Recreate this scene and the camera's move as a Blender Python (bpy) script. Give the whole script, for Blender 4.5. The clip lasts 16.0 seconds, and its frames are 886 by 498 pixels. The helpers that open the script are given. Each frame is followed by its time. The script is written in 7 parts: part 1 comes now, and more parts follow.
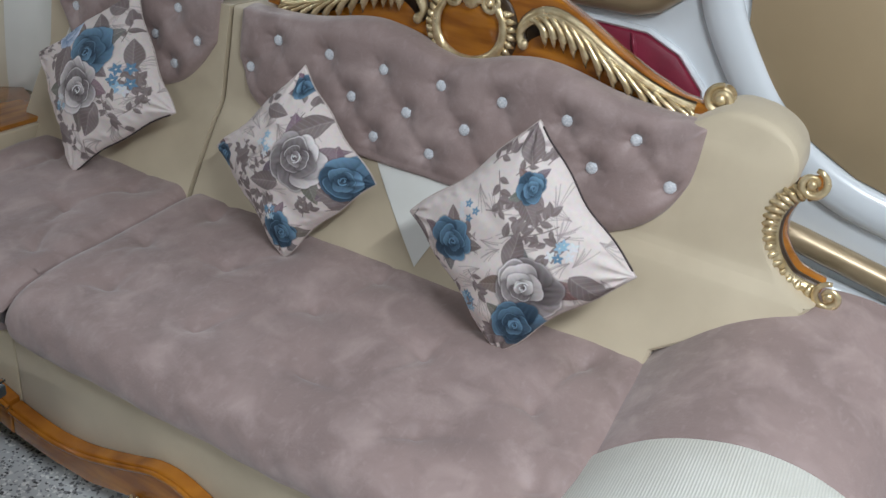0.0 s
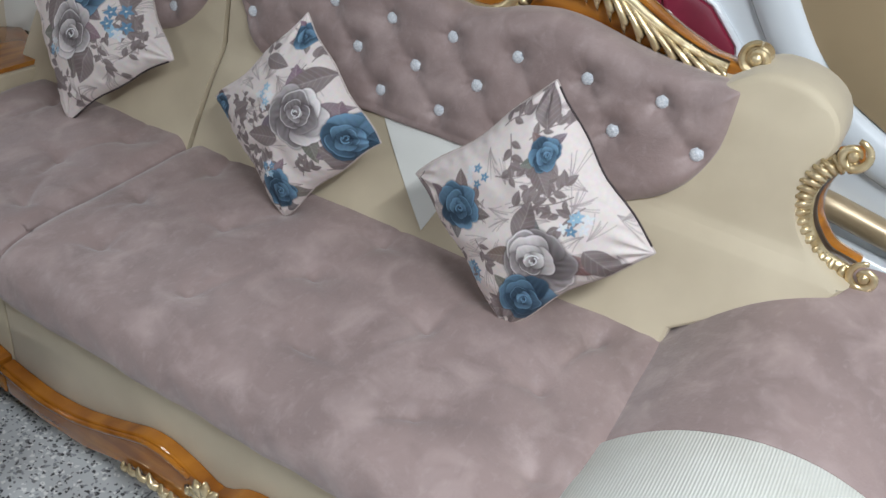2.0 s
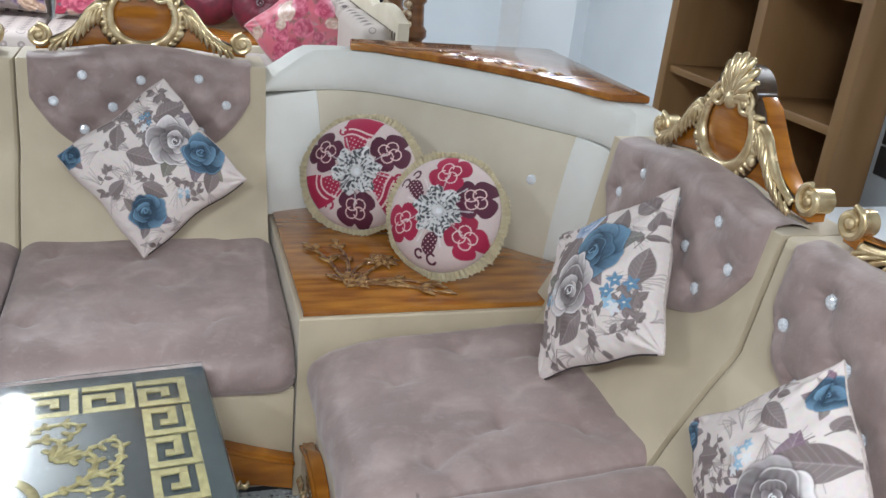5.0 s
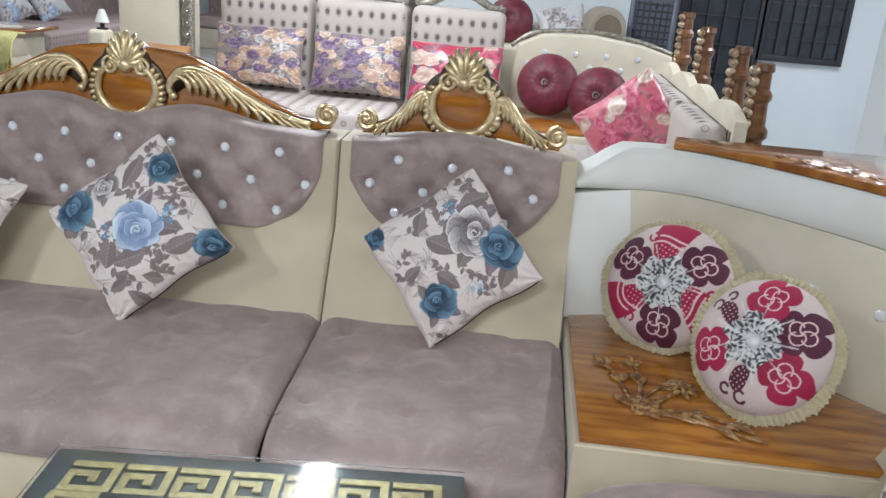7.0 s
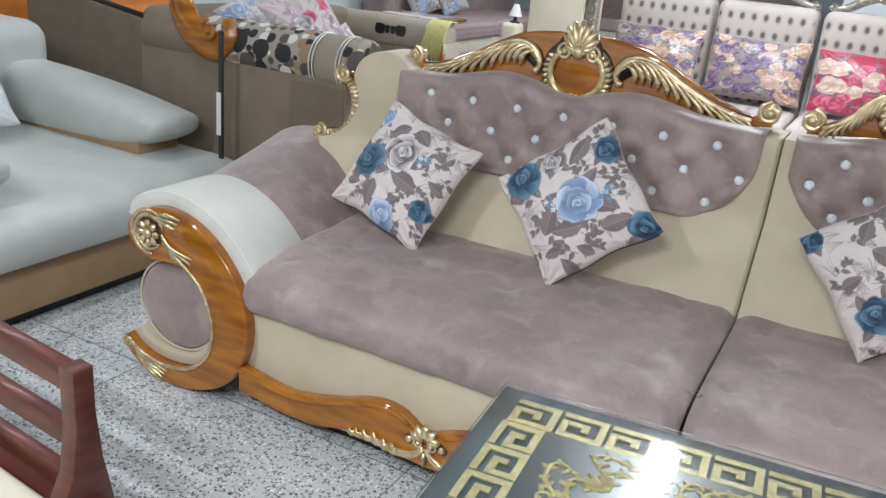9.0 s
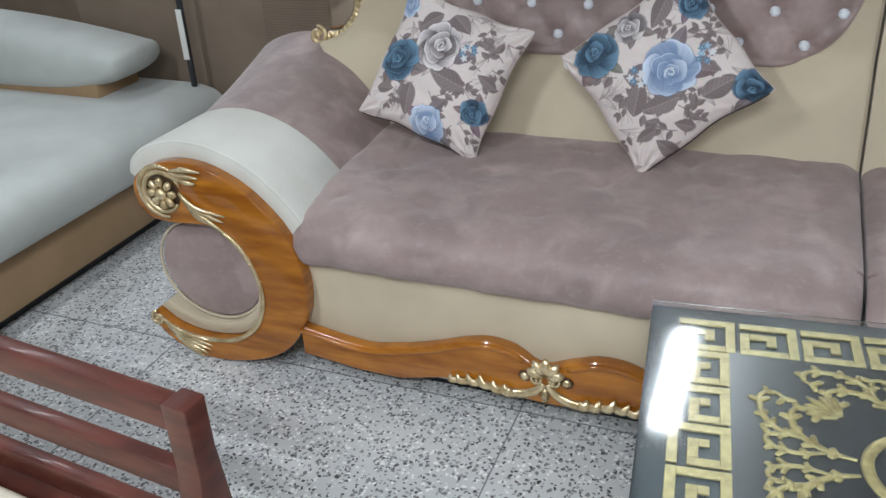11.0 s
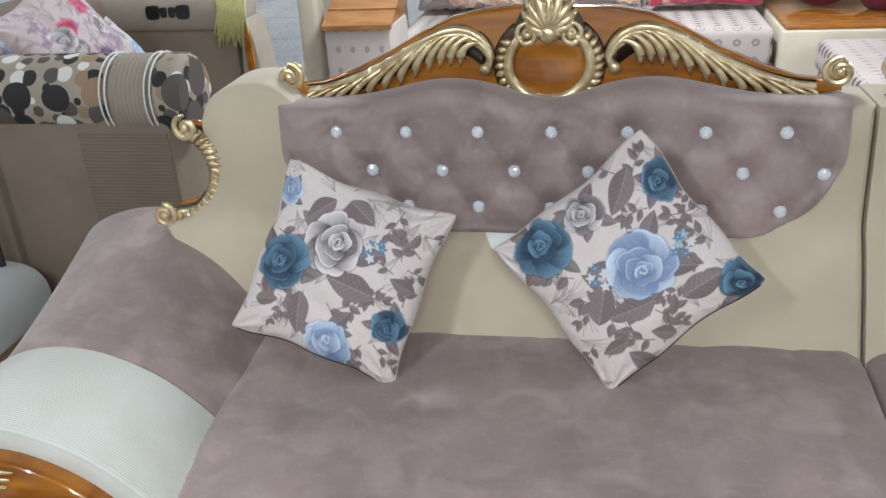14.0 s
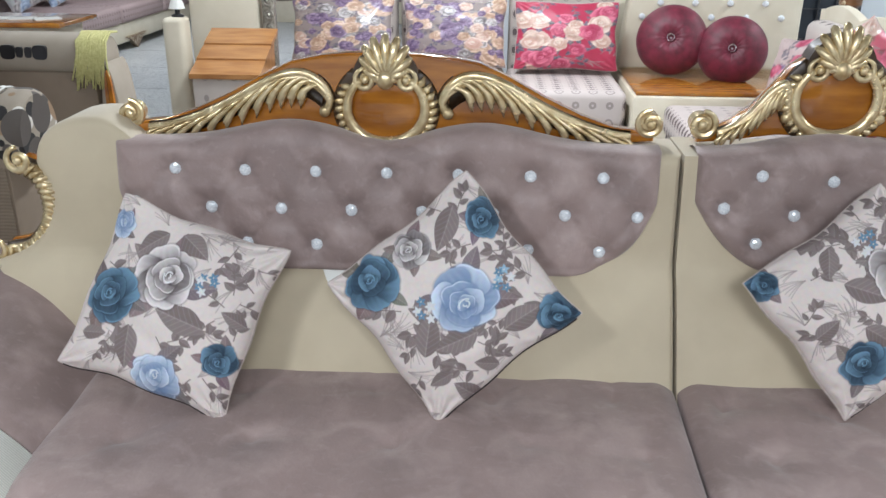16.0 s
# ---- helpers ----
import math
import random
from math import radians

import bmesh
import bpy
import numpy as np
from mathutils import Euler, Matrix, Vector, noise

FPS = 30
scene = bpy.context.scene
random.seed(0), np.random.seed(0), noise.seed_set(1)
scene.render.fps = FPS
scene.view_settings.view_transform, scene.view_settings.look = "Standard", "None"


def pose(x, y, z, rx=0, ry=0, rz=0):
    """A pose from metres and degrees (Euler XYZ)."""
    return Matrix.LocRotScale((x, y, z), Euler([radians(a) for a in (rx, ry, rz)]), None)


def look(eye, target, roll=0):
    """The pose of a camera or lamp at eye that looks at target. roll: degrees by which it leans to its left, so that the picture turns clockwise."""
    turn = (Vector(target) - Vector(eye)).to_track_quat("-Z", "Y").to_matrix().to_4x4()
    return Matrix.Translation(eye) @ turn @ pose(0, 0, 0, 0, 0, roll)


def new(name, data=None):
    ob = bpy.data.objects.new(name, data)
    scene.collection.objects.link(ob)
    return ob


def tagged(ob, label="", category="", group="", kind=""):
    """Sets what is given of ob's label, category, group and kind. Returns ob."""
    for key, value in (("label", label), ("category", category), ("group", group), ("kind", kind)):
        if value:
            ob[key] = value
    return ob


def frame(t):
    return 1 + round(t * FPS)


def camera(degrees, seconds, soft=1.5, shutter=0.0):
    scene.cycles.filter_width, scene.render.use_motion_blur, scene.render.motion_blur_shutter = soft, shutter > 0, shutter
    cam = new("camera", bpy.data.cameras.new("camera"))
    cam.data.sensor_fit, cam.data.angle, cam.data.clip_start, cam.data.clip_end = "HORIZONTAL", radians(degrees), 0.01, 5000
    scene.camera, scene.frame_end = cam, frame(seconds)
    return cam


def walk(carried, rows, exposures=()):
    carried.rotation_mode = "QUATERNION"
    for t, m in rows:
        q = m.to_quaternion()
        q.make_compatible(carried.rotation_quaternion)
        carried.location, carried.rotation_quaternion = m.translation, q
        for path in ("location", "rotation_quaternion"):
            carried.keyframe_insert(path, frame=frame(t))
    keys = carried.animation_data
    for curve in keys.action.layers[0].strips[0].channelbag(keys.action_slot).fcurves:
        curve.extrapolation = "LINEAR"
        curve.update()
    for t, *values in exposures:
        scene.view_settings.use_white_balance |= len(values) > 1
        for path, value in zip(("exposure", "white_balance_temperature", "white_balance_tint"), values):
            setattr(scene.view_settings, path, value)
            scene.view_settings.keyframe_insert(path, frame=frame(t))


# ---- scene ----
cam = camera(54.9, 16.0)

PATH = [
    (0, (-1.11, -2.513, 1.767), (0.48, -1.749, 0.825), 7.2),
    (0.5, (-1.125, -2.508, 1.785), (0.385, -1.697, 0.756), 6.4),
    (1, (-1.113, -2.514, 1.761), (0.352, -1.717, 0.656), 6.5),
    (1.5, (-1.055, -2.514, 1.754), (0.394, -1.751, 0.605), 6.7),
    (2, (-0.958, -2.478, 1.764), (0.548, -1.712, 0.693), 7.8),
    (2.5, (-0.845, -2.398, 1.762), (0.71, -1.515, 0.867), 8.4),
    (3, (-0.812, -2.309, 1.761), (0.67, -1.255, 0.928), 9.0),
    (3.5, (-0.784, -2.226, 1.768), (0.542, -1.007, 0.899), 8.6),
    (4, (-0.665, -2.202, 1.752), (0.437, -0.771, 0.894), 7.5),
    (4.2, (-0.558, -2.217, 1.747), (0.412, -0.688, 0.899), 7.2),
    (6.3, (-0.253, -1.881, 1.684), (-0.001, -0.015, 1.01), 4.7),
    (6.5, (-0.255, -1.868, 1.687), (-0.091, 0.01, 1.021), 4.5),
    (7, (-0.217, -1.894, 1.699), (-0.363, -0.003, 1.064), 4.7),
    (7.5, (-0.168, -1.978, 1.702), (-0.57, -0.126, 1.061), 4.9),
    (8, (-0.197, -2.016, 1.664), (-0.94, -0.282, 1.001), 2.4),
    (8.1, (-0.212, -2.018, 1.659), (-0.988, -0.303, 0.983), 2.5),
    (8.5, (-0.307, -2.039, 1.656), (-1.176, -0.377, 0.961), 4.1),
    (9, (-0.485, -2.109, 1.645), (-1.345, -0.44, 0.956), 5.3),
    (9.5, (-0.642, -2.128, 1.648), (-1.506, -0.518, 0.835), 2.3),
    (9.7, (-0.672, -2.155, 1.63), (-1.523, -0.558, 0.779), 1.9),
    (11.8, (-1.315, -1.739, 1.569), (-1.827, -0.101, 0.544), -5.2),
    (12, (-1.359, -1.72, 1.574), (-1.815, -0.089, 0.511), -4.5),
    (12.5, (-1.412, -1.57, 1.557), (-1.836, 0.025, 0.427), -4.0),
    (13, (-1.437, -1.352, 1.589), (-1.855, 0.221, 0.426), -3.4),
    (13.4, (-1.448, -1.272, 1.601), (-1.871, 0.337, 0.49), -3.2),
    (13.5, (-1.467, -1.286, 1.599), (-1.864, 0.364, 0.541), -2.6),
    (13.6, (-1.433, -1.267, 1.589), (-1.856, 0.413, 0.589), -3.4),
    (14, (-1.445, -1.22, 1.73), (-1.798, 0.55, 0.868), -3.4),
    (14.5, (-1.494, -1.233, 1.713), (-1.761, 0.612, 0.991), -2.2),
    (15, (-1.497, -1.25, 1.707), (-1.633, 0.601, 0.963), -0.4),
    (15.5, (-1.441, -1.26, 1.704), (-1.517, 0.594, 0.959), -0.1),
    (16, (-1.303, -1.281, 1.697), (-1.4, 0.574, 0.957), 0.5),
]
walk(cam, [(t, look(eye, target, roll)) for t, eye, target, roll in PATH],
     [(0, -0.42), (0.5, -0.42), (1.0, -0.34), (1.5, -0.34), (2.0, -0.27), (2.5, -0.32), (3.0, -0.34), (3.5, -0.18), (4.0, 0.22), (4.2, 0.26), (6.3, 0.31), (7.5, 0.34), (9.0, 0.34), (9.7, 0.29), (12.0, 0.16), (12.5, 0.15), (13.0, 0.24), (14.5, 0.32), (16.0, 0.38)])

# ---- world, light, exposure ----
world = bpy.data.worlds.new("world")
scene.world = world
world.use_nodes = True
world.node_tree.nodes["Background"].inputs[0].default_value = (0.85, 0.93, 1.0, 1)
world.node_tree.nodes["Background"].inputs[1].default_value = 0.022
FLOOR, CEIL = -0.045, 3.15


def assumed_tube_light(x, y, rz=0.0, power=60.0, length=1.2, wide=0.10, z=None):
    """An area lamp just under the ceiling, in place of an assumed tube light."""
    lamp = bpy.data.lights.new("assumed_tube_glow", "AREA")
    lamp.shape, lamp.size, lamp.size_y, lamp.energy, lamp.color = "RECTANGLE", length, wide, 1.22 * power, (0.86, 0.925, 1.0)
    ob = new("assumed_tube_glow", lamp)
    ob.matrix_basis = pose(x, y, (z or CEIL) - 0.09, 0, 0, rz)
    return ob


# only the first follows a reflection; the rest are unseen, added for brightness
ASSUMED_TUBES = [(-1.46, 3.32, 90, 76, 1.55, 0.15), (2.0, 3.3, 90, 34, 1.2, 0.10), (-3.0, -2.3, 90, 46, 1.2, 0.10), (-0.9, -3.4, 0, 97, 1.2, 0.10), (0.7, -2.9, 90, 14, 1.2, 0.10), (-4.4, 0.6, 90, 12, 1.2, 0.10),
         (-1.5, 6.1, 0, 14, 1.2, 0.10), (-4.6, 4.4, 0, 28, 1.2, 0.10), (2.9, 0.4, 90, 52, 1.2, 0.10), (2.4, 4.8, 0, 32, 1.2, 0.10), (-4.6, 9.6, 0, 62, 1.2, 0.10)]
for tx, ty, tr, tp, tl, tw in ASSUMED_TUBES:
    assumed_tube_light(tx, ty, tr, tp, tl, tw)


def unseen_fill_light(x, y, z, rz, wide, high, power):
    """An unseen area lamp, added to brighten the fronts of the sofa backs."""
    lamp = bpy.data.lights.new("unseen_fill", "AREA")
    lamp.shape, lamp.size, lamp.size_y, lamp.energy, lamp.color = "RECTANGLE", wide, high, power, (0.92, 0.96, 1.0)
    ob = new("unseen_fill", lamp)
    ob.matrix_basis = pose(x, y, z, 90, 0, rz)


# unseen fill lamps at the south and west walls, added for brightness
unseen_fill_light(-2.2, -5.42, 1.95, 0, 6.0, 1.2, 20)
unseen_fill_light(-7.42, -1.4, 1.95, -90, 5.0, 1.2, 8)


# ---- materials ----
def rgb(c):
    return (*c, 1.0)


def material(name, c1, c2=None, scale=8.0, rough=0.6, metal=0.0, bump=0.0, bump_scale=60.0, detail=4.0, c3=None, coat=0.0, stretch=(1, 1, 1),
             lo=0.35, hi=0.65, sheen=0.0, rough_var=0.0, random_value=0.0):
    """A surface with two scales of colour variation and fine relief, in object space."""
    m = bpy.data.materials.new(name)
    m.use_nodes = True
    nt = m.node_tree
    n, l = nt.nodes, nt.links
    b = n["Principled BSDF"]
    b.inputs["Roughness"].default_value, b.inputs["Metallic"].default_value = rough, metal
    b.inputs["Coat Weight"].default_value = coat
    b.inputs["Coat Roughness"].default_value = 0.06
    b.inputs["Sheen Weight"].default_value = sheen
    tc, mp = n.new("ShaderNodeTexCoord"), n.new("ShaderNodeMapping")
    l.new(tc.outputs["Object"], mp.inputs[0])
    mp.inputs["Scale"].default_value = stretch
    c2 = c2 or tuple(0.85 * v for v in c1)
    noi = n.new("ShaderNodeTexNoise")
    noi.inputs["Scale"].default_value, noi.inputs["Detail"].default_value = scale, detail
    l.new(mp.outputs[0], noi.inputs["Vector"])
    ramp = n.new("ShaderNodeValToRGB")
    ramp.color_ramp.elements[0].position, ramp.color_ramp.elements[1].position = lo, hi
    ramp.color_ramp.elements[0].color, ramp.color_ramp.elements[1].color = rgb(c2), rgb(c1)
    l.new(noi.outputs[0], ramp.inputs[0])
    out = ramp.outputs[0]
    fine = n.new("ShaderNodeTexNoise")
    fine.inputs["Scale"].default_value, fine.inputs["Detail"].default_value = bump_scale, 3.0
    l.new(mp.outputs[0], fine.inputs["Vector"])
    if c3:
        mix = n.new("ShaderNodeMix")
        mix.data_type = "RGBA"
        r3 = n.new("ShaderNodeValToRGB")
        r3.color_ramp.elements[0].position, r3.color_ramp.elements[1].position = 0.52, 0.72
        l.new(fine.outputs[0], r3.inputs[0])
        l.new(r3.outputs[0], mix.inputs[0])
        l.new(out, mix.inputs[6])
        mix.inputs[7].default_value = rgb(c3)
        out = mix.outputs[2]
    if random_value:
        hsv, oi, ma = n.new("ShaderNodeHueSaturation"), n.new("ShaderNodeObjectInfo"), n.new("ShaderNodeMath")
        ma.operation = "MULTIPLY_ADD"
        ma.inputs[1].default_value, ma.inputs[2].default_value = random_value, 1 - random_value / 2
        l.new(oi.outputs["Random"], ma.inputs[0])
        l.new(ma.outputs[0], hsv.inputs["Value"])
        l.new(out, hsv.inputs["Color"])
        out = hsv.outputs[0]
    l.new(out, b.inputs["Base Color"])
    if rough_var:
        ma = n.new("ShaderNodeMath")
        ma.operation = "MULTIPLY_ADD"
        ma.inputs[1].default_value, ma.inputs[2].default_value = rough_var, rough - rough_var / 2
        l.new(noi.outputs[0], ma.inputs[0])
        l.new(ma.outputs[0], b.inputs["Roughness"])
    if bump:
        bp = n.new("ShaderNodeBump")
        bp.inputs["Strength"].default_value, bp.inputs["Distance"].default_value = bump, 0.004
        l.new(fine.outputs[0], bp.inputs["Height"])
        l.new(bp.outputs[0], b.inputs["Normal"])
    return m


def ribbed(name, c1, c2, axis="Y", pitch=0.006, rough=0.75):
    """A ribbed, woven cloth: fine parallel cords over a faint blotch."""
    m = material(name, c1, c2, 6.0, rough, bump=0.2, bump_scale=500)
    n, l = m.node_tree.nodes, m.node_tree.links
    b = n["Principled BSDF"]
    tc, w = n.new("ShaderNodeTexCoord"), n.new("ShaderNodeTexWave")
    w.bands_direction = axis
    w.inputs["Scale"].default_value = 0.314 / pitch
    w.inputs["Distortion"].default_value = 0.4
    w.inputs["Detail Scale"].default_value = 3.0
    l.new(tc.outputs["Object"], w.inputs["Vector"])
    bp = n.new("ShaderNodeBump")
    bp.inputs["Strength"].default_value, bp.inputs["Distance"].default_value = 0.5, 0.002
    l.new(w.outputs["Color"], bp.inputs["Height"])
    l.new(bp.outputs[0], b.inputs["Normal"])
    old = b.inputs["Base Color"].links[0].from_socket
    mix = n.new("ShaderNodeMix")
    mix.data_type, mix.blend_type = "RGBA", "MULTIPLY"
    mix.inputs[0].default_value = 0.16
    l.new(old, mix.inputs[6])
    l.new(w.outputs["Color"], mix.inputs[7])
    l.new(mix.outputs[2], b.inputs["Base Color"])
    return m


def printed(name, rough=0.75, bump=0.25, gloss=0.0):
    """Printed cloth: the print's colours lie on the mesh, with a fine weave."""
    m = bpy.data.materials.new(name)
    m.use_nodes = True
    n, l = m.node_tree.nodes, m.node_tree.links
    b = n["Principled BSDF"]
    b.inputs["Roughness"].default_value = rough
    b.inputs["Coat Weight"].default_value = gloss
    a = n.new("ShaderNodeAttribute")
    a.attribute_name = "print"
    tc, noi, mix = n.new("ShaderNodeTexCoord"), n.new("ShaderNodeTexNoise"), n.new("ShaderNodeMix")
    noi.inputs["Scale"].default_value = 90
    mix.data_type, mix.blend_type = "RGBA", "MULTIPLY"
    mix.inputs[0].default_value = 0.18
    l.new(tc.outputs["Object"], noi.inputs["Vector"])
    l.new(a.outputs["Color"], mix.inputs[6])
    l.new(noi.outputs["Color"], mix.inputs[7])
    l.new(mix.outputs[2], b.inputs["Base Color"])
    bp, f2 = n.new("ShaderNodeBump"), n.new("ShaderNodeTexNoise")
    f2.inputs["Scale"].default_value = 700
    bp.inputs["Strength"].default_value, bp.inputs["Distance"].default_value = bump, 0.001
    l.new(tc.outputs["Object"], f2.inputs["Vector"])
    l.new(f2.outputs[0], bp.inputs["Height"])
    l.new(bp.outputs[0], b.inputs["Normal"])
    return m


def terrazzo():
    """Grey cast terrazzo: dark and pale stone chips in a pale binder."""
    m = bpy.data.materials.new("terrazzo")
    m.use_nodes = True
    n, l = m.node_tree.nodes, m.node_tree.links
    b = n["Principled BSDF"]
    b.inputs["Roughness"].default_value = 0.32
    tc = n.new("ShaderNodeTexCoord")
    col = None
    base = n.new("ShaderNodeTexNoise")
    base.inputs["Scale"].default_value, base.inputs["Detail"].default_value = 2.2, 5
    l.new(tc.outputs["Object"], base.inputs["Vector"])
    r = n.new("ShaderNodeValToRGB")
    r.color_ramp.elements[0].color, r.color_ramp.elements[1].color = (0.50, 0.515, 0.52, 1), (0.64, 0.655, 0.65, 1)
    r.color_ramp.elements[0].position, r.color_ramp.elements[1].position = 0.3, 0.7
    l.new(base.outputs[0], r.inputs[0])
    col = r.outputs[0]
    warp = n.new("ShaderNodeTexNoise")
    warp.inputs["Scale"].default_value = 70
    l.new(tc.outputs["Object"], warp.inputs["Vector"])
    add = n.new("ShaderNodeMix")
    add.data_type, add.blend_type = "RGBA", "ADD"
    add.inputs[0].default_value = 0.018
    l.new(tc.outputs["Object"], add.inputs[6])
    l.new(warp.outputs["Color"], add.inputs[7])
    for scale, keep, size, c in ((62, 0.34, 0.40, (0.20, 0.20, 0.205)), (70, 0.40, 0.40, (0.80, 0.80, 0.78)), (88, 0.30, 0.40, (0.06, 0.062, 0.066)), (78, 0.28, 0.38, (0.30, 0.31, 0.33))):
        v = n.new("ShaderNodeTexVoronoi")
        v.inputs["Scale"].default_value = scale
        l.new(add.outputs[2], v.inputs["Vector"])
        sep = n.new("ShaderNodeSeparateColor")
        l.new(v.outputs["Color"], sep.inputs[0])
        a, c2, mul, mix = n.new("ShaderNodeMath"), n.new("ShaderNodeMath"), n.new("ShaderNodeMath"), n.new("ShaderNodeMix")
        a.operation, c2.operation, mul.operation = "LESS_THAN", "LESS_THAN", "MULTIPLY"
        a.inputs[1].default_value, c2.inputs[1].default_value = keep, size
        l.new(sep.outputs[0], a.inputs[0])
        l.new(v.outputs["Distance"], c2.inputs[0])
        l.new(a.outputs[0], mul.inputs[0])
        l.new(c2.outputs[0], mul.inputs[1])
        mix.data_type = "RGBA"
        l.new(mul.outputs[0], mix.inputs[0])
        l.new(col, mix.inputs[6])
        mix.inputs[7].default_value = rgb(c)
        col = mix.outputs[2]
    l.new(col, b.inputs["Base Color"])
    return m


def suede():
    """Mauve brushed suede: broad clouds, brushed streaks and pale scuffs over a fine nap."""
    m = bpy.data.materials.new("mauve_suede")
    m.use_nodes = True
    n, l = m.node_tree.nodes, m.node_tree.links
    b = n["Principled BSDF"]
    tc = n.new("ShaderNodeTexCoord")

    def cloud(scale, detail, lo, hi, distort=0.0, stretch=(1, 1, 1)):
        mp, noi, r = n.new("ShaderNodeMapping"), n.new("ShaderNodeTexNoise"), n.new("ShaderNodeMapRange")
        mp.inputs["Scale"].default_value = stretch
        l.new(tc.outputs["Object"], mp.inputs[0])
        l.new(mp.outputs[0], noi.inputs["Vector"])
        noi.inputs["Scale"].default_value, noi.inputs["Detail"].default_value, noi.inputs["Distortion"].default_value = scale, detail, distort
        r.inputs["From Min"].default_value, r.inputs["From Max"].default_value = lo, hi
        l.new(noi.outputs[0], r.inputs["Value"])
        return r.outputs[0]

    def blend(fac, a, c, most):
        k, mix = n.new("ShaderNodeMath"), n.new("ShaderNodeMix")
        k.operation = "MULTIPLY"
        k.inputs[1].default_value = most
        l.new(fac, k.inputs[0])
        mix.data_type = "RGBA"
        l.new(k.outputs[0], mix.inputs[0])
        l.new(a, mix.inputs[6])
        mix.inputs[7].default_value = rgb(c)
        return mix.outputs[2]

    base = n.new("ShaderNodeRGB")
    base.outputs[0].default_value = rgb((0.322, 0.236, 0.219))
    col = blend(cloud(4.5, 5.0, 0.38, 0.64, 0.5), base.outputs[0], (0.236, 0.172, 0.160), 0.80)
    col = blend(cloud(9.0, 6.0, 0.48, 0.72, 0.5), col, (0.440, 0.338, 0.316), 0.72)
    col = blend(cloud(40.0, 6.0, 0.56, 0.72, 0.4, (1, 1.6, 1)), col, (0.470, 0.378, 0.355), 0.22)
    col = blend(cloud(16.0, 5.0, 0.54, 0.74, 0.6), col, (0.222, 0.164, 0.154), 0.38)
    l.new(col, b.inputs["Base Color"])
    ro = n.new("ShaderNodeMapRange")
    ro.inputs["To Min"].default_value, ro.inputs["To Max"].default_value = 0.62, 0.44
    l.new(cloud(15.0, 8.0, 0.40, 0.68, 0.9), ro.inputs["Value"])
    l.new(ro.outputs[0], b.inputs["Roughness"])
    b.inputs["Sheen Weight"].default_value = 0.28
    bp, nap = n.new("ShaderNodeBump"), n.new("ShaderNodeTexNoise")
    nap.inputs["Scale"].default_value, nap.inputs["Detail"].default_value = 130.0, 6.0
    l.new(tc.outputs["Object"], nap.inputs["Vector"])
    bp.inputs["Strength"].default_value, bp.inputs["Distance"].default_value = 0.22, 0.004
    l.new(nap.outputs[0], bp.inputs["Height"])
    l.new(bp.outputs[0], b.inputs["Normal"])
    return m


MAUVE = suede()
BEIGE = material("beige_cloth", (0.57, 0.485, 0.345), (0.50, 0.42, 0.295), 5.0, 0.62, bump=0.18, bump_scale=600, sheen=0.25)
CREAM = material("cream_cloth", (0.66, 0.60, 0.48), (0.60, 0.54, 0.42), 5.0, 0.65, bump=0.12, bump_scale=500)
WHITE_RIB = ribbed("white_ribbed_cloth", (0.70, 0.70, 0.64), (0.64, 0.635, 0.57), "Y")
WHITE_CLOTH = material("white_leatherette", (0.74, 0.74, 0.70), (0.68, 0.68, 0.63), 4.0, 0.5, bump=0.1, bump_scale=400)
WOOD = material("polished_teak", (0.45, 0.168, 0.018), (0.25, 0.080, 0.009), 5.0, 0.20, bump=0.03, bump_scale=90, coat=0.8, stretch=(1, 1, 6), rough_var=0.08)
WOOD_H = material("polished_teak_board", (0.42, 0.170, 0.025), (0.23, 0.075, 0.012), 6.0, 0.22, bump=0.03, bump_scale=70, coat=0.8, stretch=(1, 5, 1), rough_var=0.08)
CARVED = material("lacquered_carving", (0.46, 0.27, 0.10), (0.20, 0.085, 0.025), 45.0, 0.14, metal=0.25, coat=1.0, lo=0.4, hi=0.6)
GOLD = material("gold_paint", (0.80, 0.66, 0.41), (0.48, 0.34, 0.16), 30.0, 0.24, metal=0.70, bump=0.15, bump_scale=220, rough_var=0.2, lo=0.25, hi=0.6)
DARK_GROUND = material("dark_brown_ground", (0.055, 0.028, 0.010), (0.030, 0.016, 0.007), 40.0, 0.35, coat=0.3)
CRYSTAL = material("cut_crystal", (0.90, 0.92, 0.94), (0.60, 0.65, 0.70), 240.0, 0.12, metal=0.08, coat=1.0, detail=1)
DARKWOOD = material("dark_mahogany", (0.11, 0.028, 0.018), (0.06, 0.015, 0.010), 9.0, 0.38, bump=0.05, bump_scale=90, coat=0.12, stretch=(1, 1, 5))
BLACK = material("black_lacquer", (0.016, 0.017, 0.019), (0.010, 0.010, 0.012), 20.0, 0.30)
TABLEGREY = material("slate_lacquer", (0.020, 0.028, 0.032), (0.014, 0.020, 0.023), 12.0, 0.5)
WALL = material("white_wall", (0.72, 0.76, 0.79), (0.68, 0.72, 0.75), 1.2, 0.8, bump=0.1, bump_scale=120)
# unseen ceiling, darkened in colour so the table glass reflects less light
CEILING = material("ceiling_paint", (0.34, 0.35, 0.35), None, 1.0, 0.9)
for m_ in (WOOD, WOOD_H):
    m_.node_tree.nodes["Principled BSDF"].inputs["Specular IOR Level"].default_value = 0.15
    m_.node_tree.nodes["Principled BSDF"].inputs["Coat Weight"].default_value = 0.9
TERRAZZO = terrazzo()
JOINT = material("floor_joint_strip", (0.20, 0.21, 0.22), None, 30.0, 0.5)


# ---- mesh helpers ----
INV = {}
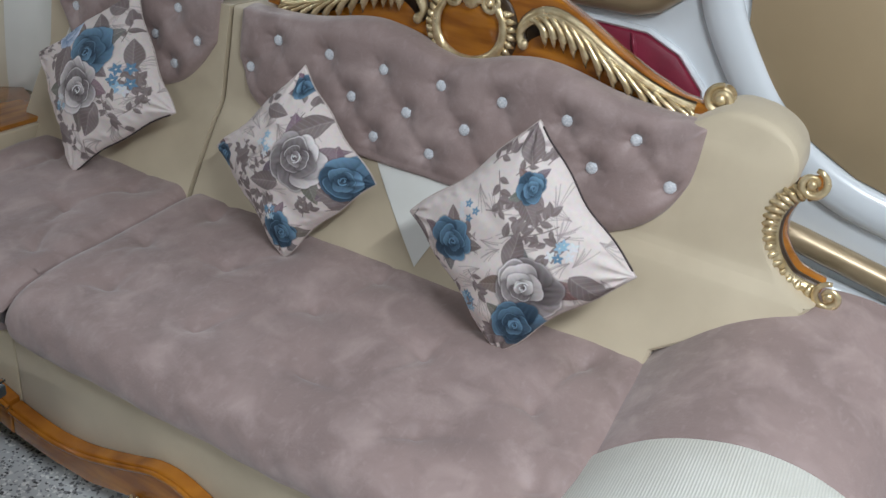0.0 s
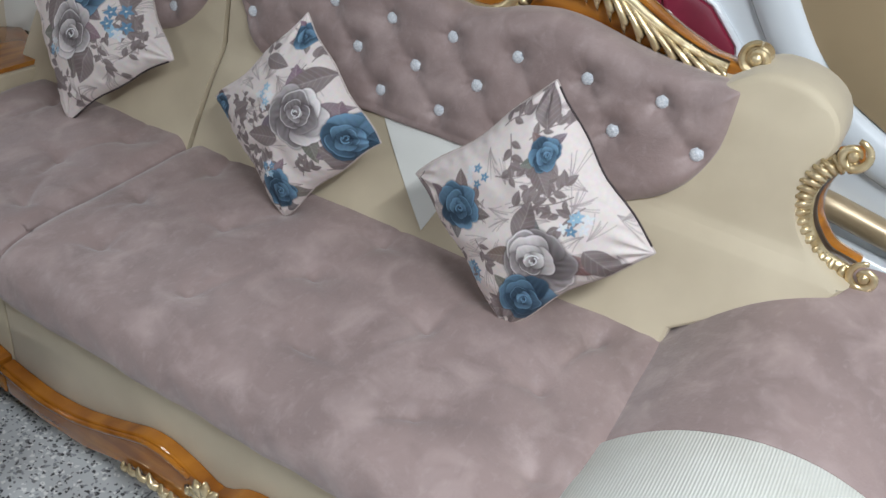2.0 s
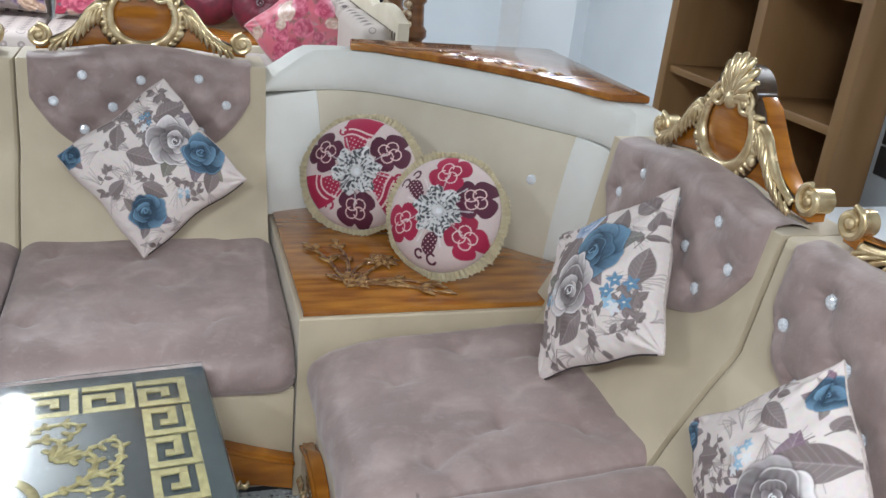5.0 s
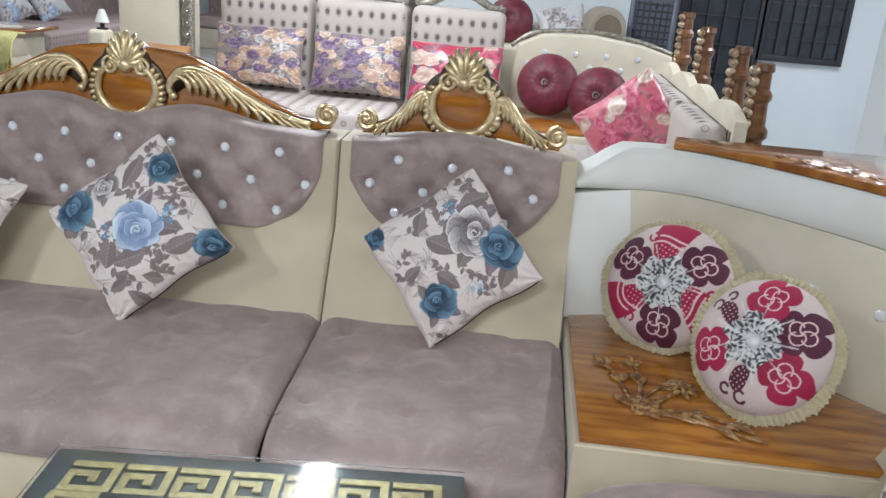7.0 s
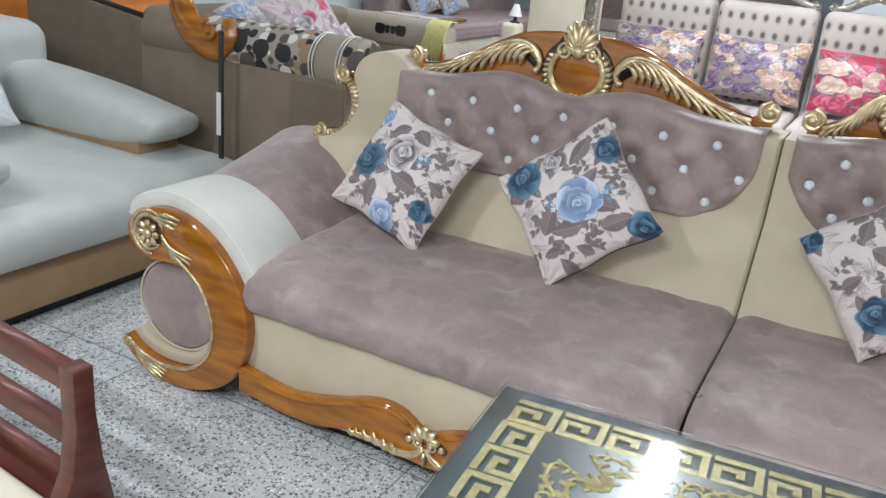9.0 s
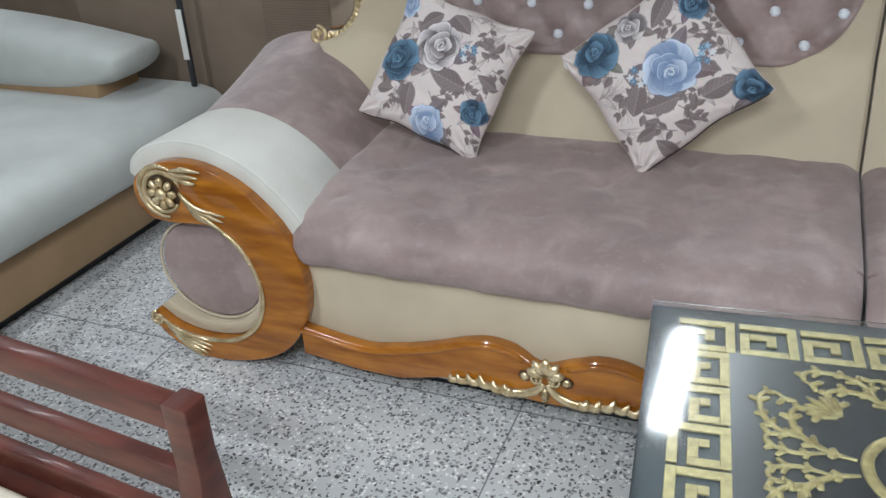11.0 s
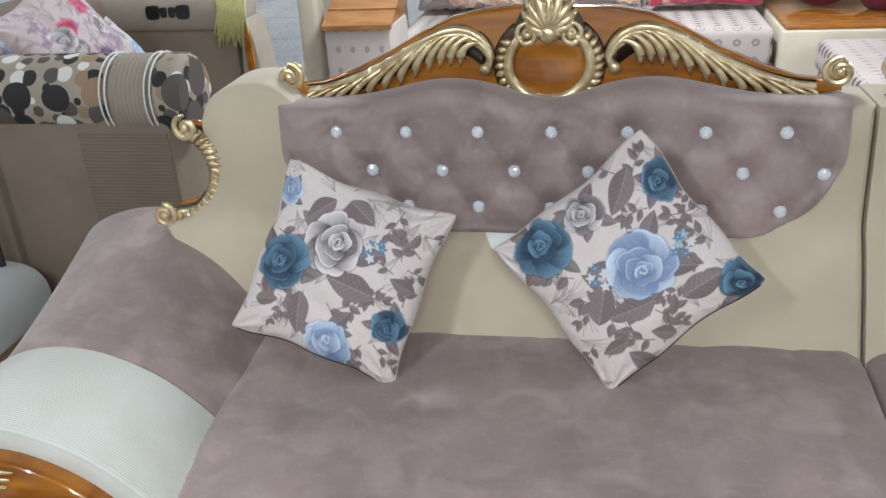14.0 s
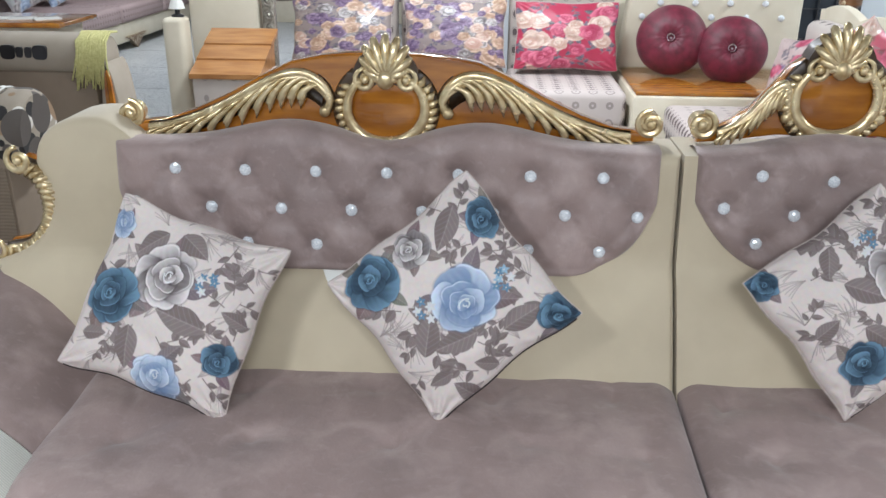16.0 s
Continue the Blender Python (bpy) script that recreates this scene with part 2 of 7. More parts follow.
XF = Matrix.Identity(4)


def thing(name, m, label, category, group=""):
    e = new(name)
    e.empty_display_size = 0.1
    e.matrix_basis = m
    INV[e] = m.inverted()
    return tagged(e, label, category, group)


def part(name, bm, mat, parent=None, label="", smooth=True, local=False):
    """Links a bmesh as one mesh object under a thing or a part; the mesh is given in the leg's own plan unless local."""
    if not local:
        m = INV.get(parent, Matrix.Identity(4)) @ XF
        bm.transform(m)
        if m.determinant() < 0:
            bmesh.ops.reverse_faces(bm, faces=bm.faces)
    me = bpy.data.meshes.new(name)
    bm.to_mesh(me)
    bm.free()
    if smooth:
        me.shade_smooth()
        if smooth == "auto":
            me.set_sharp_from_angle(angle=radians(27))
    me.materials.append(mat)
    ob = new(name, me)
    if parent is not None:
        ob.parent = parent
        INV[ob] = INV.get(parent, Matrix.Identity(4))
    if label:
        tagged(ob, label)
    return ob


def again(name, me, parent, at, m=None):
    """One more object on the mesh me, under parent, at a place of the leg's plan."""
    ob = new(name, me)
    ob.parent = parent
    p = INV.get(parent, Matrix.Identity(4)) @ XF @ Vector(at)
    ob.matrix_basis = Matrix.Translation(p) @ (m or Matrix.Identity(4))
    return ob


def box(x0, x1, y0, y1, z0, z1, bevel=0.0, seg=2, bm=None):
    b = bmesh.new()
    bmesh.ops.create_cube(b, size=1.0, matrix=Matrix.LocRotScale(((x0 + x1) / 2, (y0 + y1) / 2, (z0 + z1) / 2), None, (x1 - x0, y1 - y0, z1 - z0)))
    if bevel:
        bmesh.ops.bevel(b, geom=list(b.edges), offset=bevel, segments=seg, profile=0.5, affect="EDGES")
    return join(bm, b)


def join(bm, b):
    if bm is None:
        return b
    me = bpy.data.meshes.new("tmp")
    b.to_mesh(me)
    b.free()
    bm.from_mesh(me)
    bpy.data.meshes.remove(me)
    return bm


def prism(outline, y0, y1, bevel=0.0, seg=2, bm=None, axis="y", place=None):
    """A closed outline in x and z, made solid from y0 to y1 (or, for axis z, an outline in x and y)."""
    b = bmesh.new()
    at = (lambda p, h: (p[0], h, p[1])) if axis == "y" else (lambda p, h: (p[0], p[1], h))
    f = b.faces.new([b.verts.new(at(p, y0)) for p in outline])
    r = bmesh.ops.extrude_face_region(b, geom=[f])
    bmesh.ops.translate(b, verts=[v for v in r["geom"] if isinstance(v, bmesh.types.BMVert)], vec=(0, y1 - y0, 0) if axis == "y" else (0, 0, y1 - y0))
    bmesh.ops.recalc_face_normals(b, faces=b.faces)
    if bevel:
        caps = [e for e in b.edges if len(e.link_faces) == 2 and any(len(g.verts) > 4 for g in e.link_faces) and e.calc_face_angle(0) > 0.6]
        bmesh.ops.bevel(b, geom=caps, offset=bevel, segments=seg, profile=0.5, affect="EDGES")
    if place:
        b.transform(place)
    return join(bm, b)


def smooth_line(pts, n=8, closed=False):
    """A Catmull-Rom curve through pts."""
    p = [Vector(q) for q in pts]
    out = []
    k = len(p)
    for i in range(k if closed else k - 1):
        a, b_, c, d = (p[(i - 1) % k], p[i], p[(i + 1) % k], p[(i + 2) % k]) if closed else (p[max(i - 1, 0)], p[i], p[i + 1], p[min(i + 2, k - 1)])
        for j in range(n):
            t = j / n
            out.append(0.5 * ((2 * b_) + (c - a) * t + (2 * a - 5 * b_ + 4 * c - d) * t * t + (3 * b_ - a - 3 * c + d) * t ** 3))
    if not closed:
        out.append(p[-1].copy())
    return out


def sweep(pts, radii, n=7, flat=1.0, bm=None, closed=False, lift=(0, 1, 0)):
    """A tapered cord along pts; flat squeezes it along lift."""
    b = bm or bmesh.new()
    p = [Vector(q) for q in pts]
    if not hasattr(radii, "__len__"):
        radii = [radii] * len(p)
    elif len(radii) != len(p):
        radii = list(np.interp(np.linspace(0, 1, len(p)), np.linspace(0, 1, len(radii)), radii))
    up = Vector(lift)
    rings = []
    k = len(p)
    for i, q in enumerate(p):
        t = (p[(i + 1) % k] - p[i - 1]) if closed else (p[min(i + 1, k - 1)] - p[max(i - 1, 0)])
        t = t.normalized() if t.length > 1e-9 else Vector((1, 0, 0))
        s = t.cross(up)
        s = s.normalized() if s.length > 1e-6 else Vector((1, 0, 0))
        u = s.cross(t).normalized()
        rings.append([b.verts.new(q + s * (radii[i] * math.cos(a)) + u * (radii[i] * flat * math.sin(a))) for a in (2 * math.pi * j / n for j in range(n))])
    for i in range(k if closed else k - 1):
        r0, r1 = rings[i], rings[(i + 1) % k]
        for j in range(n):
            b.faces.new((r0[j], r0[(j + 1) % n], r1[(j + 1) % n], r1[j]))
    if not closed:
        b.faces.new(list(reversed(rings[0])))
        b.faces.new(rings[-1])
    return b


def ball(c, r, bm=None, sy=1.0, seg=12):
    b = bmesh.new()
    bmesh.ops.create_uvsphere(b, u_segments=seg, v_segments=max(6, seg // 2 + 1), radius=r, matrix=Matrix.Translation(c) @ Matrix.Diagonal((1, sy, 1, 1)))
    return join(bm, b)


def grid_mesh(P, bm=None, cap=False):
    """A sheet through an array of points (rows, columns, 3)."""
    b = bm or bmesh.new()
    v = [[b.verts.new(q) for q in row] for row in P]
    for i in range(len(v) - 1):
        for j in range(len(v[0]) - 1):
            b.faces.new((v[i][j], v[i][j + 1], v[i + 1][j + 1], v[i + 1][j]))
    return b


def lathe(profile, n=20, bm=None, at=(0, 0, 0)):
    """A turned piece: radii and heights round the z axis."""
    b = bm or bmesh.new()
    rings = [[b.verts.new((at[0] + r * math.cos(a), at[1] + r * math.sin(a), at[2] + z)) for a in (2 * math.pi * j / n for j in range(n))] for r, z in profile]
    for r0, r1 in zip(rings, rings[1:]):
        for j in range(n):
            b.faces.new((r0[j], r0[(j + 1) % n], r1[(j + 1) % n], r1[j]))
    b.faces.new(list(reversed(rings[0])))
    b.faces.new(rings[-1])
    return b


def spiral(c, r0, r1, a0, turns, n=26, y=0.0):
    """Points of a volute in the x-z plane."""
    return [(c[0] + (r0 + (r1 - r0) * i / n) * math.cos(a0 + turns * 2 * math.pi * i / n), y, c[1] + (r0 + (r1 - r0) * i / n) * math.sin(a0 + turns * 2 * math.pi * i / n)) for i in range(n + 1)]


# ---- the hall ----
def hall():
    x0, x1, y0, y1 = -7.5, 4.2, -5.5, 15.0
    xn, yn = -1.2, 6.9
    fl = part("floor", box(x0, x1, y0, y1, FLOOR - 0.1, FLOOR), TERRAZZO, smooth=False)
    tagged(fl, "grey terrazzo floor with dark and pale chips", "floor", kind="structure")
    cl = part("ceiling", box(x0, x1, y0, y1, CEIL, CEIL + 0.1), CEILING, smooth=False)
    tagged(cl, "plain grey ceiling, unseen and kept dark", "ceiling", kind="structure")
    for nm, bx in (("wall_north_1", (x0, xn, y1, y1 + 0.2)), ("wall_north_2", (xn, x1, yn, yn + 0.2)), ("wall_inner", (xn, xn + 0.2, yn + 0.2, y1)), ("wall_east", (x1, x1 + 0.2, y0, yn))):
        w = part(nm, box(*bx, FLOOR, CEIL), WALL, smooth=False)
        tagged(w, "pale bluish white painted plaster wall", "wall", kind="structure")
    # two unseen walls, each with an added opening round a fill lamp
    for nm, along, a0, a1, g0, g1, m in (("wall_south", "x", x0, x1, -5.2, 0.8, Matrix.Translation((0, y0 - 0.2, 0))), ("wall_west", "y", y0, y1, -3.9, 1.1, Matrix.Translation((x0, 0, 0)) @ Matrix.Rotation(radians(90), 4, "Z"))):
        b = box(a0, g0, 0, 0.2, FLOOR, CEIL)
        box(g1, a1, 0, 0.2, FLOOR, CEIL, bm=b)
        box(g0, g1, 0, 0.2, FLOOR, 0.2, bm=b)
        box(g0, g1, 0, 0.2, 2.5, CEIL, bm=b)
        b.transform(m)
        tagged(part(nm, b, WALL, smooth=False), "pale white unseen wall round an added wide opening", "wall", kind="structure")
        # windows 3 and 4 are unseen, added to hold the fill lamps
        e = thing("window_%d" % (3 if along == "x" else 4), m, "added unseen opening for a fill lamp, with slim grey frames", "window")
        e["kind"] = "structure"
        for k in range(6):
            x = g0 + (g1 - g0) * k / 5
            part("window_frame", box(x - 0.03, x + 0.03, 0.03, 0.10, 0.2, 2.5, 0.004), JOINT, e, "slim grey frame", False, True)
    # out-of-view battens; all but the first stand over added lamps
    for tx, ty, tr, tp, tl, tw in ASSUMED_TUBES:
        e = thing("ceiling_light", pose(tx, ty, CEIL, 0, 0, tr), "assumed white batten light on the ceiling, out of view", "ceiling light", "ceiling lights")
        part("batten", box(-tl / 2 - 0.04, tl / 2 + 0.04, -tw / 2 - 0.02, tw / 2 + 0.02, -0.085, 0.0, 0.01), WHITE_CLOTH, e, "white batten", "auto", True)
    # joints between the cast floor bays
    for k in range(16):
        y = -4.87 + 1.22 * k
        j = part("floor_joint", box(x0, x1, y - 0.002, y + 0.002, FLOOR, FLOOR + 0.0012), JOINT, fl, smooth=False)
    for k in range(9):
        x = -6.52 + 1.22 * k
        j = part("floor_joint", box(x - 0.002, x + 0.002, y0, y1, FLOOR, FLOOR + 0.0010), JOINT, fl, smooth=False)


# ---- dark ground: a larger, flattened copy behind gilt carving ----
def carving_backing(parent, g, y, name, grow=0.0055, flat=0.30):
    b = g.copy()
    b.normal_update()
    for v in b.verts:
        v.co += v.normal * grow
        v.co.y = y + (v.co.y - y) * flat - 0.0012
    return part(name, b, DARK_GROUND, parent, "dark brown ground round the gilding")


# ---- the carved crest of a backrest ----
def volute(c, r, y, flip, bm):
    """A carved scroll with a round eye."""
    a0 = math.pi * 0.5
    pts = spiral(c, r, r * 0.34, a0, 1.25 * flip, 24, y)
    sweep(pts, [r * 0.17, r * 0.30, r * 0.26, r * 0.12], 8, 0.9, bm)
    ball((c[0], y - 0.004, c[1]), r * 0.36, bm, 0.7, 10)
    return bm


def leaf_run(line, bm, y, count, drop, width):
    """Overlapping carved fronds that leave a line of (x, z) and trail below it."""
    k = len(line) - 1
    at = lambda f: Vector(line[int(min(f * k, k - 1))]).lerp(Vector(line[int(min(f * k, k - 1)) + 1]), f * k - int(min(f * k, k - 1)))
    for i in range(count):
        f = i / count
        big = 1 - 0.62 * f
        a = [at(min(1.0, f + 0.20 * g * (1 - 0.35 * f))) for g in (0, 0.42, 0.8, 0.96, 1.04)]
        d = (0.0, 0.20, 0.55, 0.88, 1.0)
        pts = [(p[0], y - 0.016 * math.sin(math.pi * (0.12 + 0.72 * g)), p[1] - drop * big * q) for p, q, g in zip(a, d, (0, 0.35, 0.7, 0.92, 1.0))]
        w = width * (0.60 + 0.40 * big)
        sweep(smooth_line(pts, 4), [w * 0.35, w * 0.62, w * 0.78, w * 1.15, w * 1.25, w * 0.15], 6, 0.9, bm)
        q, e = pts[3], pts[4]
        sweep([pts[2], (q[0], y - 0.012, q[2] - w * 0.9), (e[0] * 0.6 + q[0] * 0.4, y - 0.004, e[2] - w * 2.1)], [w * 0.4, w * 0.75, w * 0.12], 6, 0.8, bm)


def crest(parent, c, half, top_shift, wide):
    """Teak crest rail with gilt acanthus, a shell and a medallion."""
    y0, y1, yf = 0.965, 1.02, 0.962
    zs = 1.172
    d = top_shift
    if wide:
        upper = [(0.0, 1.345), (0.10, 1.345), (0.17, 1.338), (0.25, 1.322), (0.33, 1.285), (0.42, 1.236), (0.52, 1.190), (0.61, 1.158), (0.685, 1.150), (half, 1.150)]
        lower = [(half, 1.125), (0.64, 1.118), (0.52, 1.120), (0.40, 1.134), (0.30, 1.142), (0.20, 1.144), (0.13, 1.130), (0.06, 1.116), (0.0, 1.110)]
        arch = [(0.165, 1.192), (0.150, 1.222), (0.168, 1.262), (0.21, 1.290), (0.26, 1.290), (0.32, 1.268), (0.40, 1.224), (0.49, 1.182), (0.58, 1.152), (0.65, 1.142)]
    else:
        upper = [(0.0, 1.365), (0.07, 1.36), (0.115, 1.33), (0.155, 1.275), (0.20, 1.222), (0.25, 1.183), (0.30, 1.160), (half, 1.150)]
        lower = [(half, 1.125), (0.27, 1.130), (0.20, 1.140), (0.13, 1.150), (0.07, 1.148), (0.0, 1.146)]
        arch = [(0.118, 1.200), (0.120, 1.265), (0.135, 1.285), (0.165, 1.262), (0.20, 1.216), (0.245, 1.178), (0.29, 1.156)]
    right = [(c + u, z) for u, z in upper[1:]] + [(c + u, z) for u, z in lower]
    left = [(c - u, z) for u, z in reversed(lower[:-1])] + [(c - u, z) for u, z in reversed(upper)]
    board = part("crest_board", prism(right + left, y0, y1, 0.010, 3), WOOD, parent, "polished teak crest board", "auto")
    for s in (-1, 1):
        g = bmesh.new()
        line = [(c + s * q.x, q.y) for q in smooth_line([(u, z, 0) for u, z in arch], 6)]
        k = len(line)
        for off, r in ((0.0, 0.011), (0.013, 0.008), (0.024, 0.006)):
            pts = []
            for i, (x, z) in enumerate(line):
                f = i / (k - 1)
                grow = math.sin(math.pi * min(1.0, 0.12 + f)) if f < 0.9 else 0.3
                pts.append((x, yf - 0.006 - 0.004 * (off > 0), z - off * grow * 0.9))
            sweep(pts, [r * 0.9, r * 1.25, r * 1.2, r, r * 0.75], 7, 0.9, g)
        tail = line[int(k * 0.22):]
        leaf_run([(x, z - 0.006) for x, z in tail], g, yf - 0.003, 13 if wide else 9, 0.066 if wide else 0.046, 0.0112 if wide else 0.0090)
        # dark brown sheet behind the leaves, showing in the hollows between them
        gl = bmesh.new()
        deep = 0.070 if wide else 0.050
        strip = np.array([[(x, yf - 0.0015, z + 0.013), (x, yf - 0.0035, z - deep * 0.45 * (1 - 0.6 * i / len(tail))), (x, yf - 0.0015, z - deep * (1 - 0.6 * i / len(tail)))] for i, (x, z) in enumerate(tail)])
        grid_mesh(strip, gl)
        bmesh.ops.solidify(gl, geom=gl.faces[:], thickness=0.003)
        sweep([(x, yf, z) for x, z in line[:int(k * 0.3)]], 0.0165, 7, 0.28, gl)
        part("leaf_ground", gl, DARK_GROUND, board, "dark brown ground behind the gilding")
        ball((line[0][0], yf - 0.008, line[0][1]), 0.016, g, 0.7)
        part("acanthus_scroll", g, GOLD, board, "gilt carved acanthus leaf scroll")
        g = bmesh.new()
        volute((c + s * (half - 0.012), zs), 0.038, yf + 0.006, s, g)
        part("end_volute", prism([(c + s * (half - 0.012) + 0.030 * math.cos(a), zs + 0.030 * math.sin(a)) for a in (2 * math.pi * i / 20 for i in range(20))], yf + 0.008, y1, 0.003, 1, g), GOLD, board, "gilt carved end volute", "auto")
    # medallion ring, ribbed round its outside
    cz = 1.205 + d
    g = bmesh.new()
    rx, rz = 0.104, 0.092
    ring = [(c + rx * math.cos(a), yf - 0.010, cz + rz * math.sin(a) - (0.004 if math.sin(a) < 0 else 0)) for a in (math.radians(128) + math.radians(284) * i / 40 for i in range(41))]
    sweep(ring, [0.011, 0.015, 0.019, 0.015, 0.011], 9, 0.8, g)
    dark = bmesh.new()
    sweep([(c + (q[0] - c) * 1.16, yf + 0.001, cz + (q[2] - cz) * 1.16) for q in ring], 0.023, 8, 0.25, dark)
    part("ring_ground", dark, DARK_GROUND, board, "dark brown ground round the medallion")
    for i in range(1, 26):
        a = math.radians(128) + math.radians(284) * (i + 0.5) / 27
        p0 = (c + rx * 1.06 * math.cos(a), yf - 0.006, cz + rz * 1.08 * math.sin(a) - 0.006)
        p1 = (c + rx * 1.36 * math.cos(a + 0.13), yf - 0.001, cz + rz * 1.36 * math.sin(a + 0.13) - 0.004)
        part("ring_rib", sweep([p0, ((p0[0] + p1[0]) / 2, yf - 0.012, (p0[2] + p1[2]) / 2), p1], [0.007, 0.0105, 0.004], 6, 0.9), GOLD, board)
    for s in (-1, 1):
        volute((c + s * 0.054, cz + 0.074), 0.030, yf - 0.012, -s, g)
    part("medallion_ring", g, GOLD, board, "gilt ribbed medallion ring")
    part("medallion", ball((c, yf + 0.004, cz - 0.004), 0.100, None, 0.17, 24), WOOD, board, "domed teak medallion")
    # shell fan
    g = bmesh.new()
    bz = cz + 0.075
    for i in range(11):
        a = math.radians(90 + (i - 5) * 17.0)
        L = 0.118 - 0.0032 * (i - 5) ** 2
        pts = [(c + math.cos(a) * L * f, yf - 0.004 - 0.020 * math.sin(math.pi * min(1, 0.15 + f * 0.8)) + 0.010 * f, bz + math.sin(a) * L * f) for f in (0.05, 0.3, 0.55, 0.8, 0.95, 1.0)]
        part("shell_rib", sweep(pts, [0.005, 0.0085, 0.0115, 0.0130, 0.010, 0.003], 7, 0.9), GOLD, board)
    ball((c, yf - 0.014, bz), 0.026, g, 0.7)
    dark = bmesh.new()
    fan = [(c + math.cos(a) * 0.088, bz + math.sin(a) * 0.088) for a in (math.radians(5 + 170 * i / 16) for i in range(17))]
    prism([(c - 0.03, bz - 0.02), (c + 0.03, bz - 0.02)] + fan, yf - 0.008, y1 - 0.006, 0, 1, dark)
    part("shell_ground", dark, DARK_GROUND, board, "dark brown ground between the shell ribs", "auto")
    part("shell_heart", g, GOLD, board, "gilt heart of the carved shell finial", "auto")


# ---- a tufted back panel with crystal buttons ----
def back_y(z):
    """The front of a back: steep behind the buttoned panel, swelling out over the seat below it."""
    return 0.822 + 0.15 * (z - 0.82) if z > 0.82 else 0.822 - 0.150 * min(1.6, (0.82 - z) / 0.255) ** 0.85


def tufted(parent, xl, xr, zbot, ztop, rows, mesh_button):
    c, h = (xl + xr) / 2, (xr - xl) / 2
    nx, nz = int((xr - xl) / 0.0065), 58
    pts = [(x, z) for row in rows for x, z in row]
    X = np.linspace(xl, xr, nx + 1)
    P = np.zeros((nz + 1, nx + 1, 3))
    for i, x in enumerate(X):
        s = (x - c) / h
        zb, zt = zbot(s), ztop(s) - 0.010 * math.exp(-((x - c) / 0.105) ** 4)
        V = np.linspace(0, 1, nz + 1)
        z = zb + (zt - zb) * V
        edge = np.minimum(np.minimum(V * (zt - zb), (1 - V) * (zt - zb) + 0.010), h * (1 - abs(s)) + 0.0)
        bulge = 0.042 * np.sqrt(np.clip(1 - (1 - np.clip(edge / 0.06, 0, 1)) ** 2, 0, 1))
        dep = np.zeros_like(z)
        for bx, bz in pts:
            dd = np.hypot(x - bx, z - bz)
            pucker = 0.5 + 0.5 * np.cos(7 * np.arctan2(z - bz, x - bx) + 40 * bx + 17 * bz)
            dep = np.maximum(dep, 0.016 * np.exp(-(dd / 0.017) ** 2) + 0.018 * np.exp(-(dd / 0.043) ** 2) + 0.0035 * pucker * np.exp(-((dd - 0.026) / 0.016) ** 2))
        fold = np.zeros_like(z)
        for r0, r1 in zip(rows, rows[1:]):
            for bx, bz in r0:
                for cx, cz in r1:
                    if abs(bx - cx) < 0.12:
                        ex, ez = cx - bx, cz - bz
                        t = np.clip(((x - bx) * ex + (z - bz) * ez) / (ex * ex + ez * ez), 0, 1)
                        fold = np.maximum(fold, 0.0035 * np.exp(-(np.hypot(x - bx - t * ex, z - bz - t * ez) / 0.014) ** 2))
        P[:, i, 0], P[:, i, 2] = x, z
        P[:, i, 1] = np.array([back_y(q) for q in z]) + 0.006 - np.maximum(bulge - dep - fold, -0.002)
    top = P[-1].copy()
    rows_up = []
    for f in (0.2, 0.45, 0.7, 1.0):
        r = top.copy()
        r[:, 1] = top[:, 1] + (0.972 - top[:, 1]) * f
        r[:, 2] = top[:, 2] + 0.012 * math.sin(math.pi * f) - 0.008 * f
        rows_up.append(r[None])
    P = np.concatenate([P] + rows_up)
    ob = part("tufted_panel", grid_mesh(P[::-1]), MAUVE, parent, "deep-buttoned mauve suede back panel")
    for bx, bz in pts:
        j = int(round((bx - xl) / (xr - xl) * nx))
        s = (bx - c) / h
        zt = ztop(s) - 0.010 * math.exp(-((bx - c) / 0.105) ** 4)
        k = int(round((bz - zbot(s)) / (zt - zbot(s)) * nz))
        if 0 <= k <= nz:
            again("button", mesh_button, ob, (bx, P[k, j, 1] - 0.006, bz), Matrix.Rotation(random.random() * 6, 4, "Y") if XF.determinant() > 0 else Matrix.Rotation(radians(-90), 4, "Z") @ Matrix.Rotation(random.random() * 6, 4, "Y"))
    return ob


def crystal_mesh():
    b = bmesh.new()
    n = 12
    rings = []
    for r, y in ((0.0182, 0.006), (0.0182, -0.002), (0.0140, -0.009), (0.0078, -0.012)):
        rings.append([b.verts.new((r * math.cos(a), y, r * math.sin(a))) for a in (2 * math.pi * (j + 0.5 * (len(rings) % 2)) / n for j in range(n))])
    for r0, r1 in zip(rings, rings[1:]):
        for j in range(n):
            b.faces.new((r0[j], r0[(j + 1) % n], r1[j]))
            b.faces.new((r0[(j + 1) % n], r1[(j + 1) % n], r1[j]))
    b.faces.new(rings[-1])
    bmesh.ops.recalc_face_normals(b, faces=b.faces)
    me = bpy.data.meshes.new("button")
    b.to_mesh(me)
    b.free()
    me.materials.append(CRYSTAL)
    return me


BUTTON = crystal_mesh()


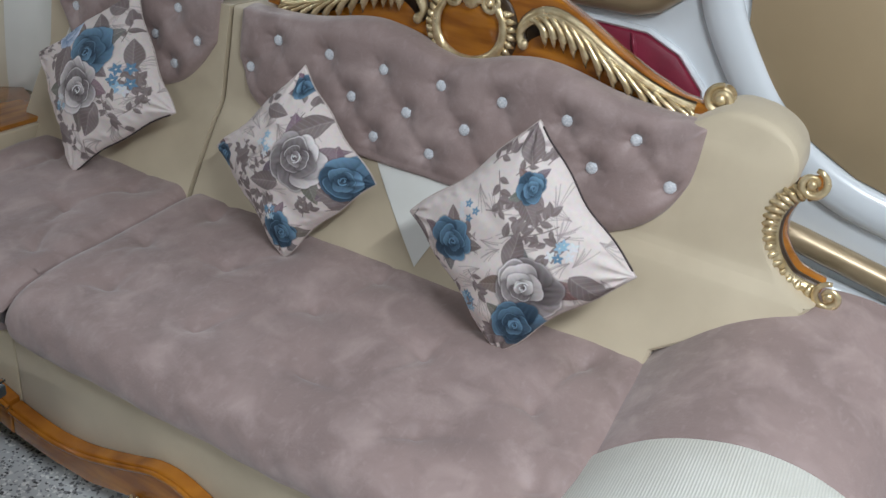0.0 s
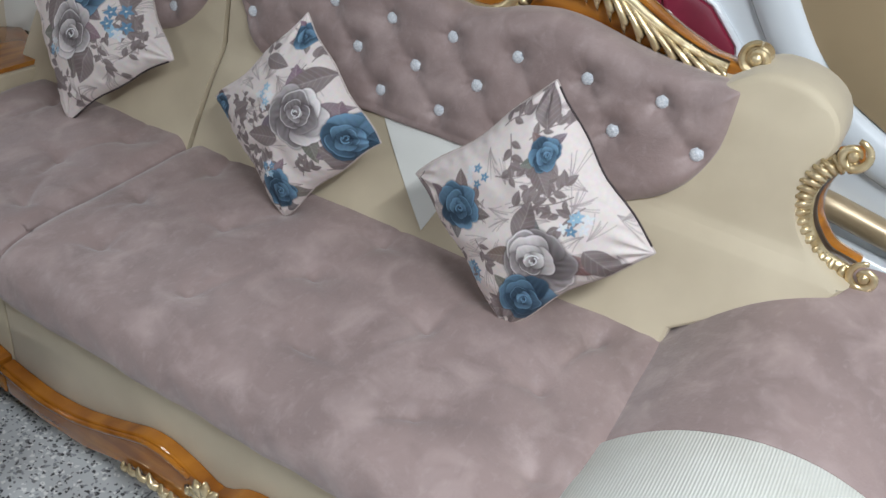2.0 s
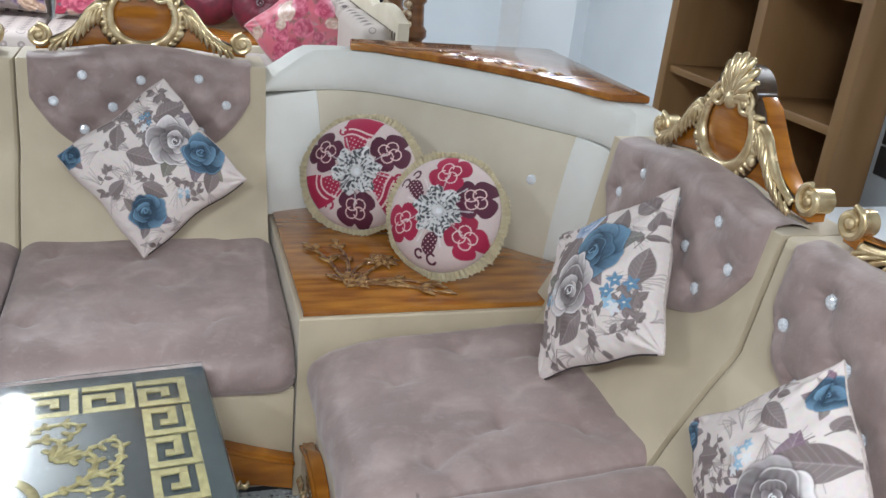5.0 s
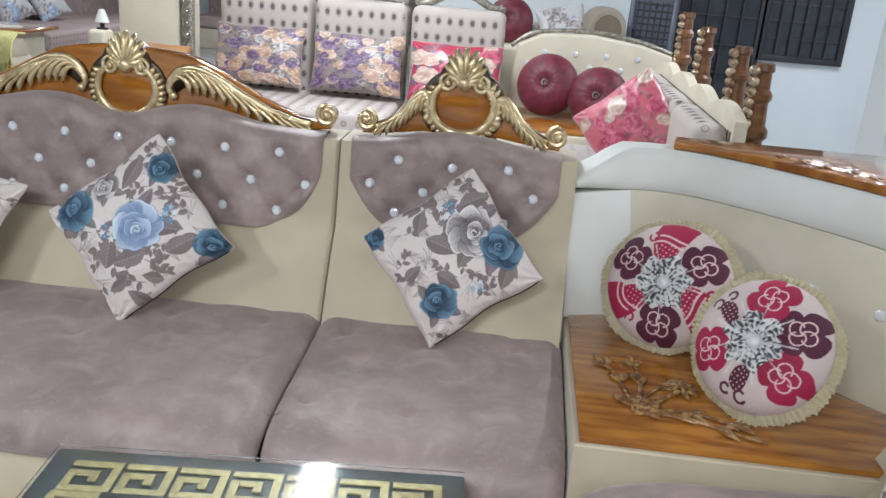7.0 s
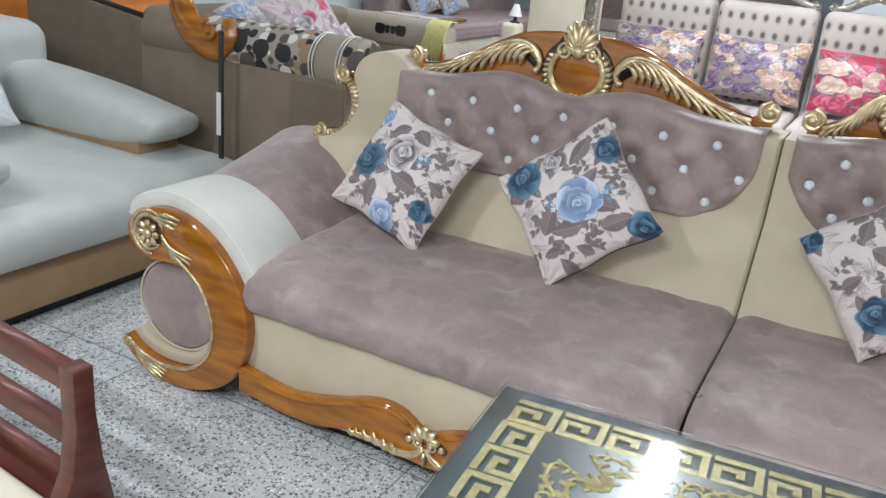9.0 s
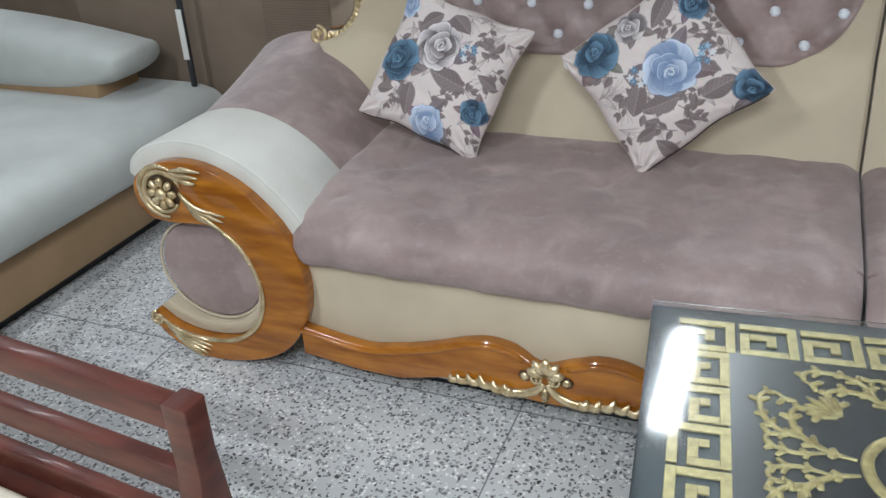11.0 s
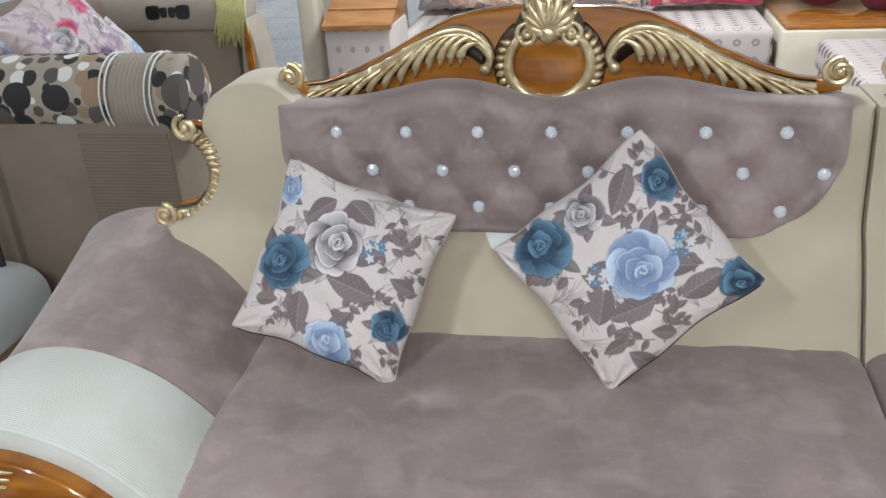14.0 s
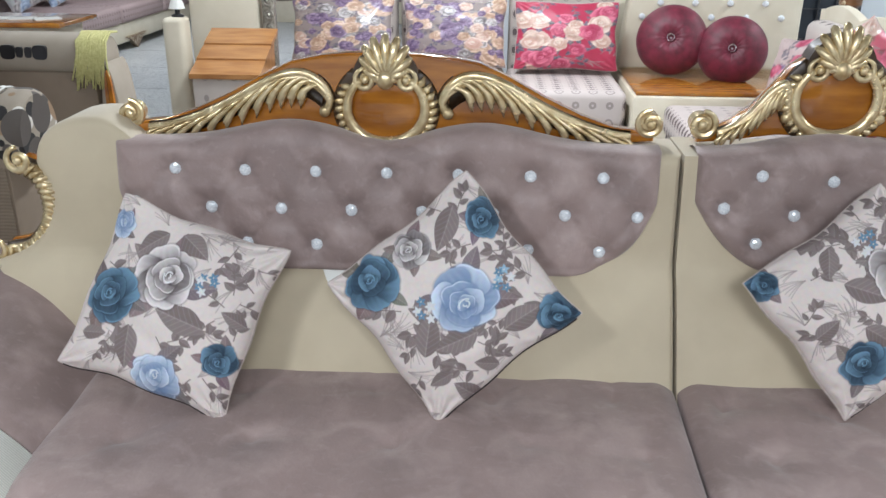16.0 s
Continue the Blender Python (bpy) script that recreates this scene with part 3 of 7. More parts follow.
# ---- seat parts ----
def cushion(parent, x0, x1, depth=1.0, name="seat_cushion", yb=0.80):
    """A long padded seat with a rolled front edge, pinched dimples and the creases that run from them."""
    prof = np.array([(q.y, q.z) for q in smooth_line([(0, yb, 0.37), (0, 0.30, 0.363), (0, 0.02, 0.361), (0, -0.030, 0.378), (0, -0.042, 0.420), (0, -0.024, 0.476), (0, 0.030, 0.514), (0, 0.15, 0.534), (0, 0.30, 0.546), (0, 0.45, 0.554), (0, 0.60, 0.562), (0, yb, 0.560)], 11)])
    wide = x1 - x0
    nx = int(wide / 0.0085)
    xs = x0 + wide * np.concatenate(([0.0, 0.006, 0.014], np.linspace(0.024, 0.976, nx), [0.986, 0.994, 1.0]))
    X, Y0 = np.meshgrid(xs, prof[:, 0], indexing="ij")
    Z0 = np.meshgrid(xs, prof[:, 1], indexing="ij")[1]
    rnd = random.Random(int(1000 * abs(x0)))
    shrink = 0.028 * (1 - np.minimum(1, np.minimum(X - x0, x1 - X) / 0.060)) ** 2.2
    Y = Y0 + np.where(Y0 < 0.1, shrink, 0.0)
    Z = Z0 - shrink * np.where(Z0 > 0.425, 1.0, -0.5)
    top = np.clip((Z0 - 0.455) / 0.035, 0, 1)
    count = max(2, round(wide / 0.29))
    for row, y in enumerate((0.17, 0.38, 0.58)):
        for i in range(count):
            a = x0 + wide * (i + (0.30, 0.68, 0.42)[row]) / count + rnd.uniform(-0.03, 0.03)
            b = y + rnd.uniform(-0.025, 0.025)
            if not x0 + 0.07 < a < x1 - 0.07:
                continue
            dx, dy = X - a, Y - b
            Z -= depth * top * (0.014 * np.exp(-((dx / 0.062) ** 2 + (dy / 0.052) ** 2)) + 0.006 * np.exp(-((dx / 0.024) ** 2 + (dy / 0.018) ** 2)))
            for k in range(4):
                an = rnd.uniform(0, 6.28)
                u, v = dx * math.cos(an) + dy * math.sin(an), -dx * math.sin(an) + dy * math.cos(an)
                long = rnd.uniform(0.05, 0.10)
                v = v - rnd.uniform(-2.0, 2.0) * u * u
                Z -= depth * top * rnd.uniform(0.0035, 0.0075) * np.exp(-((u - long * 0.6) / long) ** 2 - (v / 0.014) ** 2) * np.clip((u + 0.03) / 0.03, 0, 1)
    wave = sum(np.sin(X * f + Y * g + p) * h for f, g, p, h in ((9, 14, 0.3, 0.0018), (23, -11, 1.7, 0.0012), (-17, 29, 0.9, 0.0010), (41, 19, 2.6, 0.0006)))
    Z += top * wave
    Y += np.where(Y0 < 0.06, 0.0025 * np.sin(X * 19 + Z0 * 30) + 0.0016 * np.sin(X * 47 - Z0 * 60 + 1), 0.0)
    b = grid_mesh(np.stack((X, Y, Z), -1))
    b.verts.ensure_lookup_table()
    m, k = len(prof), len(xs)
    b.faces.new([b.verts[j] for j in range(m)])
    b.faces.new([b.verts[(k - 1) * m + j] for j in reversed(range(m))])
    bmesh.ops.recalc_face_normals(b, faces=b.faces)
    return part(name, b, MAUVE, parent, "mauve suede seat cushion with rolled front edge")


def rail_top(x, c):
    u = abs(x - c)
    return float(np.interp(u, [0, 0.045, 0.10, 0.17, 0.22, 0.31, 0.43, 0.56, 0.66, 0.78], [0.150, 0.180, 0.208, 0.217, 0.211, 0.178, 0.140, 0.118, 0.130, 0.152]))


def rail_bot(x, c):
    u = abs(x - c)
    return float(np.interp(u, [0, 0.13, 0.24, 0.32, 0.45, 0.60, 0.72, 0.80], [0.040, 0.046, 0.070, 0.058, 0.026, 0.028, 0.044, 0.050]))


def front_rail(parent, x0, x1, c):
    n = 60
    xs = [x0 + (x1 - x0) * i / n for i in range(n + 1)]
    top = smooth_line([(x, rail_top(x, c), 0) for x in xs[::3]], 3)
    outline = [(q.x, q.y) for q in top] + [(x, rail_bot(x, c)) for x in reversed(xs)]
    rail = part("front_rail", prism(outline, -0.040, 0.0, 0.008, 3), WOOD, parent, "wavy polished teak front rail", "auto")
    for s in (-1, 1):
        pts = [(q.x, -0.043, q.y - 0.014) for q in top if s * (q.x - c) > 0.05]
        if len(pts) > 3:
            part("rail_bead", sweep(pts, 0.0085, 6, 0.8), WOOD, rail)
    g = bmesh.new()
    for i in range(5):
        a = math.radians(90 + (i - 2) * 36)
        L = 0.064 - 0.003 * abs(i - 2)
        sweep([(c + math.cos(a) * L * f, -0.048 - 0.006 * math.sin(math.pi * f), 0.140 + math.sin(a) * L * f) for f in (0.1, 0.4, 0.75, 1.0)], [0.007, 0.015, 0.017, 0.003], 6, 0.6, g)
    for s in (-1, 1):
        volute((c + s * 0.024, 0.128), 0.018, -0.048, -s, g)
        ball((c + s * 0.060, -0.046, 0.130), 0.013, g, 0.6)
        stem = smooth_line([(c + s * u, -0.046, z) for u, z in ((0.005, 0.115), (0.03, 0.085), (0.08, 0.066), (0.15, 0.070), (0.20, 0.090))], 6)
        sweep(stem, [0.009, 0.014, 0.016, 0.013, 0.004], 7, 0.7, g)
        for k, (u, z, tx, tz) in enumerate(((0.09, 0.06, 0.035, 0.035), (0.12, 0.058, 0.04, 0.045), (0.155, 0.06, 0.045, 0.06), (0.19, 0.062, 0.05, 0.04), (0.225, 0.060, 0.045, 0.025), (0.255, 0.058, 0.035, 0.015))):
            z += 0.014 + 0.06 * max(0.0, u - 0.10)
            p, q = (c + s * u, -0.046, z - 0.006), (c + s * (u + tx * 0.85), -0.046, z + tz * 0.45)
            mid = ((p[0] + q[0]) / 2 + s * 0.008, -0.055, (p[2] + q[2]) / 2 - 0.008)
            sweep(smooth_line([p, mid, q], 4), [0.010, 0.0185 - 0.0014 * k, 0.015 - 0.0012 * k, 0.003], 8, 0.5, g)
        sweep([(c, -0.046, 0.105), (c, -0.052, 0.075), (c, -0.046, 0.042)], [0.006, 0.013, 0.003], 6, 0.6, g)
    carving_backing(rail, g, -0.040, "carving_ground")
    part("rail_carving", g, GOLD, rail, "gilt carved leaf spray")
    return rail


def wood_outline():
    outer = [(-2.850, 0.545), (-2.840, 0.585), (-2.800, 0.622), (-2.735, 0.648), (-2.660, 0.658), (-2.570, 0.645), (-2.470, 0.600), (-2.385, 0.528), (-2.320, 0.440), (-2.287, 0.340), (-2.285, 0.235),
             (-2.320, 0.130), (-2.390, 0.045), (-2.500, -0.012), (-2.640, -0.040), (-2.760, -0.030), (-2.850, 0.020), (-2.895, 0.075)]
    inner = [(-2.880, 0.105), (-2.810, 0.058), (-2.700, 0.036), (-2.570, 0.055), (-2.475, 0.130), (-2.440, 0.235), (-2.460, 0.340), (-2.515, 0.425), (-2.590, 0.458), (-2.720, 0.452), (-2.800, 0.460), (-2.842, 0.500)]
    return [(q.x, q.y) for q in smooth_line([(*p, 0) for p in outer], 4)], [(q.x, q.y) for q in smooth_line([(*p, 0) for p in inner], 4)]


def arm(parent):
    """A rolled arm: upholstered tube, teak C-shaped face, gilt carving."""
    outer, inner = wood_outline()
    face = part("arm_face", prism(outer + inner, -0.045, 0.004, 0.007, 3), WOOD, parent, "C-shaped polished teak arm face", "auto")
    edge = [(x, -0.047, z) for x, z in inner[2:-14]]
    part("inner_bead", sweep(edge, 0.008, 7, 0.8), GOLD, face)
    # upholstery over the roll
    roll = [(x, z) for x, z in outer[:34]]
    cx, cz = -2.58, 0.30
    grow = lambda p, d: (p[0] + d * (p[0] - cx) / math.hypot(p[0] - cx, p[1] - cz), p[1] + d * (p[1] - cz) / math.hypot(p[0] - cx, p[1] - cz))
    shell = [grow(p, 0.055) for p in roll] + [(-2.36, 0.36)] + [grow(p, -0.012) for p in reversed(roll[:31])]
    ys = [-0.004, 0.02, 0.08, 0.16, 0.24, 0.275]
    part("arm_front_pad", prism(shell, -0.006, 0.305, 0.014, 3), WHITE_RIB, parent, "white ribbed cloth arm pad", "auto")
    shell2 = [grow(p, 0.050) for p in roll] + [(-2.36, 0.36)] + [grow(p, -0.014) for p in reversed(roll[:31])]
    rear = prism(shell2, 0.305, 0.93, 0.010, 2)
    for y in np.arange(0.36, 0.92, 0.05):
        bmesh.ops.bisect_plane(rear, geom=rear.verts[:] + rear.edges[:] + rear.faces[:], plane_co=(0, y, 0), plane_no=(0, 1, 0))
    for v in rear.verts:
        f = 1 + 0.20 * max(0.0, (v.co.y - 0.305) / 0.60) ** 1.2
        v.co.x, v.co.z = -2.36 + (v.co.x + 2.36) * f, 0.25 + (v.co.z - 0.25) * f
    part("arm_rear_pad", rear, MAUVE, parent, "mauve suede arm pad", "auto")
    drum = [(-2.660 + 0.192 * math.cos(a), 0.268 + 0.176 * math.sin(a)) for a in (2 * math.pi * i / 40 for i in range(40))]
    part("arm_drum", prism(drum, 0.010, 0.90, 0.022, 3), MAUVE, parent, "round mauve suede panel inside the arm", "auto")
    part("drum_piping", sweep([(x, 0.012, z) for x, z in drum], 0.005, 6, 1.0, None, True), BEIGE, parent, "beige piping")
    lip = [(x, z) for x, z in inner[:26]]
    lip2 = [(-2.66 + (x + 2.66) * 0.82, 0.268 + (z - 0.268) * 0.80) for x, z in lip]
    part("arm_lip", prism(lip + list(reversed(lip2)), -0.010, 0.90, 0.010, 2), BEIGE, parent, "beige cloth lip under the arm", "auto")
    # rosette and leaves
    g = bmesh.new()
    rc = (-2.735, 0.553)
    for i in range(8):
        a = 2 * math.pi * i / 8
        sweep([(rc[0] + d * math.cos(a), -0.050 - h, rc[1] + d * math.sin(a)) for d, h in ((0.016, 0.0), (0.030, 0.005), (0.043, 0.006), (0.052, 0.001))], [0.006, 0.0115, 0.0145, 0.006], 7, 0.6, g)
    ball((rc[0], -0.058, rc[1]), 0.019, g, 0.7)
    sweep(spiral(rc, 0.072, 0.058, math.radians(20), 0.85, 30, -0.049), [0.004, 0.009, 0.010, 0.009, 0.005], 7, 0.8, g)
    sweep(spiral(rc, 0.088, 0.078, math.radians(55), 0.62, 30, -0.049), [0.004, 0.009, 0.010, 0.009, 0.005], 7, 0.8, g)
    for du, dz in ((0.0, 0.0), (0.012, 0.020), (0.024, 0.038)):
        sweep(smooth_line([(-2.70 - du, -0.050, 0.628 - dz * 0.3), (-2.64, -0.056, 0.640 - dz), (-2.585 - du, -0.048, 0.634 - dz)], 5), [0.003, 0.010, 0.003], 6, 0.7, g)
    for k, (ex, ez) in enumerate(((-2.525, 0.500), (-2.535, 0.480), (-2.53, 0.440), (-2.555, 0.462), (-2.59, 0.470))):
        sweep(smooth_line([(-2.675, -0.050, 0.560), (-2.62, -0.057, 0.520 - 0.006 * k), (ex, -0.048, ez)], 5), [0.006, 0.009, 0.010, 0.002], 6, 0.7, g)
    prism([(rc[0] + 0.060 * math.cos(a), rc[1] + 0.060 * math.sin(a)) for a in (2 * math.pi * i / 24 for i in range(24))], -0.0475, -0.044, 0, 1, disc := bmesh.new())
    part("rosette_ground", disc, DARK_GROUND, face, "dark brown ground behind the rosette", "auto")
    carving_backing(face, g, -0.045, "carving_ground")
    part("rosette", g, GOLD, face, "gilt carved rosette with leaves")
    g = bmesh.new()
    volute((-2.866, 0.085), 0.026, -0.050, 1, g)
    for k in range(5):
        sweep(smooth_line([(-2.84, -0.050, 0.075), (-2.77, -0.056, 0.050 - 0.010 * k), (-2.655 - 0.012 * k, -0.048, 0.030 - 0.017 * k)], 5), [0.004, 0.009, 0.010, 0.003], 6, 0.7, g)
    carving_backing(face, g, -0.045, "carving_ground")
    part("foot_scroll", g, GOLD, face, "gilt carved foot scroll")


def wing_bracket(parent):
    """The gilt C-scroll at the outer end of the back."""
    g = bmesh.new()
    line = smooth_line([(-2.556, 0, 1.052), (-2.514, 0, 1.030), (-2.489, 0, 0.985), (-2.483, 0, 0.930), (-2.506, 0, 0.868), (-2.560, 0, 0.815), (-2.632, 0, 0.800)], 6)
    yb = 0.865
    sweep([(q.x, yb, q.z) for q in line], [0.016, 0.022, 0.026, 0.024, 0.018], 9, 0.9, g)
    k = len(line)
    back = part("wing_backing", sweep([(q.x - 0.010, 0.920, q.z) for q in line], [0.020, 0.028, 0.030, 0.028, 0.020], 8, 1.6), WOOD, parent, "teak backing of the scroll")
    part("scroll_ground", sweep([(q.x, yb + 0.014, q.z) for q in line], [0.022, 0.028, 0.032, 0.030, 0.024], 9, 0.7), DARK_GROUND, parent, "dark brown ground behind the scroll")
    for i in range(2, k - 2, 2):
        t = (line[i + 1] - line[i - 1]).normalized()
        nrm = Vector((-t.z, 0, t.x))
        p = line[i]
        part("scroll_rib", sweep([(p.x - nrm.x * 0.019, yb - 0.016, p.z - nrm.z * 0.019), (p.x, yb - 0.023, p.z), (p.x + nrm.x * 0.024 + t.x * 0.012, yb - 0.016, p.z + nrm.z * 0.024 + t.z * 0.012)], [0.006, 0.0095, 0.005], 6, 0.8), GOLD, back)
    volute((-2.546, 1.068), 0.036, yb - 0.022, 1, g)
    volute((-2.660, 0.808), 0.036, yb - 0.022, -1, g)
    part("wing_scroll", g, GOLD, back, "gilt carved C-scroll on the back's end")


def backrest(parent, x0, x1, top, wing=False, mat=None):
    """The padded shell of a back, leaning away from the seat."""
    n = 30
    if wing:
        prof = [(x1, 0.42), (x1, 1.115)] + [(x, 1.115) for x in (-1.0, -1.5, -2.1)] + [(q.x, q.y) for q in smooth_line([(-2.24, 1.125, 0), (-2.285, 1.160, 0), (-2.337, 1.180, 0), (-2.425, 1.170, 0), (-2.490, 1.128, 0), (-2.512, 1.060, 0), (-2.490, 1.000, 0), (-2.482, 0.930, 0), (-2.512, 0.865, 0), (-2.570, 0.815, 0), (-2.640, 0.788, 0)], 3)] + [(-2.612, 0.752), (-2.51, 0.700), (-2.40, 0.635), (-2.32, 0.585), (-2.30, 0.42)]
    else:
        prof = [(x1, 0.42), (x1, 1.115), (x0, 1.115), (x0, 0.42)]
    b = prism(prof, 0.0, 0.20, 0.022, 3)
    for z in np.arange(0.46, 1.16, 0.025):
        bmesh.ops.bisect_plane(b, geom=b.verts[:] + b.edges[:] + b.faces[:], plane_co=(0, 0, z), plane_no=(0, 0, 1))
    for v in b.verts:
        v.co.y = v.co.y + back_y(v.co.z)
    return part("back_shell", b, mat or BEIGE, parent, "padded beige cloth back", "auto")


def wide_section(idx):
    e = thing("sofa_section", Matrix.Translation(XF @ Vector((-1.6, 0.5, FLOOR))), "long mauve and beige sofa section with gilt crest and rolled arm", "sofa", "corner sofa sections")
    part("base", box(-2.32, -0.803, 0.0, 1.0, 0.025, 0.363, 0.006), BEIGE, e, "beige cloth base", "auto")
    # added support, coloured black to give the shaded gap under the base
    part("plinth", box(-2.28, -0.84, 0.07, 0.96, FLOOR, 0.025), BLACK, e, "added recessed support, black for the shade under the base", False)
    front_rail(e, -2.325, -0.803, -1.548)
    cushion(e, -2.335, -0.805, 1.0 if idx else 0.55)
    backrest(e, -2.7, -0.803, 1.115, True)
    zb = lambda s: 0.795 + 0.25 * (1 - math.sqrt(max(0.0, 1 - max(0.0, (abs(s) - 0.66) / 0.34) ** 2)))
    zt = lambda s: 1.120 + 0.05 * math.exp(-((abs(s) - 0.36) / 0.26) ** 2)
    xb = [-2.124 + 0.187 * i for i in range(7)]
    rows = [[(x, 1.056) for x in xb], [(x + 0.0935, 0.956) for x in xb], [(x, 0.862) for x in xb[1:]]]
    rows[1].append((-2.235, 0.965))
    tufted(e, -2.285, -0.855, zb, zt, rows, BUTTON)
    crest(e, -1.575, 0.715, 0.0, True)
    arm(e)
    wing_bracket(e)
    # a torn patch of white lining on the back
    torn = [(-1.405, 0.802), (-1.715, 0.806), (-1.660, 0.656), (-1.630, 0.583), (-1.570, 0.640)] if idx else [(-1.430, 0.800), (-1.735, 0.803), (-1.715, 0.765), (-1.620, 0.715), (-1.500, 0.730)]
    b = prism(torn, -0.0045, -0.001)
    for z in np.arange(0.60, 0.80, 0.02):
        bmesh.ops.bisect_plane(b, geom=b.verts[:] + b.edges[:] + b.faces[:], plane_co=(0, 0, z), plane_no=(0, 0, 1))
    for v in b.verts:
        v.co.y += back_y(v.co.z)
    part("lining_patch", b, WHITE_CLOTH, e, "bare white lining patch", False)
    return e


def single_section(idx, xe):
    e = thing("sofa_section", Matrix.Translation(XF @ Vector((-0.4, 0.5, FLOOR))), "single mauve and beige sofa section with gilt crest", "sofa", "corner sofa sections")
    part("base", box(-0.797, xe, 0.0, 1.0, 0.025, 0.363, 0.006), BEIGE, e, "beige cloth base", "auto")
    # black added support again, its colour standing for shade below this base
    part("plinth", box(-0.76, xe - 0.03, 0.07, 0.96, FLOOR, 0.025), BLACK, e, "added recessed support, black for the shade under the base", False)
    front_rail(e, -0.797, xe, -0.42)
    cushion(e, -0.795, xe - 0.002, 1.0 if idx else 0.75)
    backrest(e, -0.797, -0.012, 1.115)
    zb = lambda s: 0.80 + 0.20 * abs(s) ** 3.2
    zt = lambda s: 1.120 + 0.05 * math.exp(-(s / 0.5) ** 2)
    rows = [[(-0.60, 1.070), (-0.42, 1.060), (-0.235, 1.070)], [(-0.69, 0.985), (-0.51, 0.970), (-0.325, 0.970), (-0.145, 0.985)], [(-0.60, 0.895), (-0.42, 0.870), (-0.235, 0.895)]]
    tufted(e, -0.765, -0.062, zb, zt, rows, BUTTON)
    crest(e, -0.41, 0.338, 0.045, False)
    return e


def leg(idx, m, xe):
    global XF
    XF = m
    wide_section(idx)
    single_section(idx, xe)
    XF = Matrix.Identity(4)


LEG_A = Matrix(((0, 1, 0, 0.065), (1, 0, 0, 0.090), (0, 0, 1, 0), (0, 0, 0, 1)))


# ---- the corner unit ----
def corner_unit():
    e = thing("corner_unit", Matrix.Translation((0.4, 0.4, FLOOR)), "beige corner unit with teak top and buttoned curved back", "corner table", "corner sofa sections")
    foot = [(0.004, 0.0), (0.85, 0.0), (0.95, 0.30), (0.32, 0.95), (0.004, 0.85)]
    part("cabinet", prism(foot, FLOOR + 0.02, 0.588, 0.004, 1, axis="z"), BEIGE, e, "beige cloth cabinet", "auto")
    top = [(0.016, 0.014), (0.80, 0.014), (0.92, 0.30), (0.31, 0.92), (0.016, 0.82)]
    tb = part("tabletop", prism(top, 0.588, 0.606, 0.004, 2, axis="z"), WOOD_H, e, "polished teak top", "auto")
    # a low spray: three stems from one knot, each with paired leaves, and a blossom
    rnd = random.Random(5)
    zt = 0.609

    def frond(p, ang, size, board):
        d = Vector((math.cos(ang), math.sin(ang), 0))
        part("carved_leaf", sweep([p, p + d * size * 0.5 + Vector((0, 0, 0.004)), p + d * size], [0.003, size * 0.22, 0.002], 6, 0.45, lift=(0, 0, 1)), CARVED, board)

    def stem(pts, r, leaves):
        line = smooth_line([(x, y, zt + 0.002) for x, y in pts], 8)
        part("carved_stem", sweep(line, [r * 0.5, r, r * 1.2, r, r * 0.5], 7, 0.8, lift=(0, 0, 1)), CARVED, tb)
        for i in range(3, len(line) - 2, leaves):
            d = line[i] - line[i - 1]
            for sg in (-1, 1):
                frond(line[i], math.atan2(d.y, d.x) + sg * rnd.uniform(0.35, 0.7), rnd.uniform(0.045, 0.075), tb)
        frond(line[-1], math.atan2(*(line[-1] - line[-2]).yx), 0.06, tb)

    stem([(0.168, 0.155), (0.155, 0.28), (0.135, 0.38), (0.105, 0.45)], 0.0065, 9)
    stem([(0.172, 0.155), (0.195, 0.28), (0.205, 0.38), (0.195, 0.47)], 0.0065, 9)
    stem([(0.165, 0.155), (0.25, 0.168), (0.335, 0.150), (0.440, 0.100)], 0.0075, 8)
    stem([(0.175, 0.165), (0.27, 0.195), (0.36, 0.185), (0.425, 0.150)], 0.0060, 9)
    stem([(0.170, 0.160), (0.23, 0.225), (0.31, 0.325)], 0.0070, 20)
    stem([(0.185, 0.185), (0.215, 0.275), (0.275, 0.345)], 0.0055, 20)
    for k in range(9):
        frond(Vector((0.315, 0.330, zt + 0.004)), k * 0.70, 0.062, tb)
    for k in range(7):
        frond(Vector((0.315, 0.330, zt + 0.012)), k * 0.90 + 0.3, 0.040, tb)
    part("carved_bud", ball((0.315, 0.330, zt + 0.014), 0.013), CARVED, tb)
    # the back follows a line in plan and leans out
    line = smooth_line([(-0.005, 0.80, 0), (0.12, 0.845, 0), (0.30, 0.88, 0), (0.47, 0.78, 0), (0.66, 0.61, 0), (0.80, 0.45, 0), (0.92, 0.29, 0), (0.885, 0.12, 0), (0.845, -0.005, 0)], 6)
    def sheet(i0, i1, z0, z1, off, thick, name, mat, label, arch=None):
        k = len(line)
        ii = list(range(i0, i1 + 1))
        nz = 10
        F, B = [], []
        for i in ii:
            t = (line[min(i + 1, k - 1)] - line[max(i - 1, 0)]).normalized()
            nrm = Vector((-t.y, t.x, 0))
            f = (i - i0) / max(1, i1 - i0)
            zz = arch(f) if arch else z1
            fr, bk = [], []
            for j in range(nz + 1):
                v = j / nz
                z = z0 + (zz - z0) * v
                out = 0.24 * (z - 0.6)
                puff = 0.018 * math.sin(math.pi * min(max(v, 0), 1)) ** 0.6
                p = line[i] + nrm * (out - off - puff)
                q = line[i] + nrm * (out + thick)
                fr.append((p.x, p.y, z))
                bk.append((q.x, q.y, z))
            F.append(fr)
            B.append(bk)
        loop = [fr + list(reversed(bk)) for fr, bk in zip(F, B)]
        b = bmesh.new()
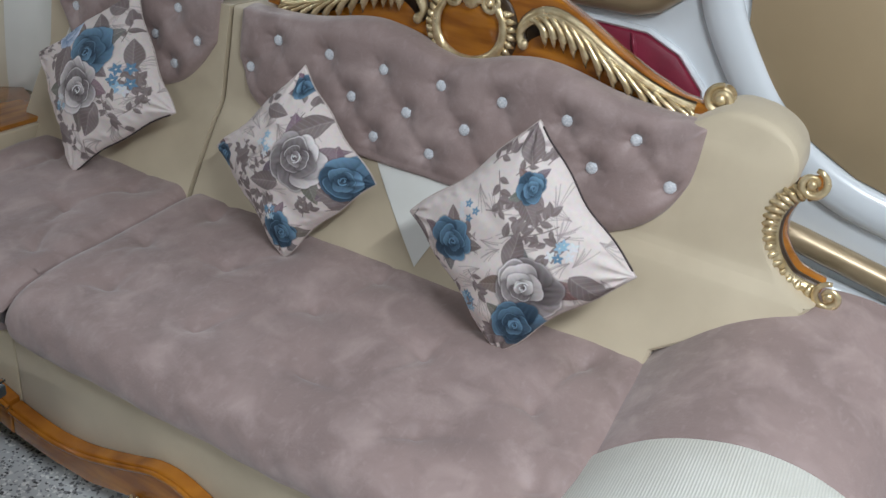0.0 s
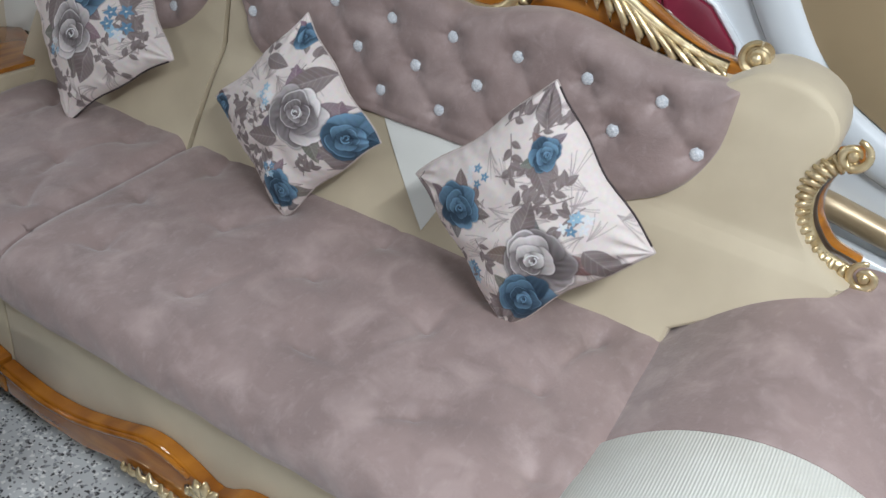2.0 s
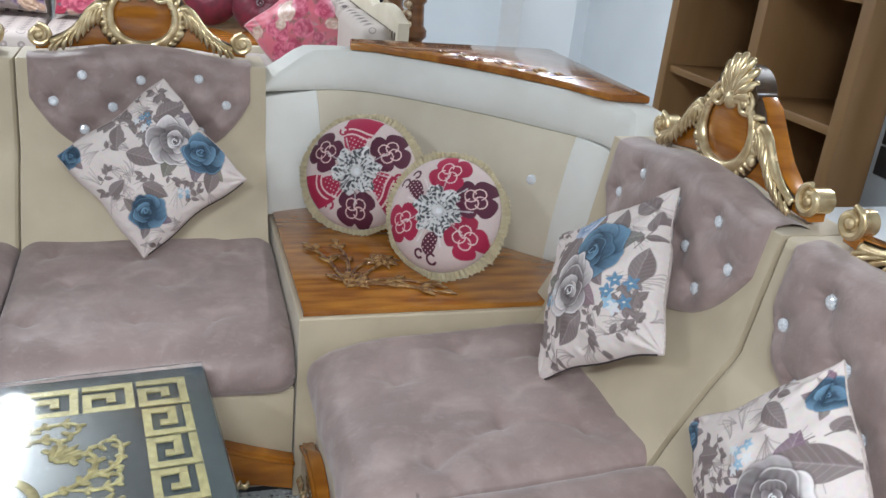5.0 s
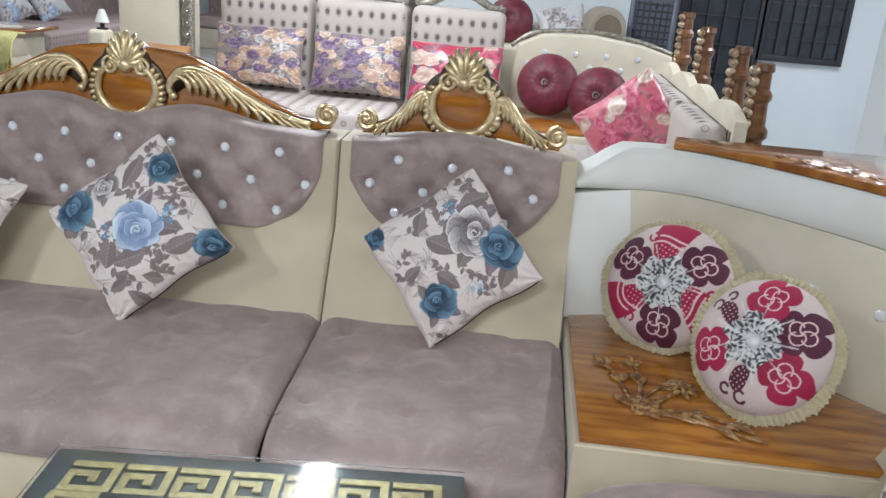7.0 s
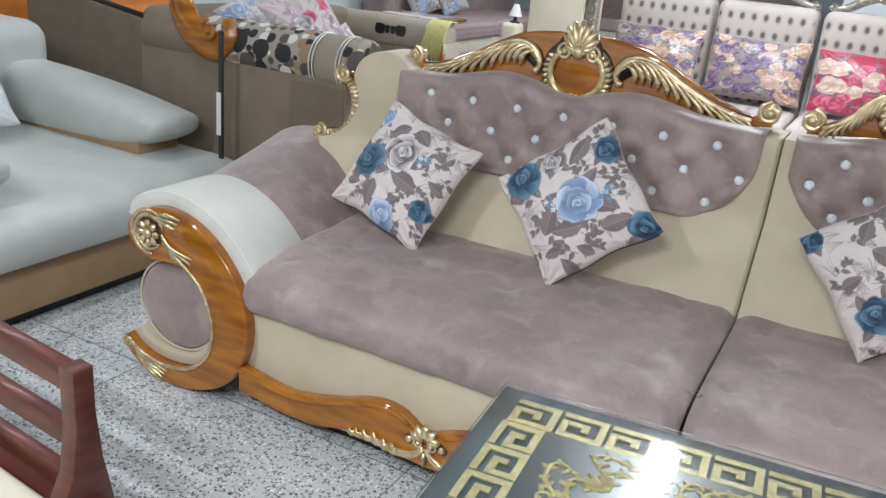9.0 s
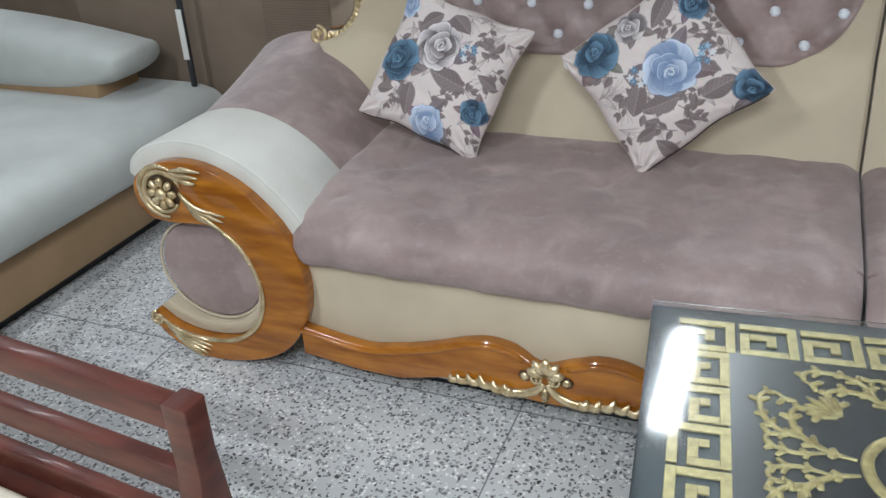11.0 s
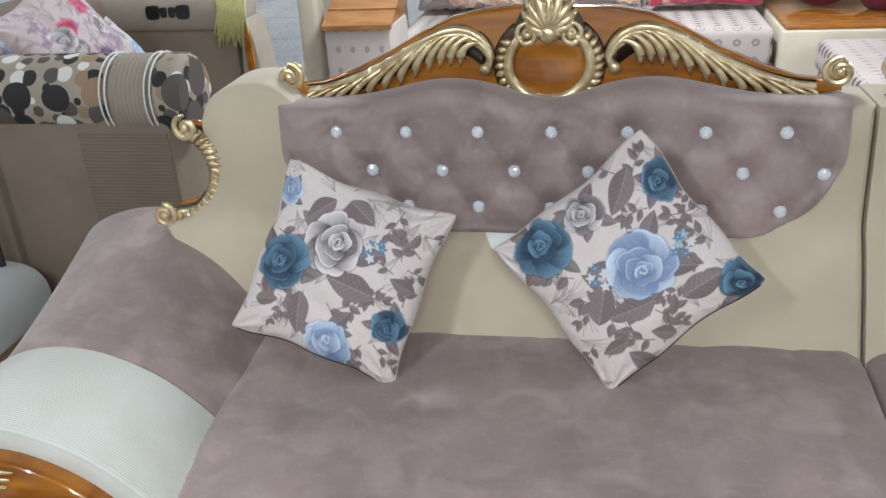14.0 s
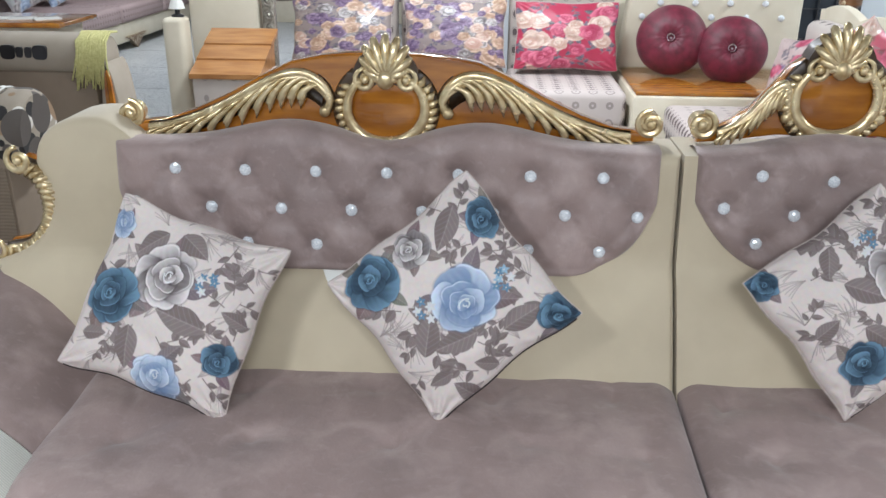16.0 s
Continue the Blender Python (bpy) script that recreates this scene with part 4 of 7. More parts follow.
        V = [[b.verts.new(p) for p in row + [row[0]][:0]] for row in loop]
        m = len(V[0])
        for r0, r1 in zip(V, V[1:]):
            for j in range(m):
                b.faces.new((r0[j], r0[(j + 1) % m], r1[(j + 1) % m], r1[j]))
        b.faces.new(V[0])
        b.faces.new(list(reversed(V[-1])))
        bmesh.ops.recalc_face_normals(b, faces=b.faces)
        return part(name, b, mat, e, label, "auto"), F
    k = len(line) - 1
    sheet(0, 9, 0.60, 1.0, 0.004, 0.10, "end_panel", WHITE_CLOTH, "white leatherette end panel", lambda f: 1.0 + 0.02 * f)
    sheet(k - 14, k, 0.60, 1.0, 0.004, 0.10, "end_panel", WHITE_CLOTH, "white leatherette end panel", lambda f: 1.02 - 0.02 * f)
    pan, F = sheet(9, k - 14, 0.60, 1.02, 0.006, 0.10, "back_panel", CREAM, "cream buttoned back panel")
    for f, z in ((0.12, 0.87), (0.38, 0.87), (0.62, 0.87), (0.86, 0.87)):
        r = F[int(round(f * (len(F) - 1)))]
        p = r[int(round((z - 0.60) / 0.42 * 10))]
        again("button", BUTTON, pan, (p[0], p[1], p[2]), Matrix.Rotation(radians(-45), 4, "Z"))
    sheet(2, k - 2, 1.022, 1.16, 0.0, 0.10, "top_band", WHITE_CLOTH, "white leatherette band under the shelf", lambda f: 1.16 - 0.11 * (max(0, 1 - f / 0.16) + max(0, (f - 0.84) / 0.16)))
    shelf = [(0.31, 1.02), (0.40, 1.00), (0.56, 0.88), (0.76, 0.70), (0.92, 0.52), (1.03, 0.32), (1.16, 0.30), (1.16, 1.13), (0.33, 1.13)]
    sh = part("corner_shelf", prism(shelf, 1.162, 1.188, 0.006, 2, axis="z"), WOOD_H, e, "polished teak corner shelf", "auto")
    for k in range(7):
        p = Vector((0.62 + 0.055 * k, 0.94 - 0.055 * k, 1.189))
        for da in (-0.6, 0.2, 1.0):
            frond(p, -0.785 + da + 0.3 * math.sin(k * 2.1), 0.050 + 0.015 * math.sin(k * 3), sh)
    part("rear_post", box(0.95, 1.12, 0.95, 1.10, FLOOR + 0.02, 1.16, 0.01), WHITE_CLOTH, e, "white rear post", "auto")


# ---- coffee table ----
TABLE = pose(-0.715, -0.575, FLOOR, 0, 0, 5.6)


def key_mesh(s):
    """One unit of a Greek key, s wide."""
    b = bmesh.new()
    for x0, x1, y0, y1 in ((0, 0.97, 0, 0.17), (0, 0.17, 0.17, 0.97), (0.17, 0.97, 0.80, 0.97), (0.80, 0.97, 0.31, 0.80), (0.35, 0.80, 0.31, 0.48), (0.35, 0.52, 0.48, 0.65)):
        box(x0 * s, x1 * s, y0 * s, y1 * s, 0, 0.005, 0.0010, 1, b)
    me = bpy.data.meshes.new("key")
    b.to_mesh(me)
    b.free()
    me.materials.append(GOLD_LEAF)
    return me


GOLD_LEAF = material("gold_leaf_on_black", (0.31, 0.26, 0.12), (0.20, 0.16, 0.07), 45.0, 0.42, metal=0.4, bump=0.2, bump_scale=300)
GLASS = bpy.data.materials.new("table_glass")
GLASS.use_nodes = True
GLASS.node_tree.nodes["Principled BSDF"].inputs["Base Color"].default_value = (0.93, 0.98, 0.97, 1)
GLASS.node_tree.nodes["Principled BSDF"].inputs["Roughness"].default_value = 0.07
GLASS.node_tree.nodes["Principled BSDF"].inputs["Transmission Weight"].default_value = 1.0
GLASS.node_tree.nodes["Principled BSDF"].inputs["IOR"].default_value = 1.38


def coffee_table():
    e = thing("coffee_table", TABLE, "black coffee table with gilt Greek key border and glass top", "coffee table")
    H = 0.495 - FLOOR
    wx, wy = 0.505, 0.49
    top = part("tabletop", box(-wx, wx, -wy, wy, H - 0.045, H - 0.014, 0.006, 2), TABLEGREY, e, "slate lacquered top", "auto", True)
    part("inner_panel", box(-wx + 0.165, wx - 0.165, -wy + 0.165, wy - 0.165, H - 0.014, H - 0.010, 0.001, 1), BLACK, e, "black carved inner panel", "auto", True)
    gl = part("glass_sheet", box(-wx, wx, -wy, wy, H - 0.006, H, 0.001, 1), GLASS, e, "clear glass sheet", False, True)
    gl.visible_shadow = False
    # key border
    n = 7
    for s, (m, L, kx) in enumerate(((pose(0, wy - 0.055, 0, 0, 0, 180), wx, n), (pose(0, -wy + 0.055, 0), wx, n), (pose(wx - 0.055, 0, 0, 0, 0, 90), wy, n), (pose(-wx + 0.055, 0, 0, 0, 0, -90), wy, n))):
        unit = (2 * L - 0.11) / kx
        me = key_mesh(unit * 0.96)
        for i in range(kx - (1 if s > 1 else 0)):
            if s > 1 and i == 0:
                continue
            ob = new("key", me)
            ob.parent = top
            ob.matrix_basis = m @ Matrix.Translation((-L + 0.055 + unit * i, 0, H - 0.014))
    g = bmesh.new()
    R = Vector((0, 0, H - 0.009))
    sweep([(0.105 * math.cos(a), 0.105 * math.sin(a), H - 0.009) for a in (2 * math.pi * i / 48 for i in range(48))], 0.012, 7, 0.45, g, True, (0, 0, 1))
    def tendril(m, pts, curl, r):
        """A scrolling stem that ends in a curl and bears leaves on both sides."""
        base = smooth_line([Vector((x, y, 0)) for x, y in pts], 6)
        d = (base[-1] - base[-2]).normalized()
        c = base[-1] + Vector((-d.y, d.x, 0)) * curl
        a0 = math.atan2(base[-1].y - c.y, base[-1].x - c.x)
        sg = 1 if curl > 0 else -1
        base += [c + Vector((math.cos(a0 + sg * 0.45 * k), math.sin(a0 + sg * 0.45 * k), 0)) * abs(curl) * (1 - 0.075 * k) for k in range(1, 11)]
        line = [m @ p + R for p in base]
        sweep(line, [r * 0.6, r, r * 1.1, r, r * 0.8, r * 0.7], 6, 0.5, g, False, (0, 0, 1))
        for i in range(4, len(line) - 3, 4):
            t = (line[i] - line[i - 1]).normalized()
            for s in (-1, 1):
                side = Vector((-t.y, t.x, 0)) * s
                L = 0.015 if i % 8 else 0.022
                sweep([line[i], line[i] + t * L * 0.45 + side * L * 0.35, line[i] + t * L * 0.75 + side * L * 0.9], [r * 0.7, r * 1.15, r * 0.75], 7, 0.5, g, False, (0, 0, 1))

    for q in range(4):
        for s in (-1, 1):
            m = Matrix.Rotation(q * math.pi / 2, 3, "Z") @ Matrix.Diagonal((1, s, 1))
            tendril(m, ((0.12, 0.02), (0.17, 0.035), (0.215, 0.075), (0.225, 0.125)), 0.034, 0.0075)
            tendril(m, ((0.205, 0.06), (0.245, 0.075), (0.275, 0.115), (0.28, 0.17)), 0.030, 0.0065)
            tendril(m, ((0.165, 0.03), (0.22, 0.018), (0.262, 0.028)), 0.024, 0.0060)
        m = Matrix.Rotation(q * math.pi / 2 + math.pi / 4, 3, "Z")
        for k in range(5):
            a = (k - 2) * 0.30
            sweep([m @ Vector((0.185 + math.cos(a) * d, math.sin(a) * d, 0)) + R for d in (0.01, 0.035, 0.065, 0.085 - 0.010 * abs(k - 2))], [0.004, 0.010, 0.009, 0.002], 6, 0.5, g, False, (0, 0, 1))
    part("top_carving", g, GOLD_LEAF, top, "gilt carved scrolls on black", True, True)
    # apron with its own key band, and turned legs
    for s, (m, L) in enumerate(((pose(0, wy - 0.045, 0), wx), (pose(0, -wy + 0.045, 0, 0, 0, 180), wx), (pose(wx - 0.045, 0, 0, 0, 0, -90), wy), (pose(-wx + 0.045, 0, 0, 0, 0, 90), wy))):
        b = box(-L + 0.05, L - 0.05, -0.012, 0.012, H - 0.135, H - 0.045, 0.003, 1)
        b.transform(m)
        ap = part("apron", b, BLACK, e, "black apron with gilt key band", "auto", True)
        b = box(-L + 0.06, L - 0.06, 0.011, 0.016, H - 0.128, H - 0.121, 0.001, 1)
        box(-L + 0.06, L - 0.06, 0.011, 0.016, H - 0.062, H - 0.056, 0.001, 1, b)
        k = 11
        w = (2 * L - 0.13) / k
        for i in range(k):
            x = -L + 0.065 + w * i
            for x0, x1, z0, z1 in ((0.05, 0.15, -0.115, -0.068), (0.05, 0.85, -0.078, -0.068), (0.75, 0.85, -0.110, -0.068), (0.35, 0.85, -0.115, -0.106), (0.35, 0.45, -0.115, -0.090)):
                box(x + x0 * w, x + x1 * w, 0.011, 0.016, H + z0, H + z1, 0, 1, b)
        b.transform(m)
        part("key_band", b, GOLD_LEAF, ap, "gilt key band", False, True)
    prof = [(0.024, 0.0), (0.034, 0.006), (0.036, 0.018), (0.026, 0.030), (0.022, 0.040), (0.026, 0.12), (0.033, 0.22), (0.036, 0.27), (0.028, 0.285), (0.024, 0.295), (0.034, 0.302), (0.036, 0.312), (0.026, 0.322), (0.030, 0.335), (0.038, 0.345), (0.038, H - 0.136)]
    for sx in (-1, 1):
        for sy in (-1, 1):
            lg = part("leg", lathe(prof, 20, None, (sx * (wx - 0.075), sy * (wy - 0.075), 0)), BLACK, e, "black turned leg", "auto", True)
            part("leg_block", box(sx * (wx - 0.075) - 0.042, sx * (wx - 0.075) + 0.042, sy * (wy - 0.075) - 0.042, sy * (wy - 0.075) + 0.042, H - 0.138, H - 0.046, 0.004, 1), BLACK, lg, "", "auto", True)
            part("foot_ring", lathe([(0.030, 0.004), (0.0385, 0.008), (0.0385, 0.020), (0.030, 0.026)], 20, None, (sx * (wx - 0.075), sy * (wy - 0.075), 0)), GOLD_LEAF, lg, "gilt foot ring", "auto", True)


# ---- cushions ----
PRINT, SATIN = printed("printed_cotton"), printed("printed_satin", 0.4, 0.15, 0.25)
FRINGE = material("cream_fringe", (0.86, 0.77, 0.54), (0.78, 0.67, 0.44), 80.0, 0.8, bump=0.5, bump_scale=400)
SEAM = material("seam_thread", (0.60, 0.52, 0.48), (0.45, 0.38, 0.35), 90.0, 0.8)
PIPING = material("dark_piping", (0.05, 0.035, 0.035), None, 20.0, 0.8)
INK = {"g": ((0.080, 0.060, 0.064), (0.82, 0.76, 0.75)), "b": ((0.006, 0.024, 0.050), (0.155, 0.290, 0.420)), "l": ((0.155, 0.245, 0.42), (0.70, 0.79, 0.92)),
       "p": ((0.06, 0.025, 0.09), (0.42, 0.31, 0.44)), "o": ((0.36, 0.20, 0.13), (0.80, 0.60, 0.46)), "c": ((0.50, 0.28, 0.22), (0.86, 0.72, 0.62)), "k": ((0.35, 0.01, 0.06), (0.80, 0.22, 0.32))}


class Canvas:
    """A square of cloth from -1 to 1 both ways, painted on piece by piece with soft edges."""

    def __init__(self, n, base):
        self.n, self.px = n, 2.0 / (n - 1)
        self.u = np.linspace(-1, 1, n)
        self.col = np.ones((n, n, 3)) * np.array(base)

    def near(self, x, y, r):
        """The part of the cloth round a point: its slices and the offsets from the point."""
        i0, i1 = (min(self.n, max(0, int((y + d + 1) / self.px) + k)) for d, k in ((-r, -1), (r, 2)))
        j0, j1 = (min(self.n, max(0, int((x + d + 1) / self.px) + k)) for d, k in ((-r, -1), (r, 2)))
        if i1 - i0 < 1 or j1 - j0 < 1:
            return None
        dx, dy = np.meshgrid(self.u[j0:j1] - x, self.u[i0:i1] - y, indexing="xy")
        return (slice(i0, i1), slice(j0, j1)), dx, dy

    def lay(self, sl, alpha, ink):
        a = np.clip(alpha, 0, 1)[..., None]
        self.col[sl] = self.col[sl] * (1 - a) + np.asarray(ink) * a


def petal(cv, x, y, a, long, wide, tone, dark, light, wobble):
    """One petal with its root at the dark end: darker towards the root, a thin pale lip and a shadow beneath."""
    got = cv.near(x, y, max(long, wide) * 1.25)
    if got is None:
        return
    sl, dx, dy = got
    u, v = (dx * math.cos(a) + dy * math.sin(a)) / long, (-dx * math.sin(a) + dy * math.cos(a)) / wide
    th = np.arctan2(v, u)
    rr = np.hypot(u, v) / (1 + 0.07 * np.cos(3 * th + wobble) + 0.035 * np.cos(5 * th + 2 * wobble) - 0.07 * np.exp(-((th - 0.2 * math.sin(wobble)) / 0.22) ** 2))
    soft = 1.3 * cv.px / min(long, wide)
    cv.lay(sl, 0.50 * np.clip((1.14 - rr) / 0.14, 0, 1), dark * 0.8)
    f = np.clip(0.02 + 0.80 * np.clip(u * 0.5 + 0.5, 0, 1.2) ** 1.5 + 0.16 * v * math.sin(wobble), 0, 1) * tone
    f = f + 0.07 * np.sin(v * 15 + 3 * u * v + wobble) * np.clip(1 - rr, 0, 1)
    lip = np.exp(-((rr - 0.95) / 0.05) ** 2) * np.clip(u * 1.6 + 0.2 * math.sin(wobble), 0, 1)
    f = np.clip(f + (0.35 + 0.30 * math.sin(3 * wobble)) * lip, 0, 1)[..., None]
    cv.lay(sl, (1 - rr) / soft + 0.5, dark * (1 - f) + light * f)


def rose(cv, x, y, R, rnd, dark, light):
    """A rose seen half from the side: wide outer petals, then cupped ones that close round a furled heart."""
    dark, light = np.array(dark), np.array(light)
    face = rnd.uniform(0, 6.3)
    hx, hy = x + 0.16 * R * math.cos(face), y + 0.16 * R * math.sin(face)
    for i in range(6):
        a = face + math.pi + (i - 2.5) * 1.0 + rnd.uniform(-0.2, 0.2)
        petal(cv, x + 0.50 * R * math.cos(a), y + 0.50 * R * math.sin(a), a, R * rnd.uniform(0.46, 0.56), R * rnd.uniform(0.46, 0.60), rnd.choice((0.35, 0.7, 1.05, 1.35)), dark, light, rnd.uniform(0, 6))
    turn = face + rnd.uniform(0, 6)
    for k in range(7):
        q = 1 - k / 7.5
        turn += 2.25
        petal(cv, hx + 0.30 * R * q * math.cos(turn), hy + 0.30 * R * q * math.sin(turn), turn, R * (0.10 + 0.36 * q), R * (0.12 + 0.42 * q), rnd.choice((0.30, 0.6, 1.0, 1.3)), dark, light, rnd.uniform(0, 6))
    for k in range(3):
        pts = [(hx + R * (0.06 + 0.07 * k) * math.cos(turn + 2.1 * k + b), hy + R * (0.05 + 0.055 * k) * math.sin(turn + 2.1 * k + b)) for b in (0, 0.5, 1.0, 1.5, 2.0, 2.5)]
        stroke(cv, pts, 0.020 * R, np.clip(light * 1.15, 0, 0.85), 0.9)


def leaf_print(cv, x, y, R, ang, ink, vein=0.25):
    got = cv.near(x, y, R * 1.05)
    if got is None:
        return
    sl, dx, dy = got
    a, b = (dx * math.cos(ang) + dy * math.sin(ang)) / R, (-dx * math.sin(ang) + dy * math.cos(ang)) / R
    w = 0.54 * np.clip(1 - a * a, 0, 1) ** 0.85 * (1 - 0.36 * a)
    rib = np.exp(-(b / 0.030) ** 2) + 0.6 * np.exp(-(((a * 4 - np.abs(b) * 3.5) % 1 - 0.5) / 0.10) ** 2)
    f = np.clip(rib * vein + 0.12 * (b > 0), 0, 0.5)[..., None]
    soft = 1.3 * cv.px / R
    cv.lay(sl, np.where(np.abs(a) < 1, (w - np.abs(b)) / soft + 0.3, 0), np.array(ink) * (1 - f) + np.array((0.56, 0.50, 0.49)) * f)


def stroke(cv, pts, w, ink, alpha=1.0):
    cx, cy = (sum(p[k] for p in pts) / len(pts) for k in (0, 1))
    got = cv.near(cx, cy, max(math.hypot(p[0] - cx, p[1] - cy) for p in pts) + 2 * w + cv.px)
    if got is None:
        return
    sl, dx, dy = got
    d = np.full(dx.shape, 9.0)
    for (x0, y0), (x1, y1) in zip(pts, pts[1:]):
        ex, ey, ux, uy = x1 - x0, y1 - y0, dx + cx - x0, dy + cy - y0
        t = np.clip((ux * ex + uy * ey) / (ex * ex + ey * ey + 1e-9), 0, 1)
        d = np.minimum(d, np.hypot(ux - t * ex, uy - t * ey))
    cv.lay(sl, alpha * np.clip((w - d) / cv.px + 0.5, 0, 1), ink)


def bent(x, y, a, long, curl, steps=5):
    return [(x + math.cos(a) * long * f + math.cos(a + 1.57) * curl * f * f, y + math.sin(a) * long * f + math.sin(a + 1.57) * curl * f * f) for f in (k / (steps - 1) for k in range(steps))]


def paint_floral(n, flowers, seed, base=(0.75, 0.665, 0.63), leaf=(0.200, 0.155, 0.150), sprigs=38, twigs=22):
    rnd = random.Random(seed)
    cv = Canvas(n, base)
    big = [(u, v, r) for k, u, v, r in flowers if k not in "ft"]

    def spot():
        """A place that the large flowers leave free."""
        for tries in range(12):
            x, y = rnd.uniform(-0.95, 0.95), rnd.uniform(-0.95, 0.95)
            if all(math.hypot(x - u, y - v) > r * 1.15 for u, v, r in big):
                break
        return x, y, rnd.uniform(0, 6.3)

    for k in range(sprigs):
        x, y, a = spot()
        for j in range(6):
            stroke(cv, bent(x, y, a + (j - 2.5) * 0.13, rnd.uniform(0.16, 0.32), rnd.uniform(0.02, 0.07)), 0.0042, (0.36, 0.30, 0.29), 0.75)
    for k in range(twigs):
        x, y, a = spot()
        long = rnd.uniform(0.22, 0.36)
        pts = bent(x, y, a, long, rnd.uniform(-0.10, 0.10))
        stroke(cv, pts, 0.0060, (0.22, 0.17, 0.16))
        size = rnd.uniform(0.055, 0.095)
        for i, (px, py) in enumerate(pts[1:]):
            for s in ((0, 1) if i == 3 else (1 - 2 * (i % 2),)):
                b = a + s * rnd.uniform(0.7, 1.1)
                leaf_print(cv, px + math.cos(b) * size * 0.95, py + math.sin(b) * size * 0.95, size * rnd.uniform(0.8, 1.1), b, leaf, 0.18)
    for k, u, v, r in flowers:
        if k not in "ft":
            first = rnd.uniform(0, 6.3)
            for i in range(4):
                a = first + i * 1.57 + rnd.uniform(-0.35, 0.35)
                q = r * rnd.uniform(0.90, 1.15)
                leaf_print(cv, u + math.cos(a) * q, v + math.sin(a) * q, r * rnd.uniform(0.42, 0.60), a + rnd.uniform(-0.4, 0.4), tuple(g * rnd.uniform(0.85, 1.25) for g in leaf))
    for k, u, v, r in flowers:
        if k == "f":
            leaf_print(cv, u, v, r * 1.15, rnd.uniform(0, 6.3), leaf)
    for k, u, v, r in flowers:
        if k == "t":
            for i in range(6):
                a = i * 1.05 + rnd.random()
                q = r * rnd.uniform(0.35, 0.85)
                cx, cy = u + math.cos(a) * q, v + math.sin(a) * q
                ink = ((0.10, 0.24, 0.38), (0.30, 0.50, 0.66), (0.72, 0.74, 0.76))[rnd.randrange(3)]
                for j in range(5):
                    b = j * 1.257 + a
                    leaf_print(cv, cx + math.cos(b) * r * 0.20, cy + math.sin(b) * r * 0.20, r * 0.22, b, ink, 0.1)
                leaf_print(cv, cx, cy, r * 0.09, 0, (0.80, 0.76, 0.66), 0)
        elif k != "f":
            rose(cv, u, v, r, rnd, *INK[k])
    return cv.col


def cloth_mesh(name, P, col, back_off, mat):
    """A padded sheet with its print, closed behind by its mirror image."""
    n = P.shape[0]
    idx = np.arange(n * n).reshape(n, n)
    q = np.stack((idx[:-1, :-1], idx[:-1, 1:], idx[1:, 1:], idx[1:, :-1]), -1).reshape(-1, 4)
    s = max(1, n // 24)
    sub = np.unique(np.append(np.arange(0, n, s), n - 1))
    B = P[np.ix_(sub, sub)].copy()
    B[..., 2] = back_off - B[..., 2] * 0.8
    m = len(sub)
    jdx = np.arange(m * m).reshape(m, m) + n * n
    r = np.stack((jdx[:-1, :-1], jdx[1:, :-1], jdx[1:, 1:], jdx[:-1, 1:]), -1).reshape(-1, 4)
    me = bpy.data.meshes.new(name)
    me.from_pydata(np.concatenate((P.reshape(-1, 3), B.reshape(-1, 3))).tolist(), [], np.concatenate((q, r)).tolist())
    a = me.color_attributes.new("print", "FLOAT_COLOR", "POINT")
    c = np.ones((n * n + m * m, 4))
    c[:n * n, :3] = col.reshape(-1, 3)
    c[n * n:, :3] = col[np.ix_(sub, sub)].reshape(-1, 3)
    a.data.foreach_set("color", c.ravel())
    me.shade_smooth()
    me.materials.append(mat)
    return me


